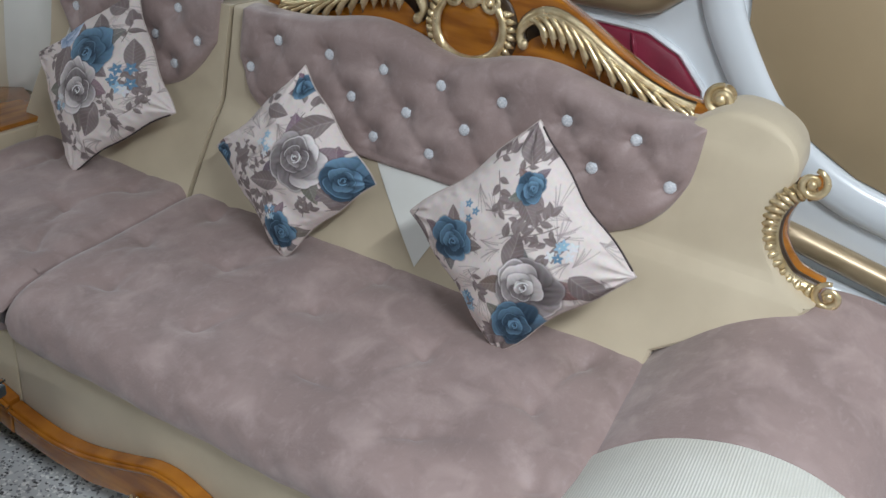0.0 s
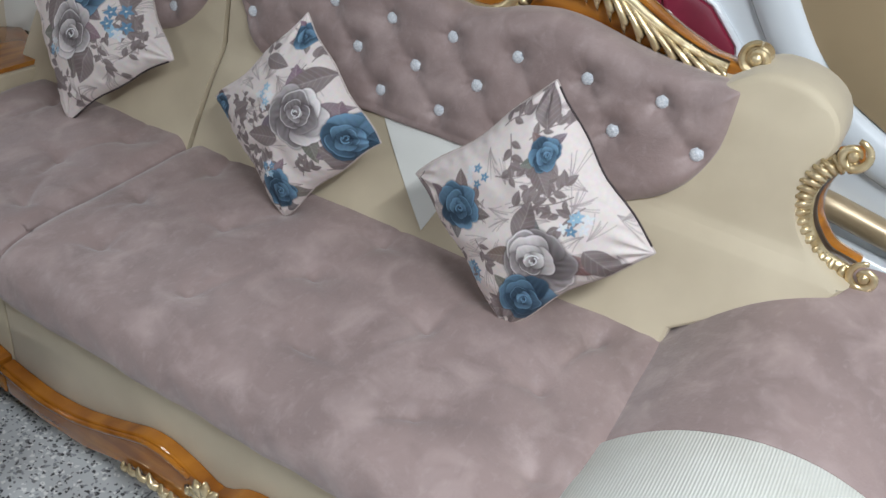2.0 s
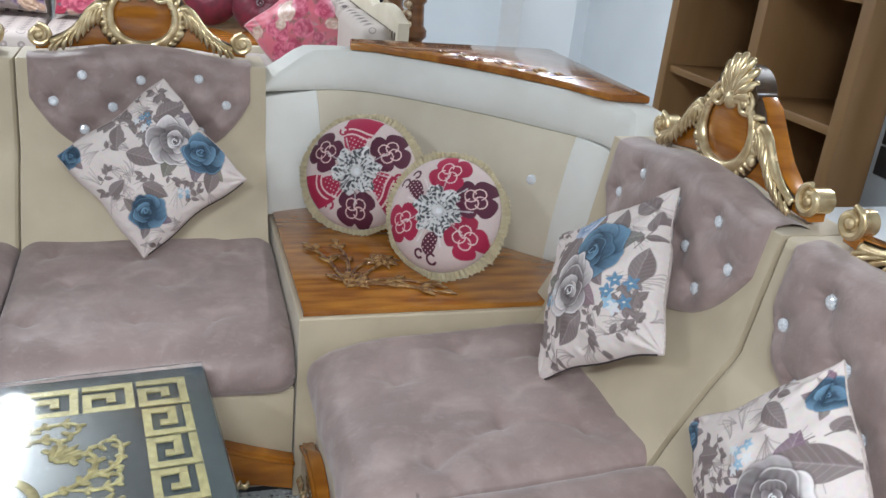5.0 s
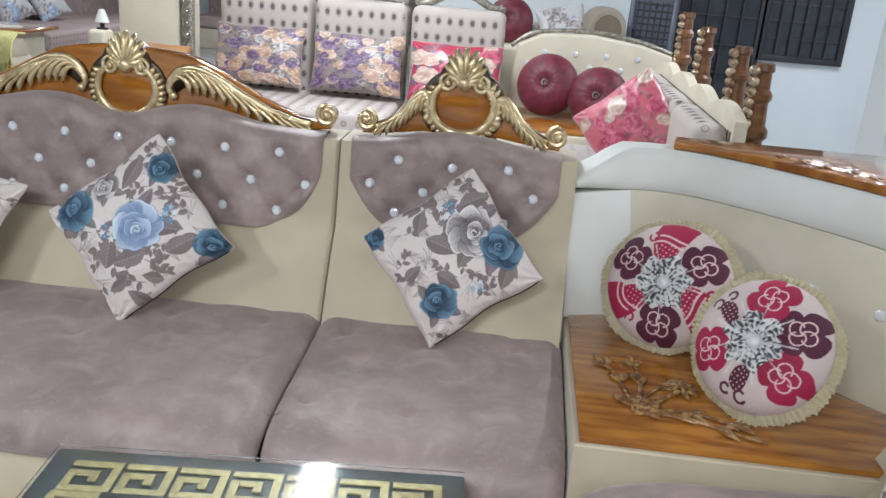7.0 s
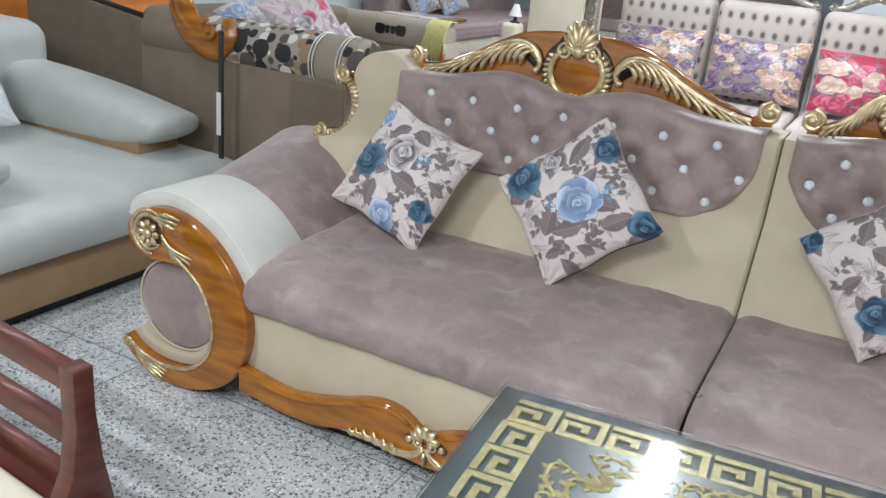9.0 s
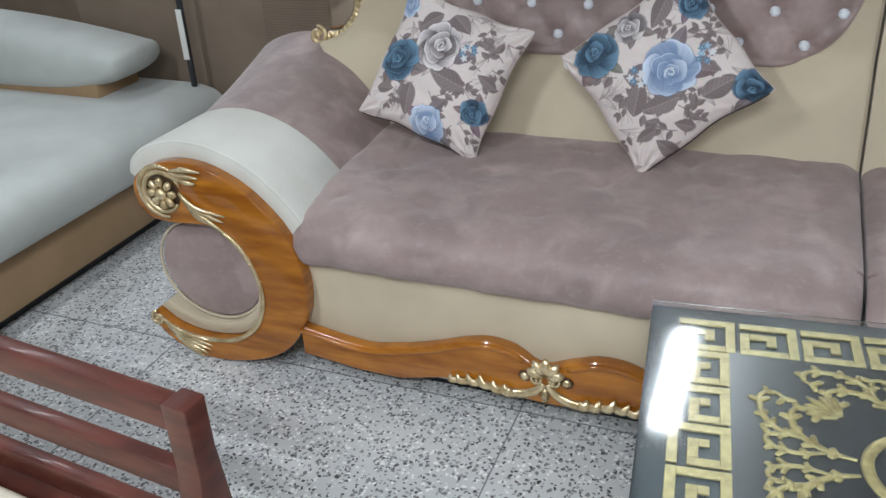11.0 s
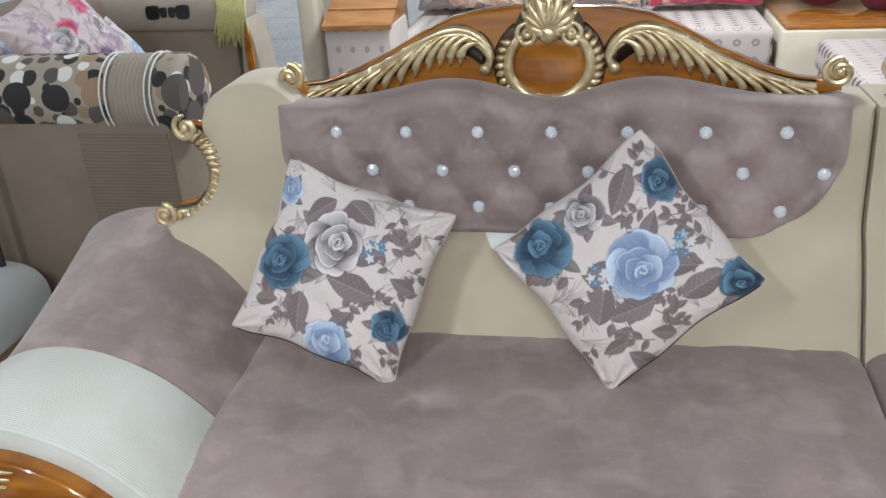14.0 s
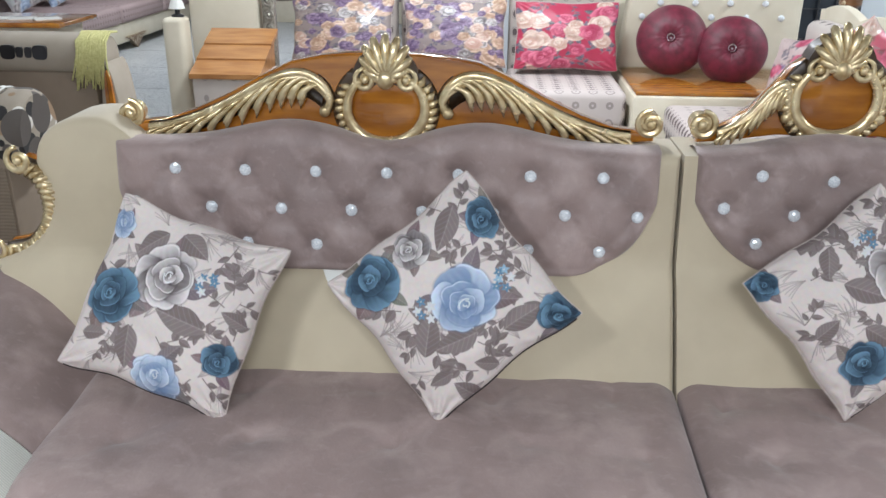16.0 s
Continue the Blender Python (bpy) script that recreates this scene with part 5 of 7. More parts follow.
def square_cushion(name, m, size, flowers, seed, label, n=290, mat=None, height=None, group="printed scatter cushions", thick=0.095, puff=0.48, zip_way=(0, 0, -1), **kw):
    """A plump square cushion: its face looks along z, its sides run along x and y."""
    e = thing(name, m, label, "cushion", group)
    u = np.linspace(-1, 1, n)
    U, V = np.meshgrid(u, u, indexing="xy")
    hx, hy = size / 2, (height or size) / 2
    pull = 0.070
    X, Y = hx * (U - pull * U * (1 - V ** 2)), hy * (V - pull * V * (1 - U ** 2))
    blunt = 1 - 0.018 * (U * V) ** 10
    X, Y = X * blunt + 0.004 * np.sin(V * 7 + seed) * U, Y * blunt + 0.004 * np.sin(U * 6 + seed) * V
    rnd = random.Random(seed)
    prof = np.clip((1 - U ** 2) * (1 - V ** 2), 0, 1) ** puff
    Z = thick * prof
    for k in range(16):
        a, x0, y0 = rnd.uniform(0, 3.14), rnd.uniform(-0.8, 0.8), rnd.uniform(-0.8, 0.8)
        d = (U - x0) * math.cos(a) + (V - y0) * math.sin(a)
        g = -(U - x0) * math.sin(a) + (V - y0) * math.cos(a)
        Z = Z + 0.0060 * prof * np.exp(-(d / 0.10) ** 2 - (g / 0.5) ** 2) * rnd.choice((-1, 1))
    # gathers that run in from the corners and along the seams
    for cu in (-1, 1):
        for cw in (-1, 1):
            du, dv = 1 - U * cu, 1 - V * cw
            d, th = np.hypot(du, dv), np.arctan2(dv, du)
            Z = Z + 0.0042 * np.sin(th * 13 + 2.1 * seed + cu + 3 * cw) * np.exp(-((d - 0.26) / 0.17) ** 2) * np.clip(prof * 5, 0, 1)
    rim = np.minimum(1 - np.abs(U), 1 - np.abs(V))
    Z = Z + 0.0022 * np.sin(27 * (U + V) + seed) * np.sin(11 * (U - V) + 2 * seed) * np.exp(-((rim - 0.09) / 0.07) ** 2)
    P = np.stack((X, Y, Z), -1)
    col = paint_floral(n, flowers, seed, **kw)
    me = cloth_mesh("cover", P, col, 0.0, mat or PRINT)
    ob = new("cover", me)
    ob.parent = e
    st = max(2, n // 40)
    edge = [P[0, i] for i in range(0, n, st)] + [P[i, -1] for i in range(0, n, st)] + [P[-1, i] for i in range(n - 1, 0, -st)] + [P[i, 0] for i in range(n - 1, 0, -st)]
    part("seam", sweep([(p[0], p[1], p[2] - 0.001) for p in edge], 0.0024, 5, 1.0, None, True, (0, 0, 1)), SEAM, e, "stitched edge seam", True, True)
    if not mat:
        # dark zip along one side
        sides = [P[0, 12:-12:5], P[-1, 12:-12:5], P[12:-12:5, 0], P[12:-12:5, -1]]
        low = max(sides, key=lambda q: (m @ Vector(q[len(q) // 2])).dot(Vector(zip_way)))
        part("zip", sweep([tuple(p) for p in low], 0.0036, 5, 1.0, None, False, (0, 0, 1)), PIPING, e, "dark zip", True, True)
    return e


def lean(c, u, nrm):
    u, w = Vector(u).normalized(), Vector(nrm).normalized()
    v = w.cross(u).normalized()
    u = v.cross(w)
    return Matrix(((u.x, v.x, w.x, c[0]), (u.y, v.y, w.y, c[1]), (u.z, v.z, w.z, c[2]), (0, 0, 0, 1)))


def round_cushion(m, R, seed, label, kinds):
    """A round cushion gathered to its middle, with printed wedges and a fringe."""
    e = thing("round_cushion", m, label, "cushion", "round cushions on the corner unit")
    n = 180
    u = np.linspace(-1, 1, n)
    U, V = np.meshgrid(u, u, indexing="xy")
    # square grid laid on a disc
    X, Y = U * np.sqrt(1 - V ** 2 / 2), V * np.sqrt(1 - U ** 2 / 2)
    r, th = np.hypot(X, Y), np.arctan2(Y, X)
    rnd = random.Random(seed)
    Z = 0.085 * np.clip(1 - r ** 2.4, 0, 1) ** 0.55 - 0.030 * np.exp(-(r / 0.10) ** 2) + 0.007 * np.sin(th * 17 + 2 * np.sin(th * 3)) * np.exp(-((r - 0.28) / 0.22) ** 2)
    col = np.ones(U.shape + (3,)) * np.array((0.62, 0.50, 0.48))
    red, mar, pink = np.array((0.36, 0.010, 0.055)), np.array((0.085, 0.010, 0.032)), np.array((0.75, 0.52, 0.50))
    k = len(kinds)
    for i, kind in enumerate(kinds):
        a = 2 * math.pi * (i + 0.5) / k + seed
        cx, cy = 0.66 * math.cos(a), 0.66 * math.sin(a)
        ink = red if kind[0] == "r" else mar
        def arc(px, py, rad, w, gap):
            """A thin pale curl, open on one side."""
            q = np.hypot(X - px, Y - py)
            t = (np.arctan2(Y - py, X - px) - gap) % (2 * math.pi)
            return (np.abs(q - rad * (0.75 + 0.05 * t)) < w) & (t > 1.0)

        if kind[1] == "c":
            for j in range(4):
                b = a + j * math.pi / 2 + 0.6
                px, py = cx + 0.175 * math.cos(b), cy + 0.175 * math.sin(b)
                u = (X - px) * math.cos(b) + (Y - py) * math.sin(b)
                v = -(X - px) * math.sin(b) + (Y - py) * math.cos(b)
                q = np.hypot(u / 0.185, v / (0.170 + 0.35 * u)) * (1 + 0.05 * np.sin(3 * np.arctan2(v, u)))
                col[(q < 1) & (np.abs(u) < 0.2)] = ink * rnd.uniform(0.85, 1.15)
            for j in range(4):
                b = a + j * math.pi / 2 + 0.6
                col[arc(cx + 0.10 * math.cos(b), cy + 0.10 * math.sin(b), 0.105, 0.010, b + math.pi)] = pink
        elif kind[1] == "w":
            dth = (th - a + math.pi) % (2 * math.pi) - math.pi
            w = (np.abs(dth + 0.35 * (r - 0.65)) < 0.40 - 0.25 * np.clip(r - 0.7, 0, 1)) & (r > 0.36) & (r < 0.97)
            col[w] = ink
            for rad in (0.62, 0.72):
                wave = np.abs(r - rad - 0.05 * np.sin(dth * 5 + i)) < 0.016
                col[w & wave] = pink
            dots = (np.cos(X * 62 + Y * 20) * np.cos(Y * 62 - X * 20) > 0.72) & w & (r < 0.60)
            col[dots] = pink
            sp = arc(cx + 0.28 * math.cos(a + 1.4), cy + 0.28 * math.sin(a + 1.4), 0.075, 0.020, a)
            col[sp] = ink
        else:
            u, v = (X - cx) * math.cos(a) + (Y - cy) * math.sin(a), -(X - cx) * math.sin(a) + (Y - cy) * math.cos(a)
            body = np.hypot((u + 0.10) / 0.20, (v - 0.7 * u * u) / 0.13) < 1
            col[body] = mar
            dots = (np.cos(X * 70) * np.cos(Y * 70) > 0.72) & body
            col[dots] = pink
            for sx, sy, rad in ((0.14, 0.08, 0.085), (0.10, -0.16, 0.07)):
                qx, qy = cx + sx * math.cos(a) - sy * math.sin(a), cy + sx * math.sin(a) + sy * math.cos(a)
                col[arc(qx, qy, rad, 0.020, a + sx * 9)] = mar
    ring = r < 0.40 + 0.05 * np.sin(th * 6 + seed) + 0.02 * np.sin(th * 13)
    blot = np.sin(X * 31 + 3 * np.sin(Y * 23 + seed)) * np.sin(Y * 29 + 3 * np.sin(X * 21)) + 0.35 * np.sin(th * 21)
    col[ring] = (0.72, 0.71, 0.70)
    col[ring & (blot > 0.10) & (r > 0.10)] = (0.34, 0.36, 0.36)
    col[ring & (blot > 0.34) & (r > 0.12)] = (0.07, 0.07, 0.08)
    fold = (np.abs(np.sin(th * 4.5 + seed)) < 0.10) & (r < 0.62) & (r > 0.08)
    col[fold] = col[fold] * 0.4 + np.array((0.76, 0.72, 0.71)) * 0.6
    col[r < 0.06] = (0.82, 0.82, 0.84)
    P = np.stack((X * R, Y * R, Z), -1)
    me = cloth_mesh("cover", P, col, 0.0, PRINT)
    ob = new("cover", me)
    ob.parent = e
    b = bmesh.new()
    k = 260
    inner, mid, outer = [], [], []
    for i in range(k):
        a = 2 * math.pi * i / k
        w = rnd.uniform(0.85, 1.15) * (0.95 + 0.30 * math.sin(a * 2 + seed) + 0.12 * math.sin(a * 7))
        inner.append(b.verts.new((R * 0.985 * math.cos(a), R * 0.985 * math.sin(a), 0.006)))
        mid.append(b.verts.new(((R + 0.014) * math.cos(a), (R + 0.014) * math.sin(a), 0.012 * math.sin(i * 1.9))))
        outer.append(b.verts.new(((R + 0.024 * w) * math.cos(a), (R + 0.024 * w) * math.sin(a), 0.010 * math.sin(i * 2.3) - 0.008)))
    for i in range(k):
        j = (i + 1) % k
        b.faces.new((inner[i], mid[i], mid[j], inner[j]))
        b.faces.new((mid[i], outer[i], outer[j], mid[j]))
    bmesh.ops.solidify(b, geom=b.faces[:], thickness=0.006)
    bmesh.ops.recalc_face_normals(b, faces=b.faces)
    part("fringe", b, FRINGE, e, "cream fringe", True, True)
    return e


def scatter_cushions():
    lab = "cream cotton cushion printed with %s"
    data = [
        ((-2.065, 0.585, 0.781), (0.305, 0.472, 0.827), (0.000, -0.869, 0.496), 0.440, "grey and blue roses",
         [("g", 0.29, 0.08, 0.38), ("b", -0.09, 0.59, 0.33), ("l", -0.82, -0.19, 0.29), ("b", -0.37, -0.81, 0.19), ("l", 0.66, 0.83, 0.16), ("t", 0.38, -0.39, 0.15), ("f", -0.10, -0.26, 0.25), ("f", 0.72, -0.10, 0.19), ("f", -0.60, 0.23, 0.22), ("f", 0.62, 0.38, 0.19), ("f", 0.09, -0.81, 0.13), ("f", -0.55, 0.66, 0.13)]),
        ((-1.376, 0.584, 0.826), (0.766, 0.240, 0.596), (0.000, -0.932, 0.363), 0.436, "a pale blue rose and leaves",
         [("l", 0.13, -0.08, 0.38), ("b", -0.56, 0.69, 0.32), ("b", 0.84, 0.48, 0.22), ("b", 0.84, -0.84, 0.26), ("g", -0.01, 0.73, 0.22), ("f", -0.44, -0.14, 0.22), ("f", -0.23, -0.39, 0.22), ("f", 0.51, -0.63, 0.22), ("f", 0.42, 0.67, 0.22), ("f", -0.65, -0.62, 0.13), ("f", -0.48, -0.92, 0.17), ("f", -0.13, -0.80, 0.13), ("t", -0.32, 0.09, 0.15), ("t", 0.60, -0.17, 0.15)]),
        ((-0.383, 0.645, 0.822), (0.789, 0.238, 0.566), (-0.0, -0.922, 0.387), 0.416, "grey roses and blue buds",
         [("g", 0.46, 0.13, 0.41), ("b", 0.73, -0.30, 0.34), ("b", -0.51, -0.50, 0.28), ("b", -0.88, 0.87, 0.19), ("t", 0.32, 0.64, 0.15), ("t", 0.09, -0.62, 0.12), ("f", -0.03, 0.19, 0.24), ("f", 0.75, 0.53, 0.22), ("f", -0.22, -0.32, 0.19), ("f", 0.54, -0.70, 0.19), ("f", -0.15, 0.69, 0.17), ("f", -0.66, 0.07, 0.15)]),
        ((0.632, -1.872, 0.824), (0.124, -0.672, 0.730), (-0.986, 0.000, 0.168), 0.430, "grey roses and sprigs",
         [("g", -0.02, -0.55, 0.41), ("b", -0.54, 0.43, 0.28), ("b", -0.42, -0.81, 0.32), ("b", 0.64, 0.41, 0.17), ("t", 0.58, -0.37, 0.17), ("t", -0.83, -0.26, 0.15), ("f", 0.12, -0.07, 0.21), ("f", 0.53, -0.90, 0.24), ("f", 0.86, 0.82, 0.20), ("f", -0.97, 0.71, 0.18), ("f", 0.50, 0.21, 0.15), ("t", -0.15, 0.61, 0.14), ("f", -0.81, -0.76, 0.17)]),
        ((0.683, -1.155, 0.799), (0.181, -0.647, 0.741), (-0.971, 0.000, 0.237), 0.387, "a grey rose and blue roses",
         [("g", 0.35, -0.16, 0.43), ("b", 0.76, -0.76, 0.36), ("b", -0.61, -0.72, 0.27), ("b", -0.87, 0.75, 0.20), ("b", 0.91, 0.71, 0.15), ("t", 0.10, 0.33, 0.17), ("t", -0.54, -0.44, 0.14), ("f", 0.71, 0.15, 0.27), ("f", -0.30, -0.05, 0.24), ("f", 0.40, -0.89, 0.24), ("f", -0.41, 0.49, 0.15), ("f", 0.46, 0.64, 0.17)]),
        ((0.744, -0.348, 0.826), (0.288, -0.754, 0.591), (-0.899, 0.000, 0.439), 0.438, "a blue rose over a grey one",
         [("b", 0.23, 0.29, 0.41), ("g", -0.19, -0.10, 0.43), ("t", 0.58, -0.37, 0.26), ("f", -0.36, 0.37, 0.30), ("f", 0.45, 0.63, 0.22), ("f", 0.73, 0.82, 0.20), ("f", -0.18, -0.64, 0.24), ("f", -0.78, -0.54, 0.20), ("t", -0.61, -0.16, 0.15), ("l", -0.13, 0.82, 0.24), ("f", 0.84, -0.03, 0.20)]),
    ]
    for i, (c, u, nrm, size, what, flowers) in enumerate(data):
        square_cushion("floral_cushion", lean(c, u, nrm), size * 1.02, flowers, 40 + i, lab % what, zip_way=(0, -1, 1) if i == 3 else (0, 0, -1))
    round_cushion(lean((0.30, 0.655, 0.802), (0.86, -0.45, 0.2), (-0.42, -0.80, 0.42)), 0.196, 1, "round cushion gathered in the middle with crimson and maroon print", ("rw", "mc", "rw", "mc", "rw", "mc"))
    round_cushion(lean((0.495, 0.275, 0.792), (0.80, -0.55, 0.1), (-0.58, -0.66, 0.47)), 0.186, 3, "round cushion gathered in the middle with crimson clover print", ("rc", "ms", "rc", "mc", "rc", "ms"))


# ---- other furniture of the showroom ----
def motif(name, base, ink, scale, size, stretch=(1, 1, 1), rough=0.7):
    """Cloth with a regular woven motif of dark lozenges."""
    m = material(name, base, tuple(0.92 * v for v in base), 5.0, rough, bump=0.15, bump_scale=400)
    n, l = m.node_tree.nodes, m.node_tree.links
    b = n["Principled BSDF"]
    tc, mp, v, r, mix = n.new("ShaderNodeTexCoord"), n.new("ShaderNodeMapping"), n.new("ShaderNodeTexVoronoi"), n.new("ShaderNodeValToRGB"), n.new("ShaderNodeMix")
    mp.inputs["Scale"].default_value = stretch
    v.inputs["Scale"].default_value, v.inputs["Randomness"].default_value = scale, 0.0
    l.new(tc.outputs["Object"], mp.inputs[0])
    l.new(mp.outputs[0], v.inputs["Vector"])
    r.color_ramp.interpolation = "CONSTANT"
    r.color_ramp.elements[0].color, r.color_ramp.elements[1].color = (1, 1, 1, 1), (0, 0, 0, 1)
    r.color_ramp.elements[1].position = size
    e = r.color_ramp.elements.new(size * 1.25)
    e.color = (0.5, 0.5, 0.5, 1)
    e = r.color_ramp.elements.new(size * 1.5)
    e.color = (0, 0, 0, 1)
    l.new(v.outputs["Distance"], r.inputs[0])
    mix.data_type = "RGBA"
    l.new(r.outputs[0], mix.inputs[0])
    l.new(b.inputs["Base Color"].links[0].from_socket, mix.inputs[6])
    mix.inputs[7].default_value = rgb(ink)
    l.new(mix.outputs[2], b.inputs["Base Color"])
    return m


def pebbles(name):
    """Grey-brown cloth with round pebble shapes of two sizes in black, white and tan."""
    m = material(name, (0.36, 0.31, 0.25), (0.32, 0.27, 0.21), 8.0, 0.75, bump=0.2, bump_scale=500)
    n, l = m.node_tree.nodes, m.node_tree.links
    b = n["Principled BSDF"]
    tc = n.new("ShaderNodeTexCoord")
    for scale, lim in ((17.0, 0.50), (7.5, 0.46)):
        v, sep, r, lt, mix = n.new("ShaderNodeTexVoronoi"), n.new("ShaderNodeSeparateColor"), n.new("ShaderNodeValToRGB"), n.new("ShaderNodeMath"), n.new("ShaderNodeMix")
        v.inputs["Scale"].default_value, v.inputs["Randomness"].default_value = scale, 0.55
        l.new(tc.outputs["Object"], v.inputs["Vector"])
        l.new(v.outputs["Color"], sep.inputs[0])
        r.color_ramp.interpolation = "CONSTANT"
        r.color_ramp.elements[0].color, r.color_ramp.elements[1].color = (0.02, 0.018, 0.018, 1), (0.68, 0.65, 0.60, 1)
        r.color_ramp.elements[1].position = 0.45
        for pos, c in ((0.66, (0.30, 0.20, 0.12, 1)), (0.80, (0.09, 0.075, 0.065, 1))):
            e = r.color_ramp.elements.new(pos)
            e.color = c
        l.new(sep.outputs[0], r.inputs[0])
        lt.operation = "LESS_THAN"
        lt.inputs[1].default_value = lim
        l.new(v.outputs["Distance"], lt.inputs[0])
        mix.data_type = "RGBA"
        l.new(lt.outputs[0], mix.inputs[0])
        l.new(b.inputs["Base Color"].links[0].from_socket, mix.inputs[6])
        l.new(r.outputs[0], mix.inputs[7])
        l.new(mix.outputs[2], b.inputs["Base Color"])
    return m


MAUVE_PRINT = motif("mauve_printed_cloth", (0.40, 0.30, 0.29), (0.24, 0.17, 0.17), 14.0, 0.22)
OGEE = motif("ogee_cloth", (0.52, 0.46, 0.42), (0.13, 0.10, 0.10), 11.0, 0.20, (1, 1, 0.7))
DOTS = motif("dotted_cloth", (0.54, 0.47, 0.44), (0.10, 0.07, 0.07), 9.0, 0.26, (1, 1.6, 1))
PEBBLE = pebbles("pebble_cloth")
BROWN = ribbed("brown_ribbed_cloth", (0.21, 0.16, 0.115), (0.185, 0.14, 0.10), "Z", 0.012, 0.8)
BROWN_PLAIN = material("brown_cloth", (0.215, 0.165, 0.12), (0.185, 0.14, 0.10), 6.0, 0.8, bump=0.2, bump_scale=500)
TAUPE = material("taupe_cloth", (0.36, 0.31, 0.25), (0.31, 0.265, 0.21), 6.0, 0.8, bump=0.2, bump_scale=500)
TAUPE_RIB = ribbed("taupe_ribbed_cloth", (0.34, 0.29, 0.225), (0.30, 0.255, 0.195), "X", 0.016, 0.8)
TAN = material("tan_cloth", (0.33, 0.215, 0.115), (0.28, 0.18, 0.095), 5.0, 0.7, bump=0.15, bump_scale=500)
PALE = material("pale_grey_cloth", (0.50, 0.52, 0.49), (0.44, 0.46, 0.43), 5.0, 0.7, bump=0.2, bump_scale=450, sheen=0.3)
SILVER_PRINT = motif("silver_square_print", (0.60, 0.63, 0.64), (0.74, 0.76, 0.77), 16.0, 0.28)
MAROON = material("maroon_velvet", (0.17, 0.010, 0.032), (0.085, 0.005, 0.016), 16.0, 0.5, bump=0.3, bump_scale=120, sheen=0.15)
MAROON_LEATHER = material("maroon_leatherette", (0.25, 0.02, 0.05), (0.19, 0.014, 0.035), 8.0, 0.35, bump=0.15, bump_scale=300)
WHITE_LACQUER = material("white_lacquer", (0.76, 0.80, 0.83), (0.72, 0.76, 0.79), 3.0, 0.25, coat=0.5)
CHAMPAGNE = material("champagne_paint", (0.42, 0.32, 0.20), (0.36, 0.27, 0.16), 8.0, 0.32, metal=0.35, rough_var=0.1)
PANEL_TAN = material("tan_panel", (0.40, 0.30, 0.18), (0.36, 0.27, 0.16), 3.0, 0.4)
YELLOW = material("yellow_fringe", (0.60, 0.57, 0.26), (0.48, 0.45, 0.18), 90.0, 0.85, bump=0.6, bump_scale=300)
ORANGE = material("orange_cloth", (0.70, 0.22, 0.03), (0.58, 0.17, 0.02), 7.0, 0.7, bump=0.2, bump_scale=400)
MIRROR = material("mirror_silver", (0.82, 0.86, 0.86), None, 1.0, 0.02, metal=1.0)
LATTICE = material("blue_grey_lacquer", (0.085, 0.095, 0.14), (0.06, 0.07, 0.10), 6.0, 0.35)
PANE = material("dark_window_pane", (0.03, 0.035, 0.045), None, 3.0, 0.12)
IRON = material("dark_iron", (0.05, 0.05, 0.055), None, 20.0, 0.5, metal=0.5)


def roll(x0, x1, y, z, r, axis="x", seg=28, squash=1.0):
    """A bolster with rounded ends."""
    n = 14
    L = x1 - x0
    prof = []
    for i in range(n + 1):
        t = i / n
        e = min(t, 1 - t) * L
        prof.append((r * (1 - (1 - min(1, e / 0.03)) ** 2 * 0.14), t * L))
    b = lathe(prof, seg)
    b.transform(Matrix.Translation((x0, y, z) if axis == "x" else (y, x0, z)) @ (Matrix.Rotation(radians(90), 4, "Y") if axis == "x" else Matrix.Rotation(radians(-90), 4, "X")))
    return b


def bg_flowers(seed, kinds, n=16, r=(0.18, 0.34)):
    rnd = random.Random(seed)
    return [(rnd.choice(kinds), rnd.uniform(-0.95, 0.95), rnd.uniform(-0.95, 0.95), rnd.uniform(*r)) for i in range(n)]


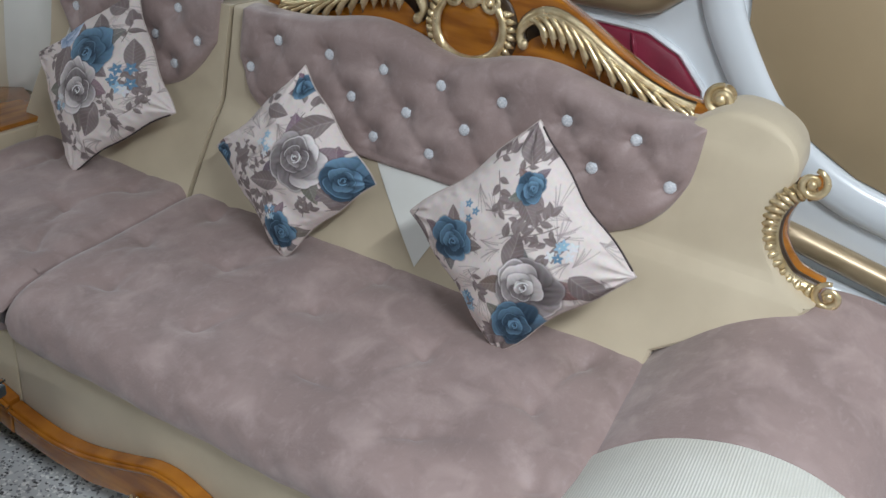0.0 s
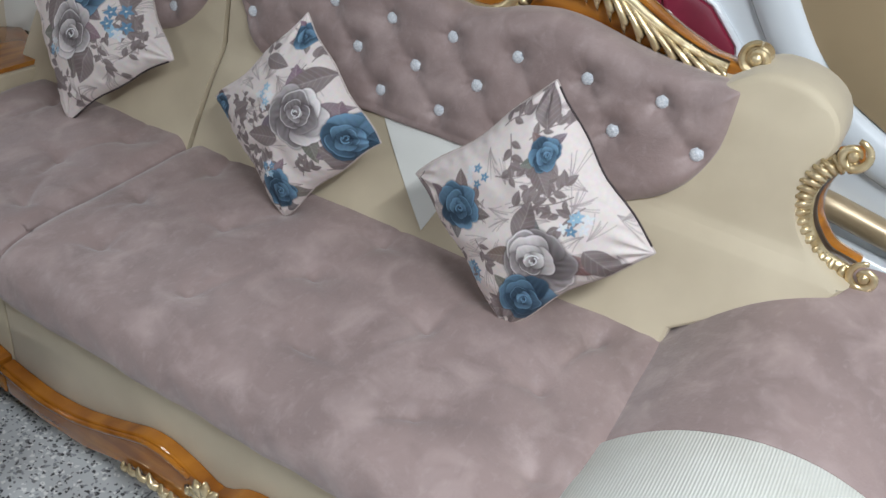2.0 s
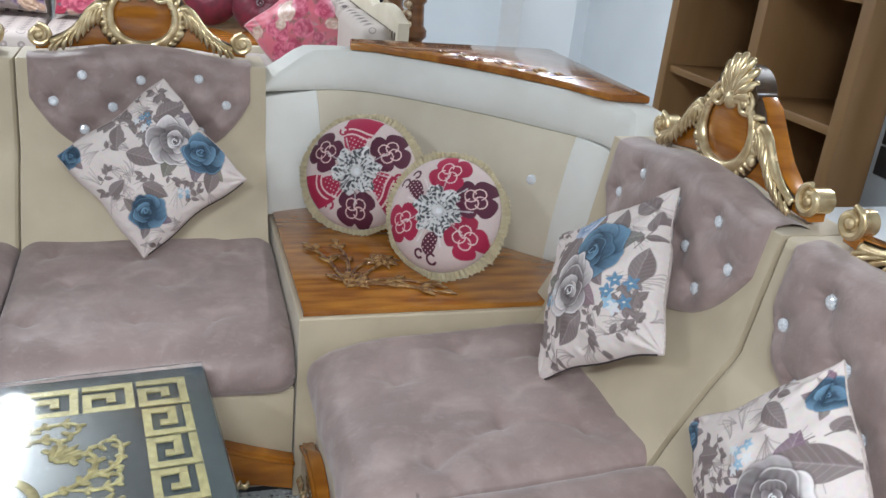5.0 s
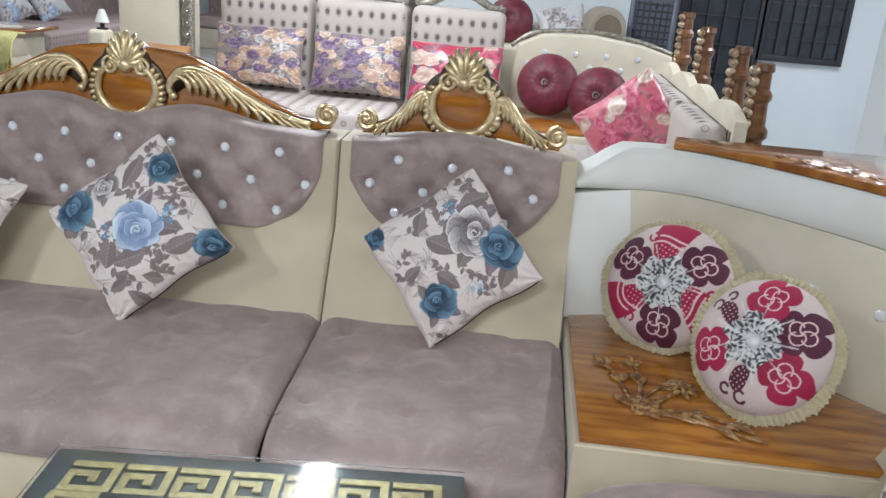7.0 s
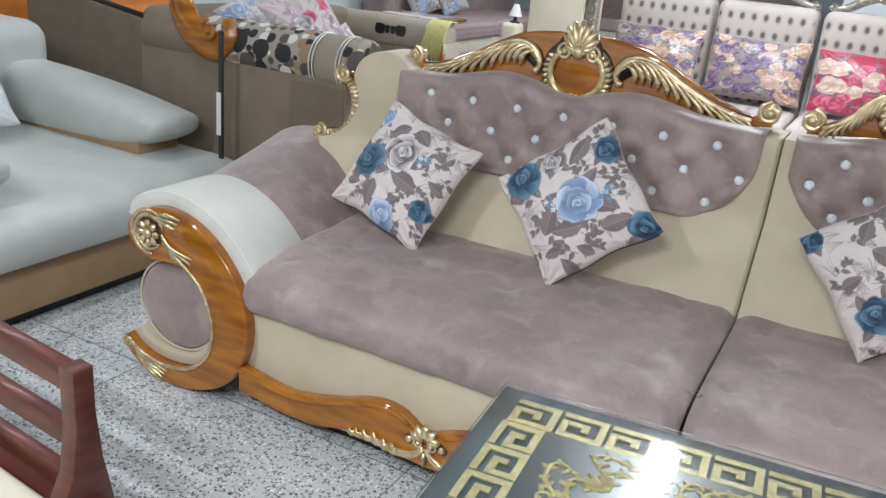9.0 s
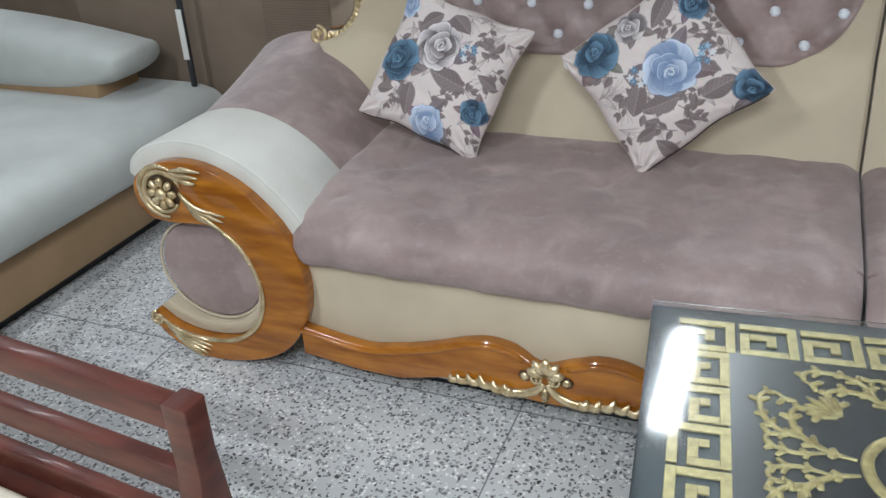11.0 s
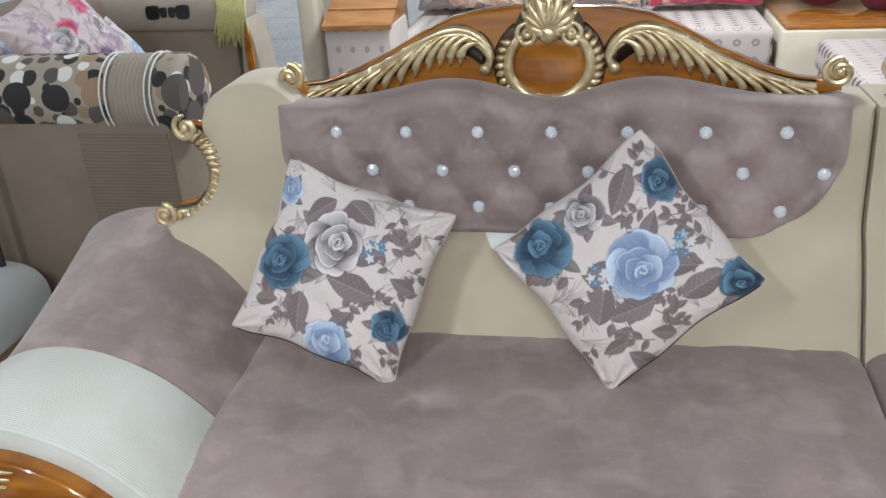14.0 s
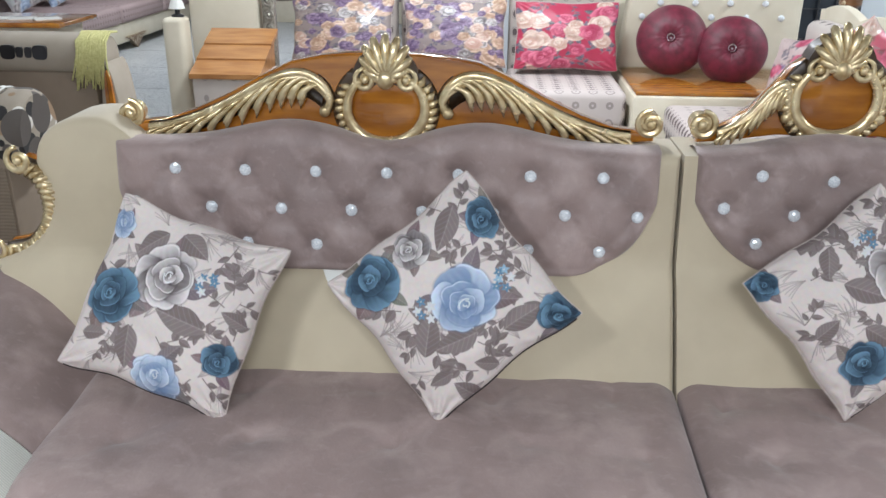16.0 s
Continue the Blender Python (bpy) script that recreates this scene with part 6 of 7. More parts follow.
def ogee_sofa():
    """A corner sofa in ogee cloth, with three satin cushions and turned posts."""
    e = thing("patterned_sofa", Matrix.Translation((-1.4, 4.6, FLOOR)), "cream sofa in dark ogee pattern with carved silver crest", "sofa")
    part("base", box(-2.78, -0.38, 4.35, 5.6, FLOOR, 0.36, 0.02), OGEE, e, "ogee cloth base", "auto")
    for i in range(3):
        x = -2.77 + 0.795 * i
        part("seat_cushion", box(x, x + 0.78, 4.30, 5.25, 0.36, 0.60, 0.05, 4), DOTS, e, "dotted cloth seat cushion", "auto")
        part("back_cushion", box(x + 0.01, x + 0.77, 5.14, 5.42, 0.50, 1.36, 0.07, 4), OGEE, e, "ogee cloth back", "auto")
        g = bmesh.new()
        c = x + 0.39
        line = smooth_line([(c + u, 5.26, z + 0.17) for u, z in ((-0.37, 1.20), (-0.24, 1.22), (-0.12, 1.29), (0, 1.33), (0.12, 1.29), (0.24, 1.22), (0.37, 1.20))], 5)
        sweep(line, [0.02, 0.035, 0.045, 0.035, 0.02], 8, 0.7, g)
        for k in range(7):
            a = radians(30 + 20 * k)
            sweep([(c, 5.23, 1.45), (c + 0.10 * math.cos(a), 5.22, 1.45 + 0.10 * math.sin(a))], [0.010, 0.016], 6, 0.7, g)
        for s in (-1, 1):
            volute((c + s * 0.34, 1.38), 0.03, 5.24, s, g)
        part("crest", g, SILVER, e, "carved silvered crest")
    part("arm_block", box(-3.12, -2.70, 3.85, 4.34, FLOOR, 0.73, 0.02), OGEE, e, "ogee cloth arm block", "auto")
    for k in range(3):
        b = prism([(-0.02, 0), (0.27, 0.0), (0.27, 0.028), (-0.02, 0.028)], 0, 0.45, 0.006, 2)
        b.transform(Matrix.Translation((-3.125, 3.84 + 0.165 * k, 0.732 + 0.070 * k)) @ Matrix(((0, 0.97, 0, 0), (0.66, 0, 0, 0), (0.24, 0, 1, 0), (0, 0, 0, 1))))
        part("arm_board", b, WOOD_LIGHT, e, "stepped light teak arm board", "auto")
    part("arm_wedge", prism([(3.87, 0.71), (4.33, 0.71), (4.33, 0.91), (3.87, 0.73)], -3.105, -2.715, 0, 1, None, "y", Matrix(((0, 1, 0, 0), (1, 0, 0, 0), (0, 0, 1, 0), (0, 0, 0, 1)))), WOOD_LIGHT, e, "", False)
    e2 = thing("tall_block", Matrix.Translation((-2.85, 4.6, FLOOR)), "tall cream padded end block behind the patterned sofa", "sofa end")
    part("block", box(-3.34, -2.86, 4.55, 5.0, FLOOR, 1.62, 0.03, 3), CREAM, e2, "", "auto")
    g = bmesh.new()
    for k in range(9):
        volute((-2.79, 0.86 + 0.085 * k), 0.034, 4.53, 1 if k % 2 else -1, g)
    part("carved_edge", box(-2.84, -2.755, 4.55, 4.62, FLOOR, 1.62, 0.01, 2, g), SILVER, e2, "carved silvered edge post", "auto")
    e2 = thing("padded_post", Matrix.Translation((-3.34, 4.2, FLOOR)), "cream padded post with a dark cap", "sofa end")
    part("post", box(-3.375, -3.235, 4.12, 4.28, FLOOR, 1.05, 0.035, 4), CREAM, e2, "", "auto")
    part("cap", lathe([(0.04, 0), (0.04, 0.012), (0.016, 0.02), (0.016, 0.07)], 14, None, (-3.29, 4.2, 1.048)), IRON, e2, "dark cap and stem", "auto")
    part("shade", lathe([(0.052, 0), (0.050, 0.006), (0.020, 0.09), (0.016, 0.09)], 20, None, (-3.29, 4.2, 1.10)), WHITE_CLOTH, e2, "small white cone shade", "auto")
    # corner with teak top, buttoned head and maroon cushions
    e = thing("corner_unit", Matrix.Translation((0.1, 4.7, FLOOR)), "cream corner unit with teak top beside the patterned sofa", "corner table")
    part("cabinet", box(-0.37, 0.80, 4.25, 5.6, FLOOR, 0.585, 0.02), CREAM, e, "cream cabinet", "auto")
    part("tabletop", box(-0.35, 0.78, 4.28, 5.20, 0.585, 0.61, 0.008), WOOD_H, e, "polished teak top", "auto")
    hb = part("buttoned_head", prism([(-0.35, 0.60), (0.95, 0.60), (0.95, 1.12), (0.70, 1.19), (0.30, 1.24), (-0.10, 1.22), (-0.30, 1.12)], 5.22, 5.40, 0.03, 3), CREAM, e, "cream buttoned headrest", "auto")
    for k in range(9):
        again("button", BUTTON, hb, (-0.2 + 0.125 * k, 5.215, 0.98 + 0.10 * (k % 2)), Matrix.Diagonal((1.3, 1, 1.3, 1)))
    part("head_trim", sweep(smooth_line([(-0.35, 5.30, 1.10), (-0.15, 5.30, 1.225), (0.3, 5.30, 1.26), (0.7, 5.30, 1.21), (0.95, 5.30, 1.14)], 6), 0.018, 7), SILVER, e, "carved silvered trim")
    for c, r in (((-0.03, 4.92, 0.855), 0.245), ((0.36, 4.78, 0.81), 0.235)):
        m = lean(c, (1, -0.15, 0), (-0.25, -0.93, 0.30))
        t = thing("maroon_cushion", m, "plump round maroon velvet cushion with a crystal button", "cushion", "maroon round cushions")
        b = bmesh.new()
        bmesh.ops.create_uvsphere(b, u_segments=40, v_segments=22, radius=r)
        for v in b.verts:
            q = math.hypot(v.co.x, v.co.y)
            v.co.z = v.co.z * 0.55 - (0.05 if v.co.z > 0 else -0.05) * math.exp(-(q / 0.05) ** 2)
            v.co.z += 0.006 * math.sin(math.atan2(v.co.y, v.co.x) * 16) * math.exp(-(q / 0.14) ** 2)
        part("cover", b, MAROON, t, "", True, True)
        o = new("button", BUTTON)
        o.parent = t
        o.matrix_basis = pose(0, 0, r * 0.55 - 0.030, 90, 0, 0) @ Matrix.Diagonal((1.5, 1.5, 1.5, 1))
    # the leg that comes forward, with turned gilt posts on its back
    e = thing("patterned_sofa", Matrix.Translation((0.5, 3.0, FLOOR)), "cream ogee sofa leg with gilt turned posts along its back", "sofa")
    part("base", box(-0.15, 0.62, 1.75, 4.24, FLOOR, 0.36, 0.02), OGEE, e, "ogee cloth base", "auto")
    part("seat_cushion", box(-0.18, 0.60, 1.78, 4.22, 0.36, 0.55, 0.05, 4), DOTS, e, "dotted cloth seat cushion", "auto")
    for k in range(3):
        y = 1.90 + 0.70 * k
        part("back_cushion", box(0.54, 0.70, y, y + 0.68, 0.45, 1.12, 0.06, 4), OGEE, e, "ogee cloth back", "auto")
    for y, top in ((2.00, 1.394), (2.44, 1.429), (3.34, 1.464), (4.07, 1.514)):
        x, z0 = 0.82, top - 0.34
        post = part("turned_post", lathe([(0.045, FLOOR), (0.045, z0), (0.062, z0 + 0.02), (0.062, z0 + 0.05), (0.046, z0 + 0.07), (0.040, z0 + 0.17), (0.052, z0 + 0.19), (0.052, z0 + 0.21), (0.036, z0 + 0.23), (0.034, z0 + 0.30), (0.044, z0 + 0.31), (0.040, z0 + 0.34)], 16, None, (x, y, 0)), WOOD_DARK, e, "dark teak turned post", "auto")
        for k in range(7):
            for s_ in (-1, 1):
                part("carved_leaf", ball((x - 0.042 + 0.004 * (k % 2), y + s_ * 0.022, z0 + 0.03 + 0.046 * k), 0.021, None, 1.0, 8), GILT_DARK, post, "gilt carved leaf")
    b = bmesh.new()
    ys = np.linspace(1.86, 4.20, 118)
    tops = 1.15 + 0.05 * np.abs(np.sin((ys - 1.86) * 5.4))
    outline = [(1.86, 0.5)] + [(y, z) for y, z in zip(ys, tops)] + [(4.20, 0.5)]
    prism(outline, -0.76, -0.70, 0.01, 2, b)
    b.transform(Matrix.Rotation(radians(90), 4, "Z"))
    part("wavy_back", b, CREAM, e, "cream padded back with a wavy top", "auto")
    for k in range(46):
        y = 1.90 + 0.049 * k
        z = 1.13
        part("flute", box(0.694, 0.701, y - 0.008, y + 0.008, z - 0.16, z - 0.03, 0.002, 1), SLOT, e, "dark fabric flute", False)
    part("back_rail", box(0.765, 0.80, 1.90, 4.20, 0.86, 0.95, 0.01), WOOD, e, "teak back rail", "auto")
    cols = (((-2.37, 4.98, 0.875), "ppocgo", 71, (0.28, 0.225, 0.215)), ((-1.56, 4.98, 0.875), "ppocgp", 72, (0.28, 0.225, 0.215)), ((-0.765, 4.96, 0.865), "kkcc", 73, (0.46, 0.035, 0.085)))
    for c, kinds, seed, base in cols:
        square_cushion("satin_cushion", lean(c, (1, 0, 0), (0, -0.95, 0.30)), 0.75, bg_flowers(seed, kinds, *((90, (0.08, 0.19)) if "p" in kinds else (26, (0.14, 0.26)))), seed, "satin cushion printed with %s flowers" % ("purple and peach" if "p" in kinds else "pink and cream"), 110, SATIN, 0.49, "satin cushions on the patterned sofa", sprigs=6, twigs=8, base=base, leaf=(0.10, 0.08, 0.12))
    square_cushion("satin_cushion", lean((0.38, 2.72, 0.94), (0.62, -0.30, 0.72), (-0.45, -0.82, 0.35)), 0.50, bg_flowers(75, "ckk", 24, (0.14, 0.26)), 75, "pink satin cushion printed with cream roses", 90, SATIN, 0.50, "satin cushions on the patterned sofa", sprigs=4, twigs=6, base=(0.62, 0.14, 0.19), leaf=(0.30, 0.08, 0.08))
    square_cushion("satin_cushion", lean((0.48, 3.75, 0.82), (0.3, -0.9, 0.2), (-0.85, -0.35, 0.35)), 0.46, bg_flowers(76, "pkk", 20, (0.14, 0.26)), 76, "satin cushion printed with purple and pink roses", 70, SATIN, 0.46, "satin cushions on the patterned sofa", sprigs=4, twigs=6, base=(0.55, 0.42, 0.40), leaf=(0.12, 0.09, 0.12))


SILVER = material("silvered_carving", (0.45, 0.42, 0.36), (0.22, 0.20, 0.17), 40.0, 0.35, metal=0.6)
WOOD_DARK = material("dark_teak", (0.20, 0.085, 0.030), (0.12, 0.045, 0.015), 6.0, 0.3, coat=0.4, stretch=(1, 1, 5))
SLOT = material("dark_flute_cloth", (0.16, 0.13, 0.12), None, 20.0, 0.8)
GILT_DARK = material("antique_gilt", (0.55, 0.46, 0.32), (0.20, 0.10, 0.05), 30.0, 0.3, metal=0.45, lo=0.4, hi=0.6)
WOOD_LIGHT = material("light_teak", (0.42, 0.20, 0.07), (0.30, 0.125, 0.04), 5.0, 0.3, bump=0.03, bump_scale=60, coat=0.4, stretch=(1, 6, 1))


def brown_sofa():
    """A brown ribbed sofa seen from its end, with pebble-cloth roll arms."""
    e = thing("brown_sofa", Matrix.Translation((-3.4, 2.2, FLOOR)), "brown ribbed sofa with black and cream pebble roll arms", "sofa")
    y = 1.42
    part("arm_panel", box(-4.25, -2.86, y - 0.10, y + 0.16, FLOOR, 0.95, 0.02, 2), BROWN_PLAIN, e, "plain brown arm panel", "auto")
    part("ribbed_panel", box(-3.20, -2.87, y - 0.104, y - 0.099, FLOOR + 0.05, 0.90, 0.002, 1), BROWN, e, "brown ribbed arm panel", "auto")
    for x0, x1, m in ((-4.25, -3.85, BROWN_PLAIN), (-3.85, -3.066, PEBBLE), (-3.066, -2.905, TAUPE_RIB), (-2.905, -2.80, PEBBLE)):
        part("arm_roll", roll(x0, x1, y + 0.02, 1.0, 0.138 if m is not PEBBLE else 0.140), m, e, "pebble cloth roll" if m is PEBBLE else "brown cloth roll", "auto")
    for x in (-3.076, -3.056, -2.915, -2.895):
        part("roll_piping", sweep([(x, y + 0.02 + 0.141 * math.cos(a), 1.0 + 0.141 * math.sin(a)) for a in (2 * math.pi * i / 28 for i in range(28))], 0.0035, 5, 1, None, True, (1, 0, 0)), WHITE_CLOTH, e, "white piping")
    y = 3.02
    part("arm_panel", box(-4.25, -3.28, y - 0.10, y + 0.16, FLOOR, 0.92, 0.02, 2), BROWN_PLAIN, e, "plain brown arm panel", "auto")
    part("arm_roll", roll(-4.25, -3.24, y + 0.02, 0.985, 0.118), TAUPE, e, "taupe cloth roll", "auto")
    for cx, w in ((-3.715, 0.038), (-3.655, 0.018), (-3.61, 0.018), (-3.55, 0.038)):
        part("roll_motif", prism([(cx + w * math.copysign(abs(math.cos(a)) ** 0.6, math.cos(a)), 1.015 + 0.036 * (w / 0.038) ** 0.4 * math.copysign(abs(math.sin(a)) ** 0.6, math.sin(a))) for a in (2 * math.pi * i / 20 for i in range(20))], y - 0.100, y - 0.080, 0, 1), BLACK, e, "black woven square", False)
    part("seat_cushion", box(-4.0, -2.85, 1.60, 2.92, 0.28, 0.52, 0.05, 4), PEBBLE, e, "pebble cloth seat", "auto")
    part("back", box(-4.45, -4.0, 1.50, 3.0, FLOOR, 1.12, 0.06, 4), BROWN_PLAIN, e, "brown back", "auto")
    part("base", box(-4.2, -2.86, 1.55, 2.95, FLOOR, 0.28, 0.01), BROWN, e, "brown base", "auto")
    part("front_scroll", prism([(-3.215 + 0.022 * math.cos(a), 0.78 + 0.16 * math.sin(a)) for a in (2 * math.pi * i / 24 for i in range(24))], 2.90, 2.93, 0.008, 2), WOOD, e, "teak inlay of the arm front", "auto")
    part("arm_front", prism([(-3.225 + 0.060 * math.cos(a), 0.47 + (0.50 if math.sin(a) > 0 else 0.51) * math.sin(a)) for a in (2 * math.pi * i / 28 for i in range(28))], 2.925, 3.16, 0.02, 2), TAUPE, e, "taupe padded arm front", "auto")
    fr = thing("throw", Matrix.Translation((-3.4, 3.0, 1.1)), "yellow fringed throw hung over the brown sofa's arm", "throw")
    b = bmesh.new()
    rnd = random.Random(8)
    for k in range(46):
        x = -3.36 + 0.14 * k / 45
        pts = [(x + rnd.uniform(-0.01, 0.01), 3.04 - 0.126 * math.sin(a), 0.985 + 0.126 * math.cos(a)) for a in (-0.4, 0.2, 0.8, 1.4)] + [(x + rnd.uniform(-0.04, 0.02), 2.905, 0.90 - rnd.uniform(0, 0.07))]
        sweep(pts, [0.006, 0.007, 0.007, 0.006, 0.003], 5, 1.0, b, False, (1, 0, 0))
    part("fringe", b, YELLOW, fr, "yellow fringe")
    for c, kinds, seed, base in (((-3.56, 1.92, 1.08), "kpg", 82, (0.62, 0.52, 0.52)), ((-3.72, 2.50, 0.80), "pl", 81, (0.62, 0.58, 0.58)), ((-3.95, 1.85, 0.98), "l", 83, (0.60, 0.62, 0.64))):
        square_cushion("floral_cushion", lean(c, (0.1, 0.93, 0.3), (0.80, -0.25, 0.5)), 0.46, bg_flowers(seed, kinds, 8, (0.18, 0.32)), seed, "pale faded floral cushion on the brown sofa", 70, None, None, "printed scatter cushions", base=base, leaf=(0.35, 0.25, 0.33))


def carved_sofa():
    """A brown sofa with a carved teak frame, seen from behind, and its orange seat."""
    e = thing("carved_frame_sofa", Matrix.Translation((-4.6, 1.9, FLOOR)), "brown sofa back with carved teak end scroll", "sofa")
    b = prism([(-5.5, FLOOR), (-3.72, FLOOR), (-3.72, 0.93), (-5.5, 1.16)], 1.55, 1.70, 0.02, 2)
    part("back_panel", b, BROWN_PLAIN, e, "plain brown back panel", "auto")
    part("back_edge", sweep([(-5.5, 1.60, 1.17), (-3.75, 1.60, 0.945)], 0.016, 6), BLACK, e, "black edge")
    g = bmesh.new()
    sweep(smooth_line([(-3.85, 1.33, 1.50), (-3.93, 1.32, 1.32), (-3.90, 1.30, 1.15), (-3.80, 1.29, 1.05), (-3.68, 1.30, 1.00), (-3.60, 1.31, 1.06), (-3.62, 1.32, 1.14)], 6), [0.05, 0.07, 0.08, 0.09, 0.08, 0.06, 0.03], 10, 0.6, g)
    volute((-3.69, 1.08), 0.055, 1.26, 1, g)
    part("end_scroll", g, WOOD, e, "carved teak end scroll")
    g = bmesh.new()
    sweep(smooth_line([(-5.35, 1.62, 1.55), (-5.42, 1.6, 1.35), (-5.33, 1.58, 1.22), (-5.2, 1.58, 1.20)], 6), [0.07, 0.09, 0.10, 0.05], 10, 0.6, g)
    part("end_scroll", g, WOOD, e, "carved teak end scroll")
    t = thing("display_pole", Matrix.Translation((-3.52, 1.17, FLOOR)), "thin brown pole with a white paper tag", "pole")
    part("pole", lathe([(0.05, 0), (0.05, 0.012), (0.014, 0.02), (0.014, 1.15)], 12, None, (-3.52, 1.17, FLOOR)), IRON, t, "", "auto")
    part("tag", box(-3.535, -3.505, 1.150, 1.154, 0.58, 0.80, 0.001, 1), WHITE_CLOTH, t, "white paper tag", False)
    o = thing("orange_sofa", Matrix.Translation((-5.9, 2.2, FLOOR)), "orange cloth sofa seat beyond the brown back", "sofa")
    part("seat", box(-6.9, -5.35, 1.75, 2.9, 0.35, 1.0, 0.08, 4), ORANGE, o, "orange cloth seat", "auto")
    part("base", box(-6.85, -5.4, 1.8, 2.85, FLOOR, 0.35, 0.02), BROWN_PLAIN, o, "brown base", "auto")


def pale_sofa():
    """A pale grey sofa with rolled arms on a tan plinth."""
    e = thing("pale_sofa", Matrix.Translation((-3.9, 0.0, FLOOR)), "pale grey cloth sofa on a tan base with rolled arms", "sofa")
    part("base", box(-5.2, -3.46, -0.40, 1.20, FLOOR + 0.06, 0.235, 0.02), TAN, e, "tan cloth base", "auto")
    part("plinth", box(-5.15, -3.53, -0.34, 1.14, FLOOR, FLOOR + 0.06, 0.0), BLACK, e, "black recessed plinth", False)
    nose = smooth_line([(-3.46, 0.235, 0), (-3.41, 0.25, 0), (-3.385, 0.32, 0), (-3.395, 0.39, 0), (-3.45, 0.440, 0), (-3.56, 0.460, 0)], 5)
    b = prism([(-4.9, 0.235)] + [(q.x, q.y) for q in nose] + [(-4.9, 0.47)], -0.42, 1.22, 0.02, 3)
    part("seat_cushion", b, PALE, e, "pale seat cushion", "auto")
    for y0, y1, far in ((0.86, 1.20, -0.22), (-0.34, -0.02, -0.06)):
        yc = (y0 + y1) / 2
        b = bmesh.new()
        rings = []
        secs = smooth_line([(-4.9, 0.62, 0.18), (-4.5, 0.62, 0.172), (-4.1, 0.61, 0.155), (-3.8, 0.60, 0.130), (-3.62, 0.60, 0.098), (-3.52, 0.605, 0.072), (-3.47, 0.615, 0.045), (-3.455, 0.622, 0.012)], 4)
        for q in secs:
            hy = 0.175 * min(1.0, (q.z / 0.06) ** 0.35)
            ring = []
            for k in range(28):
                t = 2 * math.pi * k / 28
                cy, cz = math.cos(t), math.sin(t)
                ring.append(b.verts.new((q.x + far, yc + hy * math.copysign(abs(cy) ** 0.62, cy), q.y + q.z * math.copysign(abs(cz) ** 0.70, cz))))
            rings.append(ring)
        for r0, r1 in zip(rings, rings[1:]):
            for k in range(28):
                b.faces.new((r0[k], r0[(k + 1) % 28], r1[(k + 1) % 28], r1[k]))
        b.faces.new(rings[-1])
        b.faces.new(list(reversed(rings[0])))
        bmesh.ops.recalc_face_normals(b, faces=b.faces)
        part("arm", b, PALE, e, "pale rolled arm")
        part("arm_side", box(-5.1, -3.60 + far, y0 + 0.03, y1 - 0.03, 0.24, 0.55, 0.02), TAN, e, "tan arm side", "auto")
    part("back", box(-5.35, -4.80, -0.40, 1.2, 0.235, 1.0, 0.12, 5), PALE, e, "pale padded back", "auto")
    t = square_cushion("silver_cushion", lean((-4.55, 0.42, 0.72), (0.25, 0.9, 0.15), (0.82, -0.30, 0.48)), 0.46, [], 91, "silver grey cushion with woven squares on the pale sofa", 60, SILVER_PRINT, None, "", sprigs=0, twigs=0)


def settee():
    """A dark mahogany settee with slatted back and cream seat."""
    global XF
    XF = Matrix.Translation((-1.89, -1.02, 0)) @ Matrix.Rotation(radians(-5.5), 4, "Z") @ Matrix.Translation((1.89, 1.02, 0))
    e = thing("wooden_settee", XF @ Matrix.Translation((-2.5, -1.2, FLOOR)), "dark mahogany settee with slatted back and cream seat", "settee")
    x0, x1 = -3.25, -1.89
    yk = -1.02
    rails = ((0.635, 0.700), (0.490, 0.548), (0.360, 0.415))
    for z0, z1 in rails:
        part("slat", box(x0, x1 - 0.03, yk - 0.018, yk + 0.018, z0, z1, 0.006, 2), DARKWOOD, e, "dark mahogany slat", "auto")
    for x in (x0, x1 - 0.045):
        pts = [(0.06, 0.33), (-0.10, 0.33), (-0.045, 0.45), (-0.030, 0.56), (-0.030, 0.706), (0.022, 0.706), (0.022, 0.60), (0.034, 0.47)]
        b = prism([(yk + u, z) for u, z in pts], 0, 0.055, 0.006, 2)
        b.transform(Matrix.Translation((x, 0, 0)) @ Matrix(((0, 1, 0, 0), (1, 0, 0, 0), (0, 0, 1, 0), (0, 0, 0, 1))))
        bmesh.ops.reverse_faces(b, faces=b.faces)
        part("back_post", b, DARKWOOD, e, "shaped mahogany post", "auto")
    part("seat_frame", box(x0, x1 + 0.07, -1.62, yk + 0.06, 0.23, 0.335, 0.008), DARKWOOD, e, "mahogany seat frame", "auto")
    part("seat_cushion", box(x0 + 0.02, x1 + 0.04, -1.62, yk - 0.06, 0.30, 0.385, 0.035, 4), CREAM, e, "cream padded seat", "auto")
    for x in (x0 + 0.03, x1 + 0.02):
        for y in (-1.58, yk + 0.02):
            part("leg", box(x - 0.03, x + 0.03, y - 0.03, y + 0.03, FLOOR, 0.23, 0.006), DARKWOOD, e, "square mahogany leg", "auto")
    XF = Matrix.Identity(4)


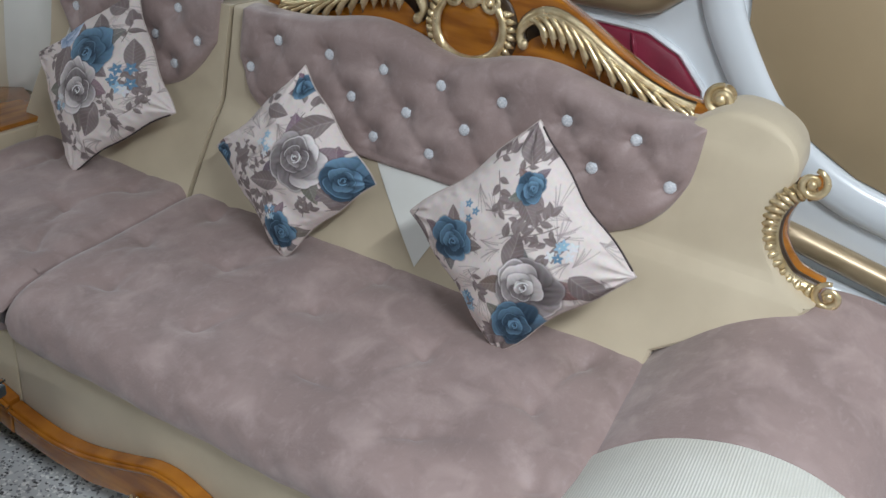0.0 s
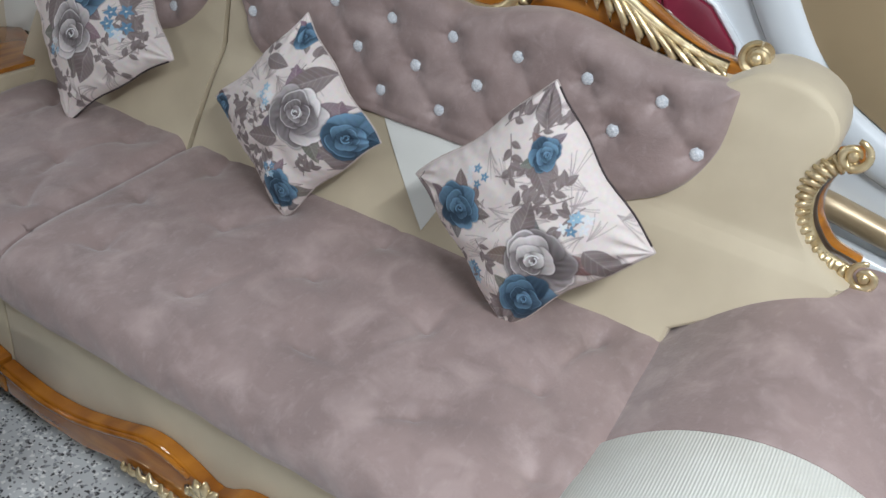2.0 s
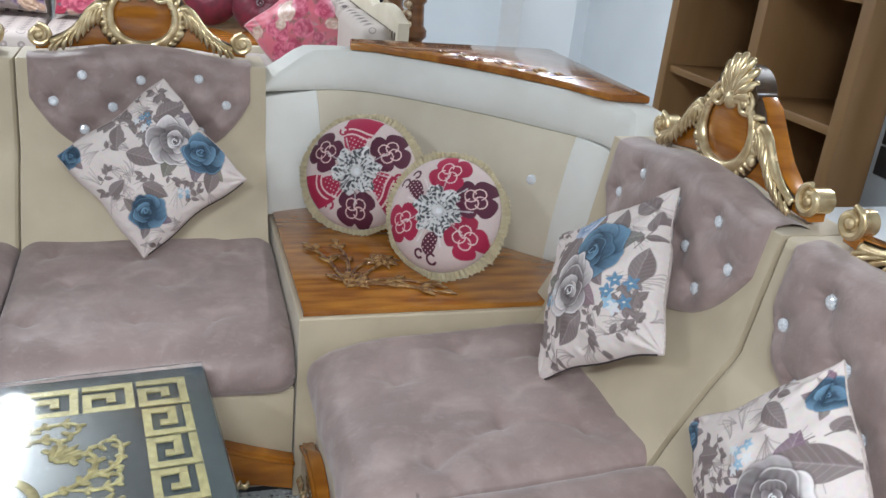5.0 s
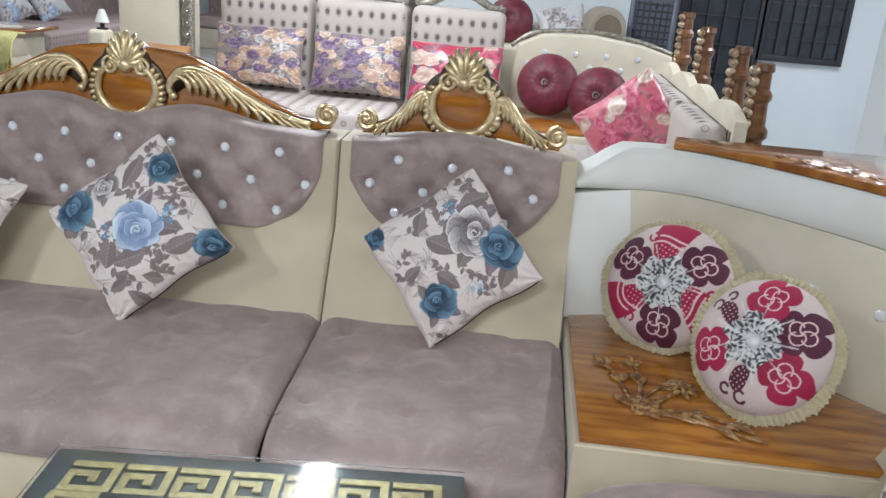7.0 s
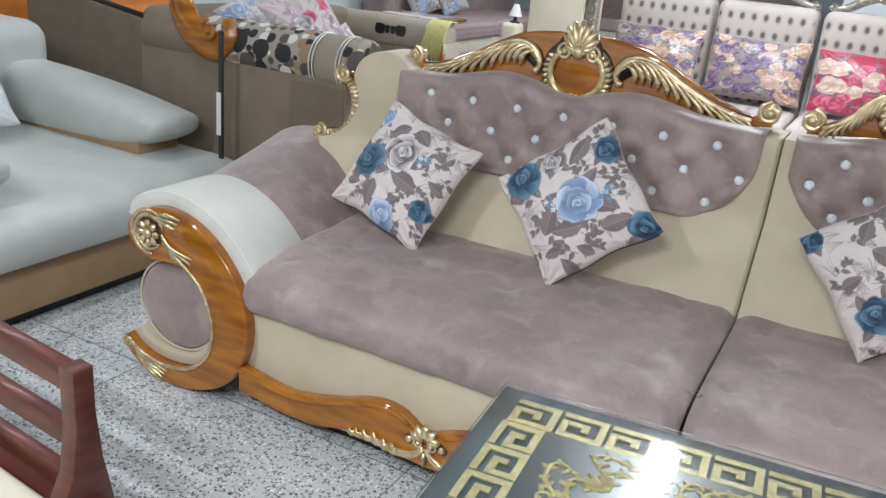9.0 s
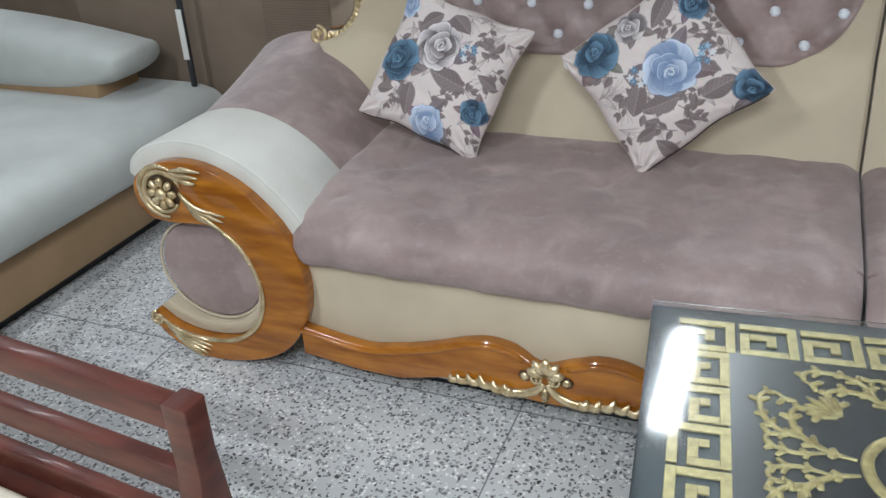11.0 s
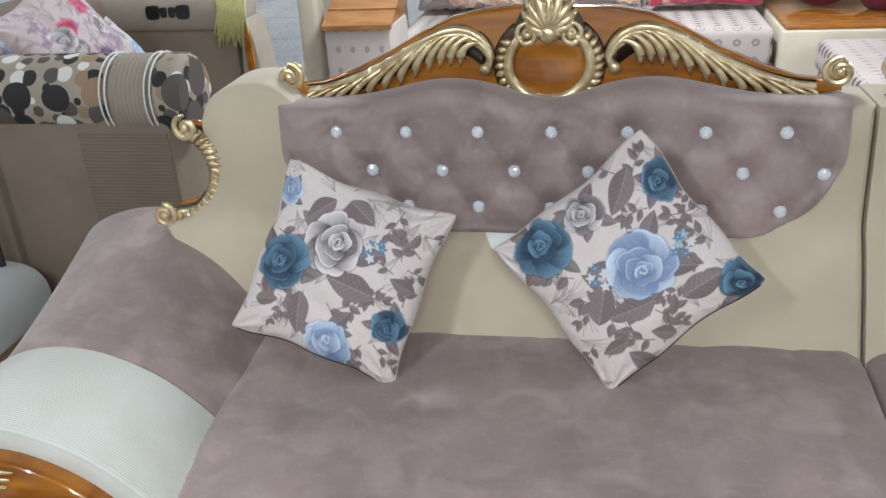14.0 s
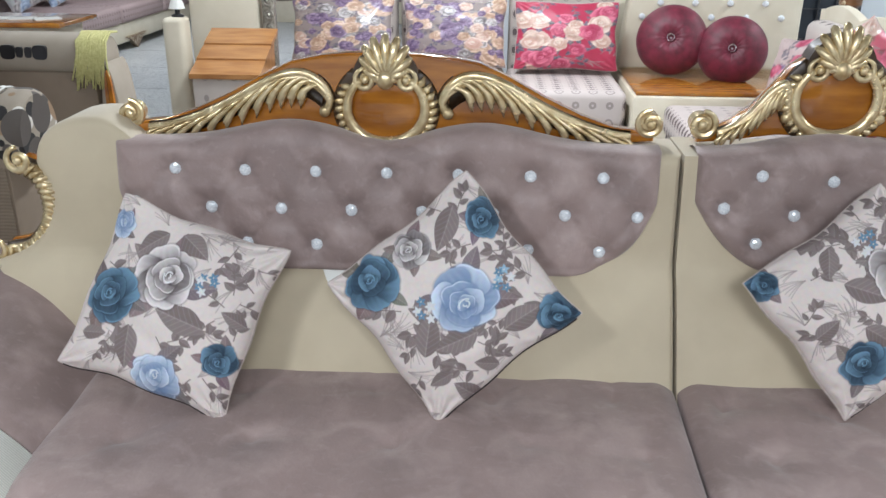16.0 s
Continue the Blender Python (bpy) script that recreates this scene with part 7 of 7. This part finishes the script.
def bed_head():
    """A white lacquered headboard with champagne mouldings and a maroon padded panel."""
    e = thing("bed_headboard", Matrix.Translation((1.6, -2.0, FLOOR)), "white lacquered headboard with champagne mouldings and maroon buttoned panel", "headboard")
    xf = 1.50
    def face(outline, d0, d1, bev=0.006):
        b = prism(outline, d0, d1, bev, 2)
        b.transform(Matrix(((0, 1, 0, 0), (1, 0, 0, 0), (0, 0, 1, 0), (0, 0, 0, 1))))
        bmesh.ops.reverse_faces(b, faces=b.faces)
        return b
    part("board", face([(-4.2, FLOOR), (-1.08, FLOOR), (-1.08, 1.30), (-1.85, 1.32), (-2.05, 1.52), (-2.6, 1.62), (-3.4, 1.60), (-4.2, 1.3)], xf, xf + 0.10), WHITE_LACQUER, e, "white lacquered board", "auto")
    mould = [(-1.05, 1.275), (-1.45, 1.272), (-1.81, 1.280), (-1.86, 1.295), (-1.95, 1.375), (-2.10, 1.48), (-2.5, 1.56), (-3.0, 1.58)]
    part("moulding", sweep([(xf - 0.02, y, z) for y, z in mould], 0.045, 12, 1.0, None, False, (0, 0, 1)), CHAMPAGNE, e, "champagne painted half-round moulding")
    octo = [(-1.30, 1.195), (-1.62, 1.200), (-1.86, 1.195), (-1.97, 1.150), (-2.06, 1.060), (-2.09, 0.95), (-2.04, 0.85), (-1.9, 0.78), (-1.3, 0.78), (-1.15, 0.9), (-1.15, 1.1)]
    pad = part("padded_panel", face(octo, xf - 0.045, xf, 0.03), MAROON_LEATHER, e, "maroon buttoned panel", "auto")
    for y, z in ((-1.85, 1.09), (-1.60, 1.09), (-1.35, 1.09), (-1.72, 0.94), (-1.47, 0.94), (-1.97, 0.94)):
        o = new("button", BUTTON)
        o.parent = pad
        o.matrix_basis = Matrix.Translation(INV[pad] @ Vector((xf - 0.046, y, z))) @ pose(0, 0, 0, 0, 0, -90) @ Matrix.Diagonal((1.4, 1.2, 1.4, 1))
        b = sweep([(xf - 0.040, y, z + 0.01), (xf - 0.048, y + 0.02, z + 0.07), (xf - 0.040, y + 0.035, z + 0.10)], [0.010, 0.008, 0.002], 6)
        part("crease", b, MAROON_LEATHER, pad)
    part("panel_border", sweep([(xf - 0.012, y, z) for y, z in octo], 0.014, 7, 1.0, None, True, (1, 0, 0)), WHITE_LACQUER, e, "white border")
    arch = [(-2.02, 1.42), (-2.06, 1.30), (-2.16, 1.15), (-2.30, 0.99), (-2.46, 0.89), (-2.65, 0.83), (-3.0, 0.79), (-4.0, 0.77)]
    part("curved_band", sweep([(xf - 0.010, y, z) for y, z in [(q.x, q.y) for q in smooth_line([(*p, 0) for p in arch], 5)]], 0.060, 12, 0.5, None, False, (1, 0, 0)), WHITE_LACQUER, e, "white curved moulding")
    tan = [(-2.12, 1.40), (-2.14, 1.28), (-2.24, 1.13), (-2.38, 1.00), (-2.54, 0.92), (-2.75, 0.87), (-3.9, 0.83), (-3.9, 1.30), (-3.3, 1.50), (-2.6, 1.52)]
    part("tan_panel", face(tan, xf - 0.016, xf, 0.004), PANEL_TAN, e, "plain tan panel", "auto")
    part("lower_moulding", sweep([(xf - 0.03, y, z) for y, z in ((-2.2, 0.74), (-2.45, 0.70), (-2.75, 0.64), (-3.1, 0.60), (-4.0, 0.58))], 0.040, 12, 1.0, None, False, (0, 0, 1)), CHAMPAGNE, e, "champagne lower moulding")
    part("lower_band", sweep([(xf - 0.02, y, z) for y, z in ((-2.2, 0.62), (-2.5, 0.58), (-2.8, 0.53), (-4.0, 0.47))], 0.035, 10, 1.0, None, False, (0, 0, 1)), WHITE_LACQUER, e, "white lower band")
    for y in (-1.40, -1.47, -1.52):
        part("inlay_strip", box(xf + 0.035, xf + 0.039, y - 0.005, y + 0.005, 1.34, 1.60, 0.001, 1), PANELGREY, e, "grey inlay strip", False)
    part("upper_board", box(xf + 0.04, xf + 0.10, -2.6, -1.15, 1.30, 1.75, 0.006), WHITE_LACQUER, e, "white upper board", "auto")


def dresser():
    """A white and champagne dressing table with a big mirror and a turned column."""
    e = thing("dressing_table", Matrix.Translation((2.0, -0.6, FLOOR)), "white and champagne dressing table with a large mirror", "dressing table")
    part("cabinet", box(1.62, 2.05, -1.05, 0.02, FLOOR, 0.86, 0.01), WHITE_LACQUER, e, "white cabinet", "auto")
    part("worktop", box(1.60, 2.08, -1.06, 0.04, 0.86, 0.90, 0.008), WHITE_LACQUER, e, "white worktop", "auto")
    x = 1.64
    part("mirror_backing", box(x + 0.02, x + 0.06, -1.473, -0.465, 0.90, 2.05, 0.0), WHITE_LACQUER, e, "", False)
    part("mirror_glass", box(x + 0.002, x + 0.006, -1.295, -0.598, 1.126, 1.96, 0.0), MIRROR, e, "clear mirror glass", False)
    for y0, y1, z0, z1, m, nm in ((-0.548, -0.465, 0.90, 2.05, CHAMPAGNE, "outer_frame"), (-1.295, -0.548, 0.90, 1.074, CHAMPAGNE, "outer_frame"),
                                  (-0.598, -0.548, 1.077, 2.05, WHITE_LACQUER, "inner_frame"), (-1.295, -0.598, 1.077, 1.126, WHITE_LACQUER, "inner_frame"),
                                  (-1.345, -1.295, 1.126, 2.05, WHITE_LACQUER, "inner_frame"), (-1.410, -1.345, 1.126, 2.05, CHAMPAGNE, "outer_frame"), (-1.439, -1.410, 1.126, 2.05, WHITE_LACQUER, "inner_frame")):
        part(nm, box(x - 0.03, x + 0.02, y0, y1, z0, z1, 0.006), m, e, "white frame" if m is WHITE_LACQUER else "champagne frame", "auto")
    cx, cy, cz = 1.57, -1.235, 1.335
    part("column_block", box(cx - 0.055, cx + 0.055, cy - 0.055, cy + 0.055, 0.90, cz, 0.008), CHAMPAGNE, e, "champagne column block", "auto")
    part("column", lathe([(0.048, 0), (0.048, 0.018), (0.038, 0.025), (0.038, 0.045), (0.044, 0.052), (0.028, 0.065)], 20, None, (cx, cy, cz)), WHITE_LACQUER, e, "white turned column foot", "auto")
    part("crystal_bulb", lathe([(0.028, 0.065), (0.040, 0.085), (0.046, 0.120), (0.042, 0.150)], 10, None, (cx, cy, cz)), BULB, e, "faceted smoky glass bulb", False)
    part("column_top", lathe([(0.042, 0.150), (0.050, 0.160), (0.044, 0.19), (0.030, 0.25), (0.028, 0.7)], 16, None, (cx, cy, cz)), WHITE_LACQUER, e, "white turned column", "auto")


BULB = material("smoky_faceted_glass", (0.22, 0.20, 0.18), (0.40, 0.38, 0.35), 60.0, 0.08, metal=0.5, coat=1.0)


def wardrobe():
    e = thing("wardrobe", Matrix.Translation((2.4, 0.9, FLOOR)), "teak laminate wardrobe with open shelves", "wardrobe")
    for y0, y1 in ((0.30, 0.36), (0.86, 0.92), (1.50, 1.56)):
        part("side_panel", box(1.95, 2.50, y0, y1, FLOOR, 2.2, 0.004), WOOD_LAM, e, "teak laminate side", "auto")
    for z in (0.02, 0.55, 1.05, 1.52, 2.14):
        for y0, y1 in ((0.36, 0.86), (0.92, 1.50)):
            part("shelf", box(1.97, 2.48, y0, y1, z, z + 0.035, 0.003), WOOD_LAM, e, "teak laminate shelf", "auto")
    part("rear_board", box(2.48, 2.50, 0.36, 1.50, FLOOR, 2.14), DARKWOOD, e, "dark rear board", False)
    t = thing("tile_display", Matrix.Translation((2.15, 0.18, FLOOR)), "narrow display board with glossy black tiles and grey edge", "display board")
    part("board", box(2.10, 2.16, 0.10, 0.27, FLOOR, 2.2, 0.004), PANELGREY, t, "grey edged board", "auto")
    for k in range(11):
        part("tile", box(2.088, 2.10, 0.13, 0.24, 0.95 + 0.112 * k, 1.055 + 0.112 * k, 0.003, 1), BLACK, t, "glossy black tile", "auto")


WOOD_LAM = material("teak_laminate", (0.33, 0.19, 0.085), (0.24, 0.13, 0.05), 4.0, 0.4, bump=0.03, bump_scale=60, stretch=(1, 1, 0.15))
PANELGREY = material("blue_grey_panel", (0.42, 0.46, 0.50), None, 3.0, 0.5)


def windows():
    """Two dark windows with iron grilles in the far wall."""
    for i, (x0, x1, z0, z1) in enumerate(((1.00, 1.96, 0.35, 2.5), (2.05, 2.75, 1.10, 2.4))):
        e = thing("window_%d" % (i + 1), Matrix.Translation(((x0 + x1) / 2, 6.88, z0)), "dark window with an iron grille in the white wall", "window")
        e["kind"] = "structure"
        part("pane", box(x0, x1, 6.872, 6.90, z0, z1), PANE, e, "dark glass pane", False)
        for a, b_, c, d in ((x0 - 0.06, x0, z0 - 0.06, z1 + 0.06), (x1, x1 + 0.06, z0 - 0.06, z1 + 0.06), (x0, x1, z0 - 0.06, z0), (x0, x1, z1, z1 + 0.06)):
            part("window_frame", box(a, b_, 6.84, 6.90, c, d, 0.004), IRON, e, "dark frame", "auto")
        for k in range(1, 6):
            x = x0 + (x1 - x0) * k / 6
            part("grille_bar", box(x - 0.008, x + 0.008, 6.83, 6.846, z0, z1, 0), IRON, e, "", False)
        for k in range(1, 8):
            z = z0 + (z1 - z0) * k / 8
            part("grille_bar", box(x0, x1, 6.834, 6.85, z - 0.006, z + 0.006, 0), IRON, e, "", False)
    e = tagged(part("pillar_1", box(1.95, 2.35, 3.4, 3.8, FLOOR, CEIL, 0.01), WALL, smooth="auto"), "square white painted pillar", "pillar", kind="structure")


def back_rows():
    """Mauve and cream sofas further back in the hall."""
    e = thing("mauve_sofa", Matrix.Translation((-6.7, 10.5, FLOOR)), "long mauve printed sofa on a cream base at the back", "sofa", "sofas at the back")
    part("base", box(-7.35, -6.02, 8.2, 12.6, FLOOR + 0.10, 0.30, 0.02), CREAM, e, "cream base", "auto")
    for k in range(3):
        y = 8.2 + 1.47 * k
        part("seat_cushion", box(-7.35, -5.98, y, y + 1.45, 0.30, 0.52, 0.06, 4), MAUVE_PRINT, e, "mauve printed seat cushion", "auto")
        part("back", box(-7.45, -7.05, y, y + 1.45, 0.40, 1.10, 0.09, 4), MAUVE, e, "mauve back", "auto")
        part("foot", prism([(y + 0.4 + u, z) for u, z in ((-0.35, 0.13), (-0.2, 0.08), (0, FLOOR), (0.2, 0.08), (0.35, 0.13))], 5.99, 6.06, 0.01, 2, None, "y", Matrix(((0, -1, 0, 0), (1, 0, 0, 0), (0, 0, 1, 0), (0, 0, 0, 1)))), GILT_DARK, e, "gilt carved foot", "auto")
    e = thing("mauve_sofa", Matrix.Translation((-4.6, 13.4, FLOOR)), "mauve sofa with a teak crest along the far wall", "sofa", "sofas at the back")
    part("base", box(-6.0, -2.2, 12.9, 13.9, FLOOR, 0.30, 0.02), CREAM, e, "cream base", "auto")
    for k in range(2):
        x = -6.0 + 1.9 * k
        part("seat_cushion", box(x, x + 1.88, 12.85, 13.6, 0.30, 0.52, 0.06, 4), MAUVE_PRINT, e, "mauve printed seat cushion", "auto")
        part("back", box(x, x + 1.88, 13.5, 13.9, 0.40, 1.35, 0.09, 4), MAUVE, e, "mauve back", "auto")
        part("crest", sweep(smooth_line([(x + u, 13.7, z) for u, z in ((0.05, 1.36), (0.5, 1.40), (0.94, 1.52), (1.4, 1.40), (1.83, 1.36))], 6), [0.03, 0.05, 0.08, 0.05, 0.03], 8), WOOD, e, "teak crest")
    for c, seed in (((-6.9, 8.9, 0.80), 95), ((-6.85, 9.7, 0.80), 96)):
        square_cushion("satin_cushion", lean(c, (0.1, 0.9, 0.2), (0.85, -0.35, 0.4)), 0.55, bg_flowers(seed, "gl", 8, (0.2, 0.35)), seed, "pale blue and cream cushion on the mauve sofa", 50, SATIN, None, "satin cushions on the mauve sofa", sprigs=2, twigs=4, base=(0.55, 0.55, 0.56))
    e = thing("cream_sofa", Matrix.Translation((-0.1, 6.2, FLOOR)), "cream sofa with bolsters beneath the dark window", "sofa", "sofas at the back")
    part("seat", box(-0.75, 0.60, 5.85, 6.5, FLOOR, 1.05, 0.05, 4), CREAM, e, "cream seat", "auto")
    part("back", box(-0.75, 0.60, 6.47, 6.7, 0.5, 1.24, 0.08, 4), DOTS, e, "dotted back", "auto")
    t = thing("bolster", pose(0.44, 6.12, 1.245, 0, 0, 20), "taupe bolster with a ribbed round end", "bolster")
    part("cover", roll(-0.10, 0.12, 0.0, 0.0, 0.195, "y"), TAUPE, t, "taupe cloth", "auto", True)
    part("end_disc", prism([(0.13 * math.cos(a), 0.13 * math.sin(a)) for a in (2 * math.pi * i / 24 for i in range(24))], -0.112, -0.10, 0.003, 1), BROWN, t, "ribbed brown end", "auto", True)
    square_cushion("wrapped_cushion", lean((0.08, 6.10, 1.23), (0.95, 0.1, 0.25), (0.05, -0.90, 0.42)), 0.44, bg_flowers(97, "gl", 10, (0.15, 0.3)), 97, "pale cushion in clear plastic wrap beneath the window", 60, SATIN, 0.40, "wrapped cushions", sprigs=2, twigs=4, base=(0.60, 0.60, 0.60))
    t = thing("maroon_cushion", lean((-0.40, 6.15, 1.255), (1, 0, 0), (0, -0.94, 0.34)), "round maroon velvet cushion standing beneath the window", "cushion", "maroon round cushions")
    b = bmesh.new()
    bmesh.ops.create_uvsphere(b, u_segments=32, v_segments=18, radius=0.21)
    for v in b.verts:
        v.co.z = v.co.z * 0.5 - (0.04 if v.co.z > 0 else -0.04) * math.exp(-(math.hypot(v.co.x, v.co.y) / 0.05) ** 2)
    part("cover", b, MAROON, t, "", True, True)
    t = thing("lattice_screen", pose(0.86, 6.25, FLOOR, -4, 0, -18), "dark blue-grey lattice screen standing before the window", "screen")
    part("screen_frame", box(-0.22, -0.17, 0, 0.04, 0, 1.62, 0.006, 2), LATTICE, t, "dark upright", "auto", True)
    part("screen_frame", box(0.17, 0.22, 0, 0.04, 0, 1.62, 0.006, 2), LATTICE, t, "dark upright", "auto", True)
    part("screen_panel", box(-0.17, 0.17, 0.012, 0.028, 0, 1.60, 0.002, 1), LATTICE, t, "blue-grey panel", "auto", True)
    for k in range(9):
        part("lattice_bar", box(-0.17, 0.17, 0.0, 0.012, 1.05 + 0.06 * k, 1.065 + 0.06 * k, 0.002, 1), IRON, t, "", "auto", True)
    for k in range(6):
        part("lattice_bar", box(-0.15 + 0.055 * k, -0.138 + 0.055 * k, -0.004, 0.008, 1.03, 1.56, 0.002, 1), IRON, t, "", "auto", True)
    t = thing("side_table", Matrix.Translation((-5.15, 5.7, FLOOR)), "teak side table with a curved top", "side table")
    part("tabletop", box(-5.65, -4.68, 5.4, 6.1, 0.80, 0.84, 0.015, 3), WOOD_H, t, "polished teak top", "auto")
    part("body", box(-5.55, -4.78, 5.48, 6.02, FLOOR, 0.80, 0.02), CREAM, t, "cream body", "auto")
    for k in range(3):
        p = thing("catalogue", pose(-5.3 + 0.2 * k, 5.65, 0.84, 0, 0, 20 * k), "white paper catalogue lying on the side table", "booklet", "catalogues on the side table")
        part("pages", box(-0.10, 0.10, -0.07, 0.07, 0.0, 0.012, 0.002, 1), WHITE_CLOTH, p, "", False, True)


# ---- build ----
hall()
leg(0, Matrix.Identity(4), -0.002)
leg(1, LEG_A, -0.092)
corner_unit()
coffee_table()
ogee_sofa()
brown_sofa()
carved_sofa()
pale_sofa()
settee()
bed_head()
dresser()
wardrobe()
windows()
back_rows()
scatter_cushions()
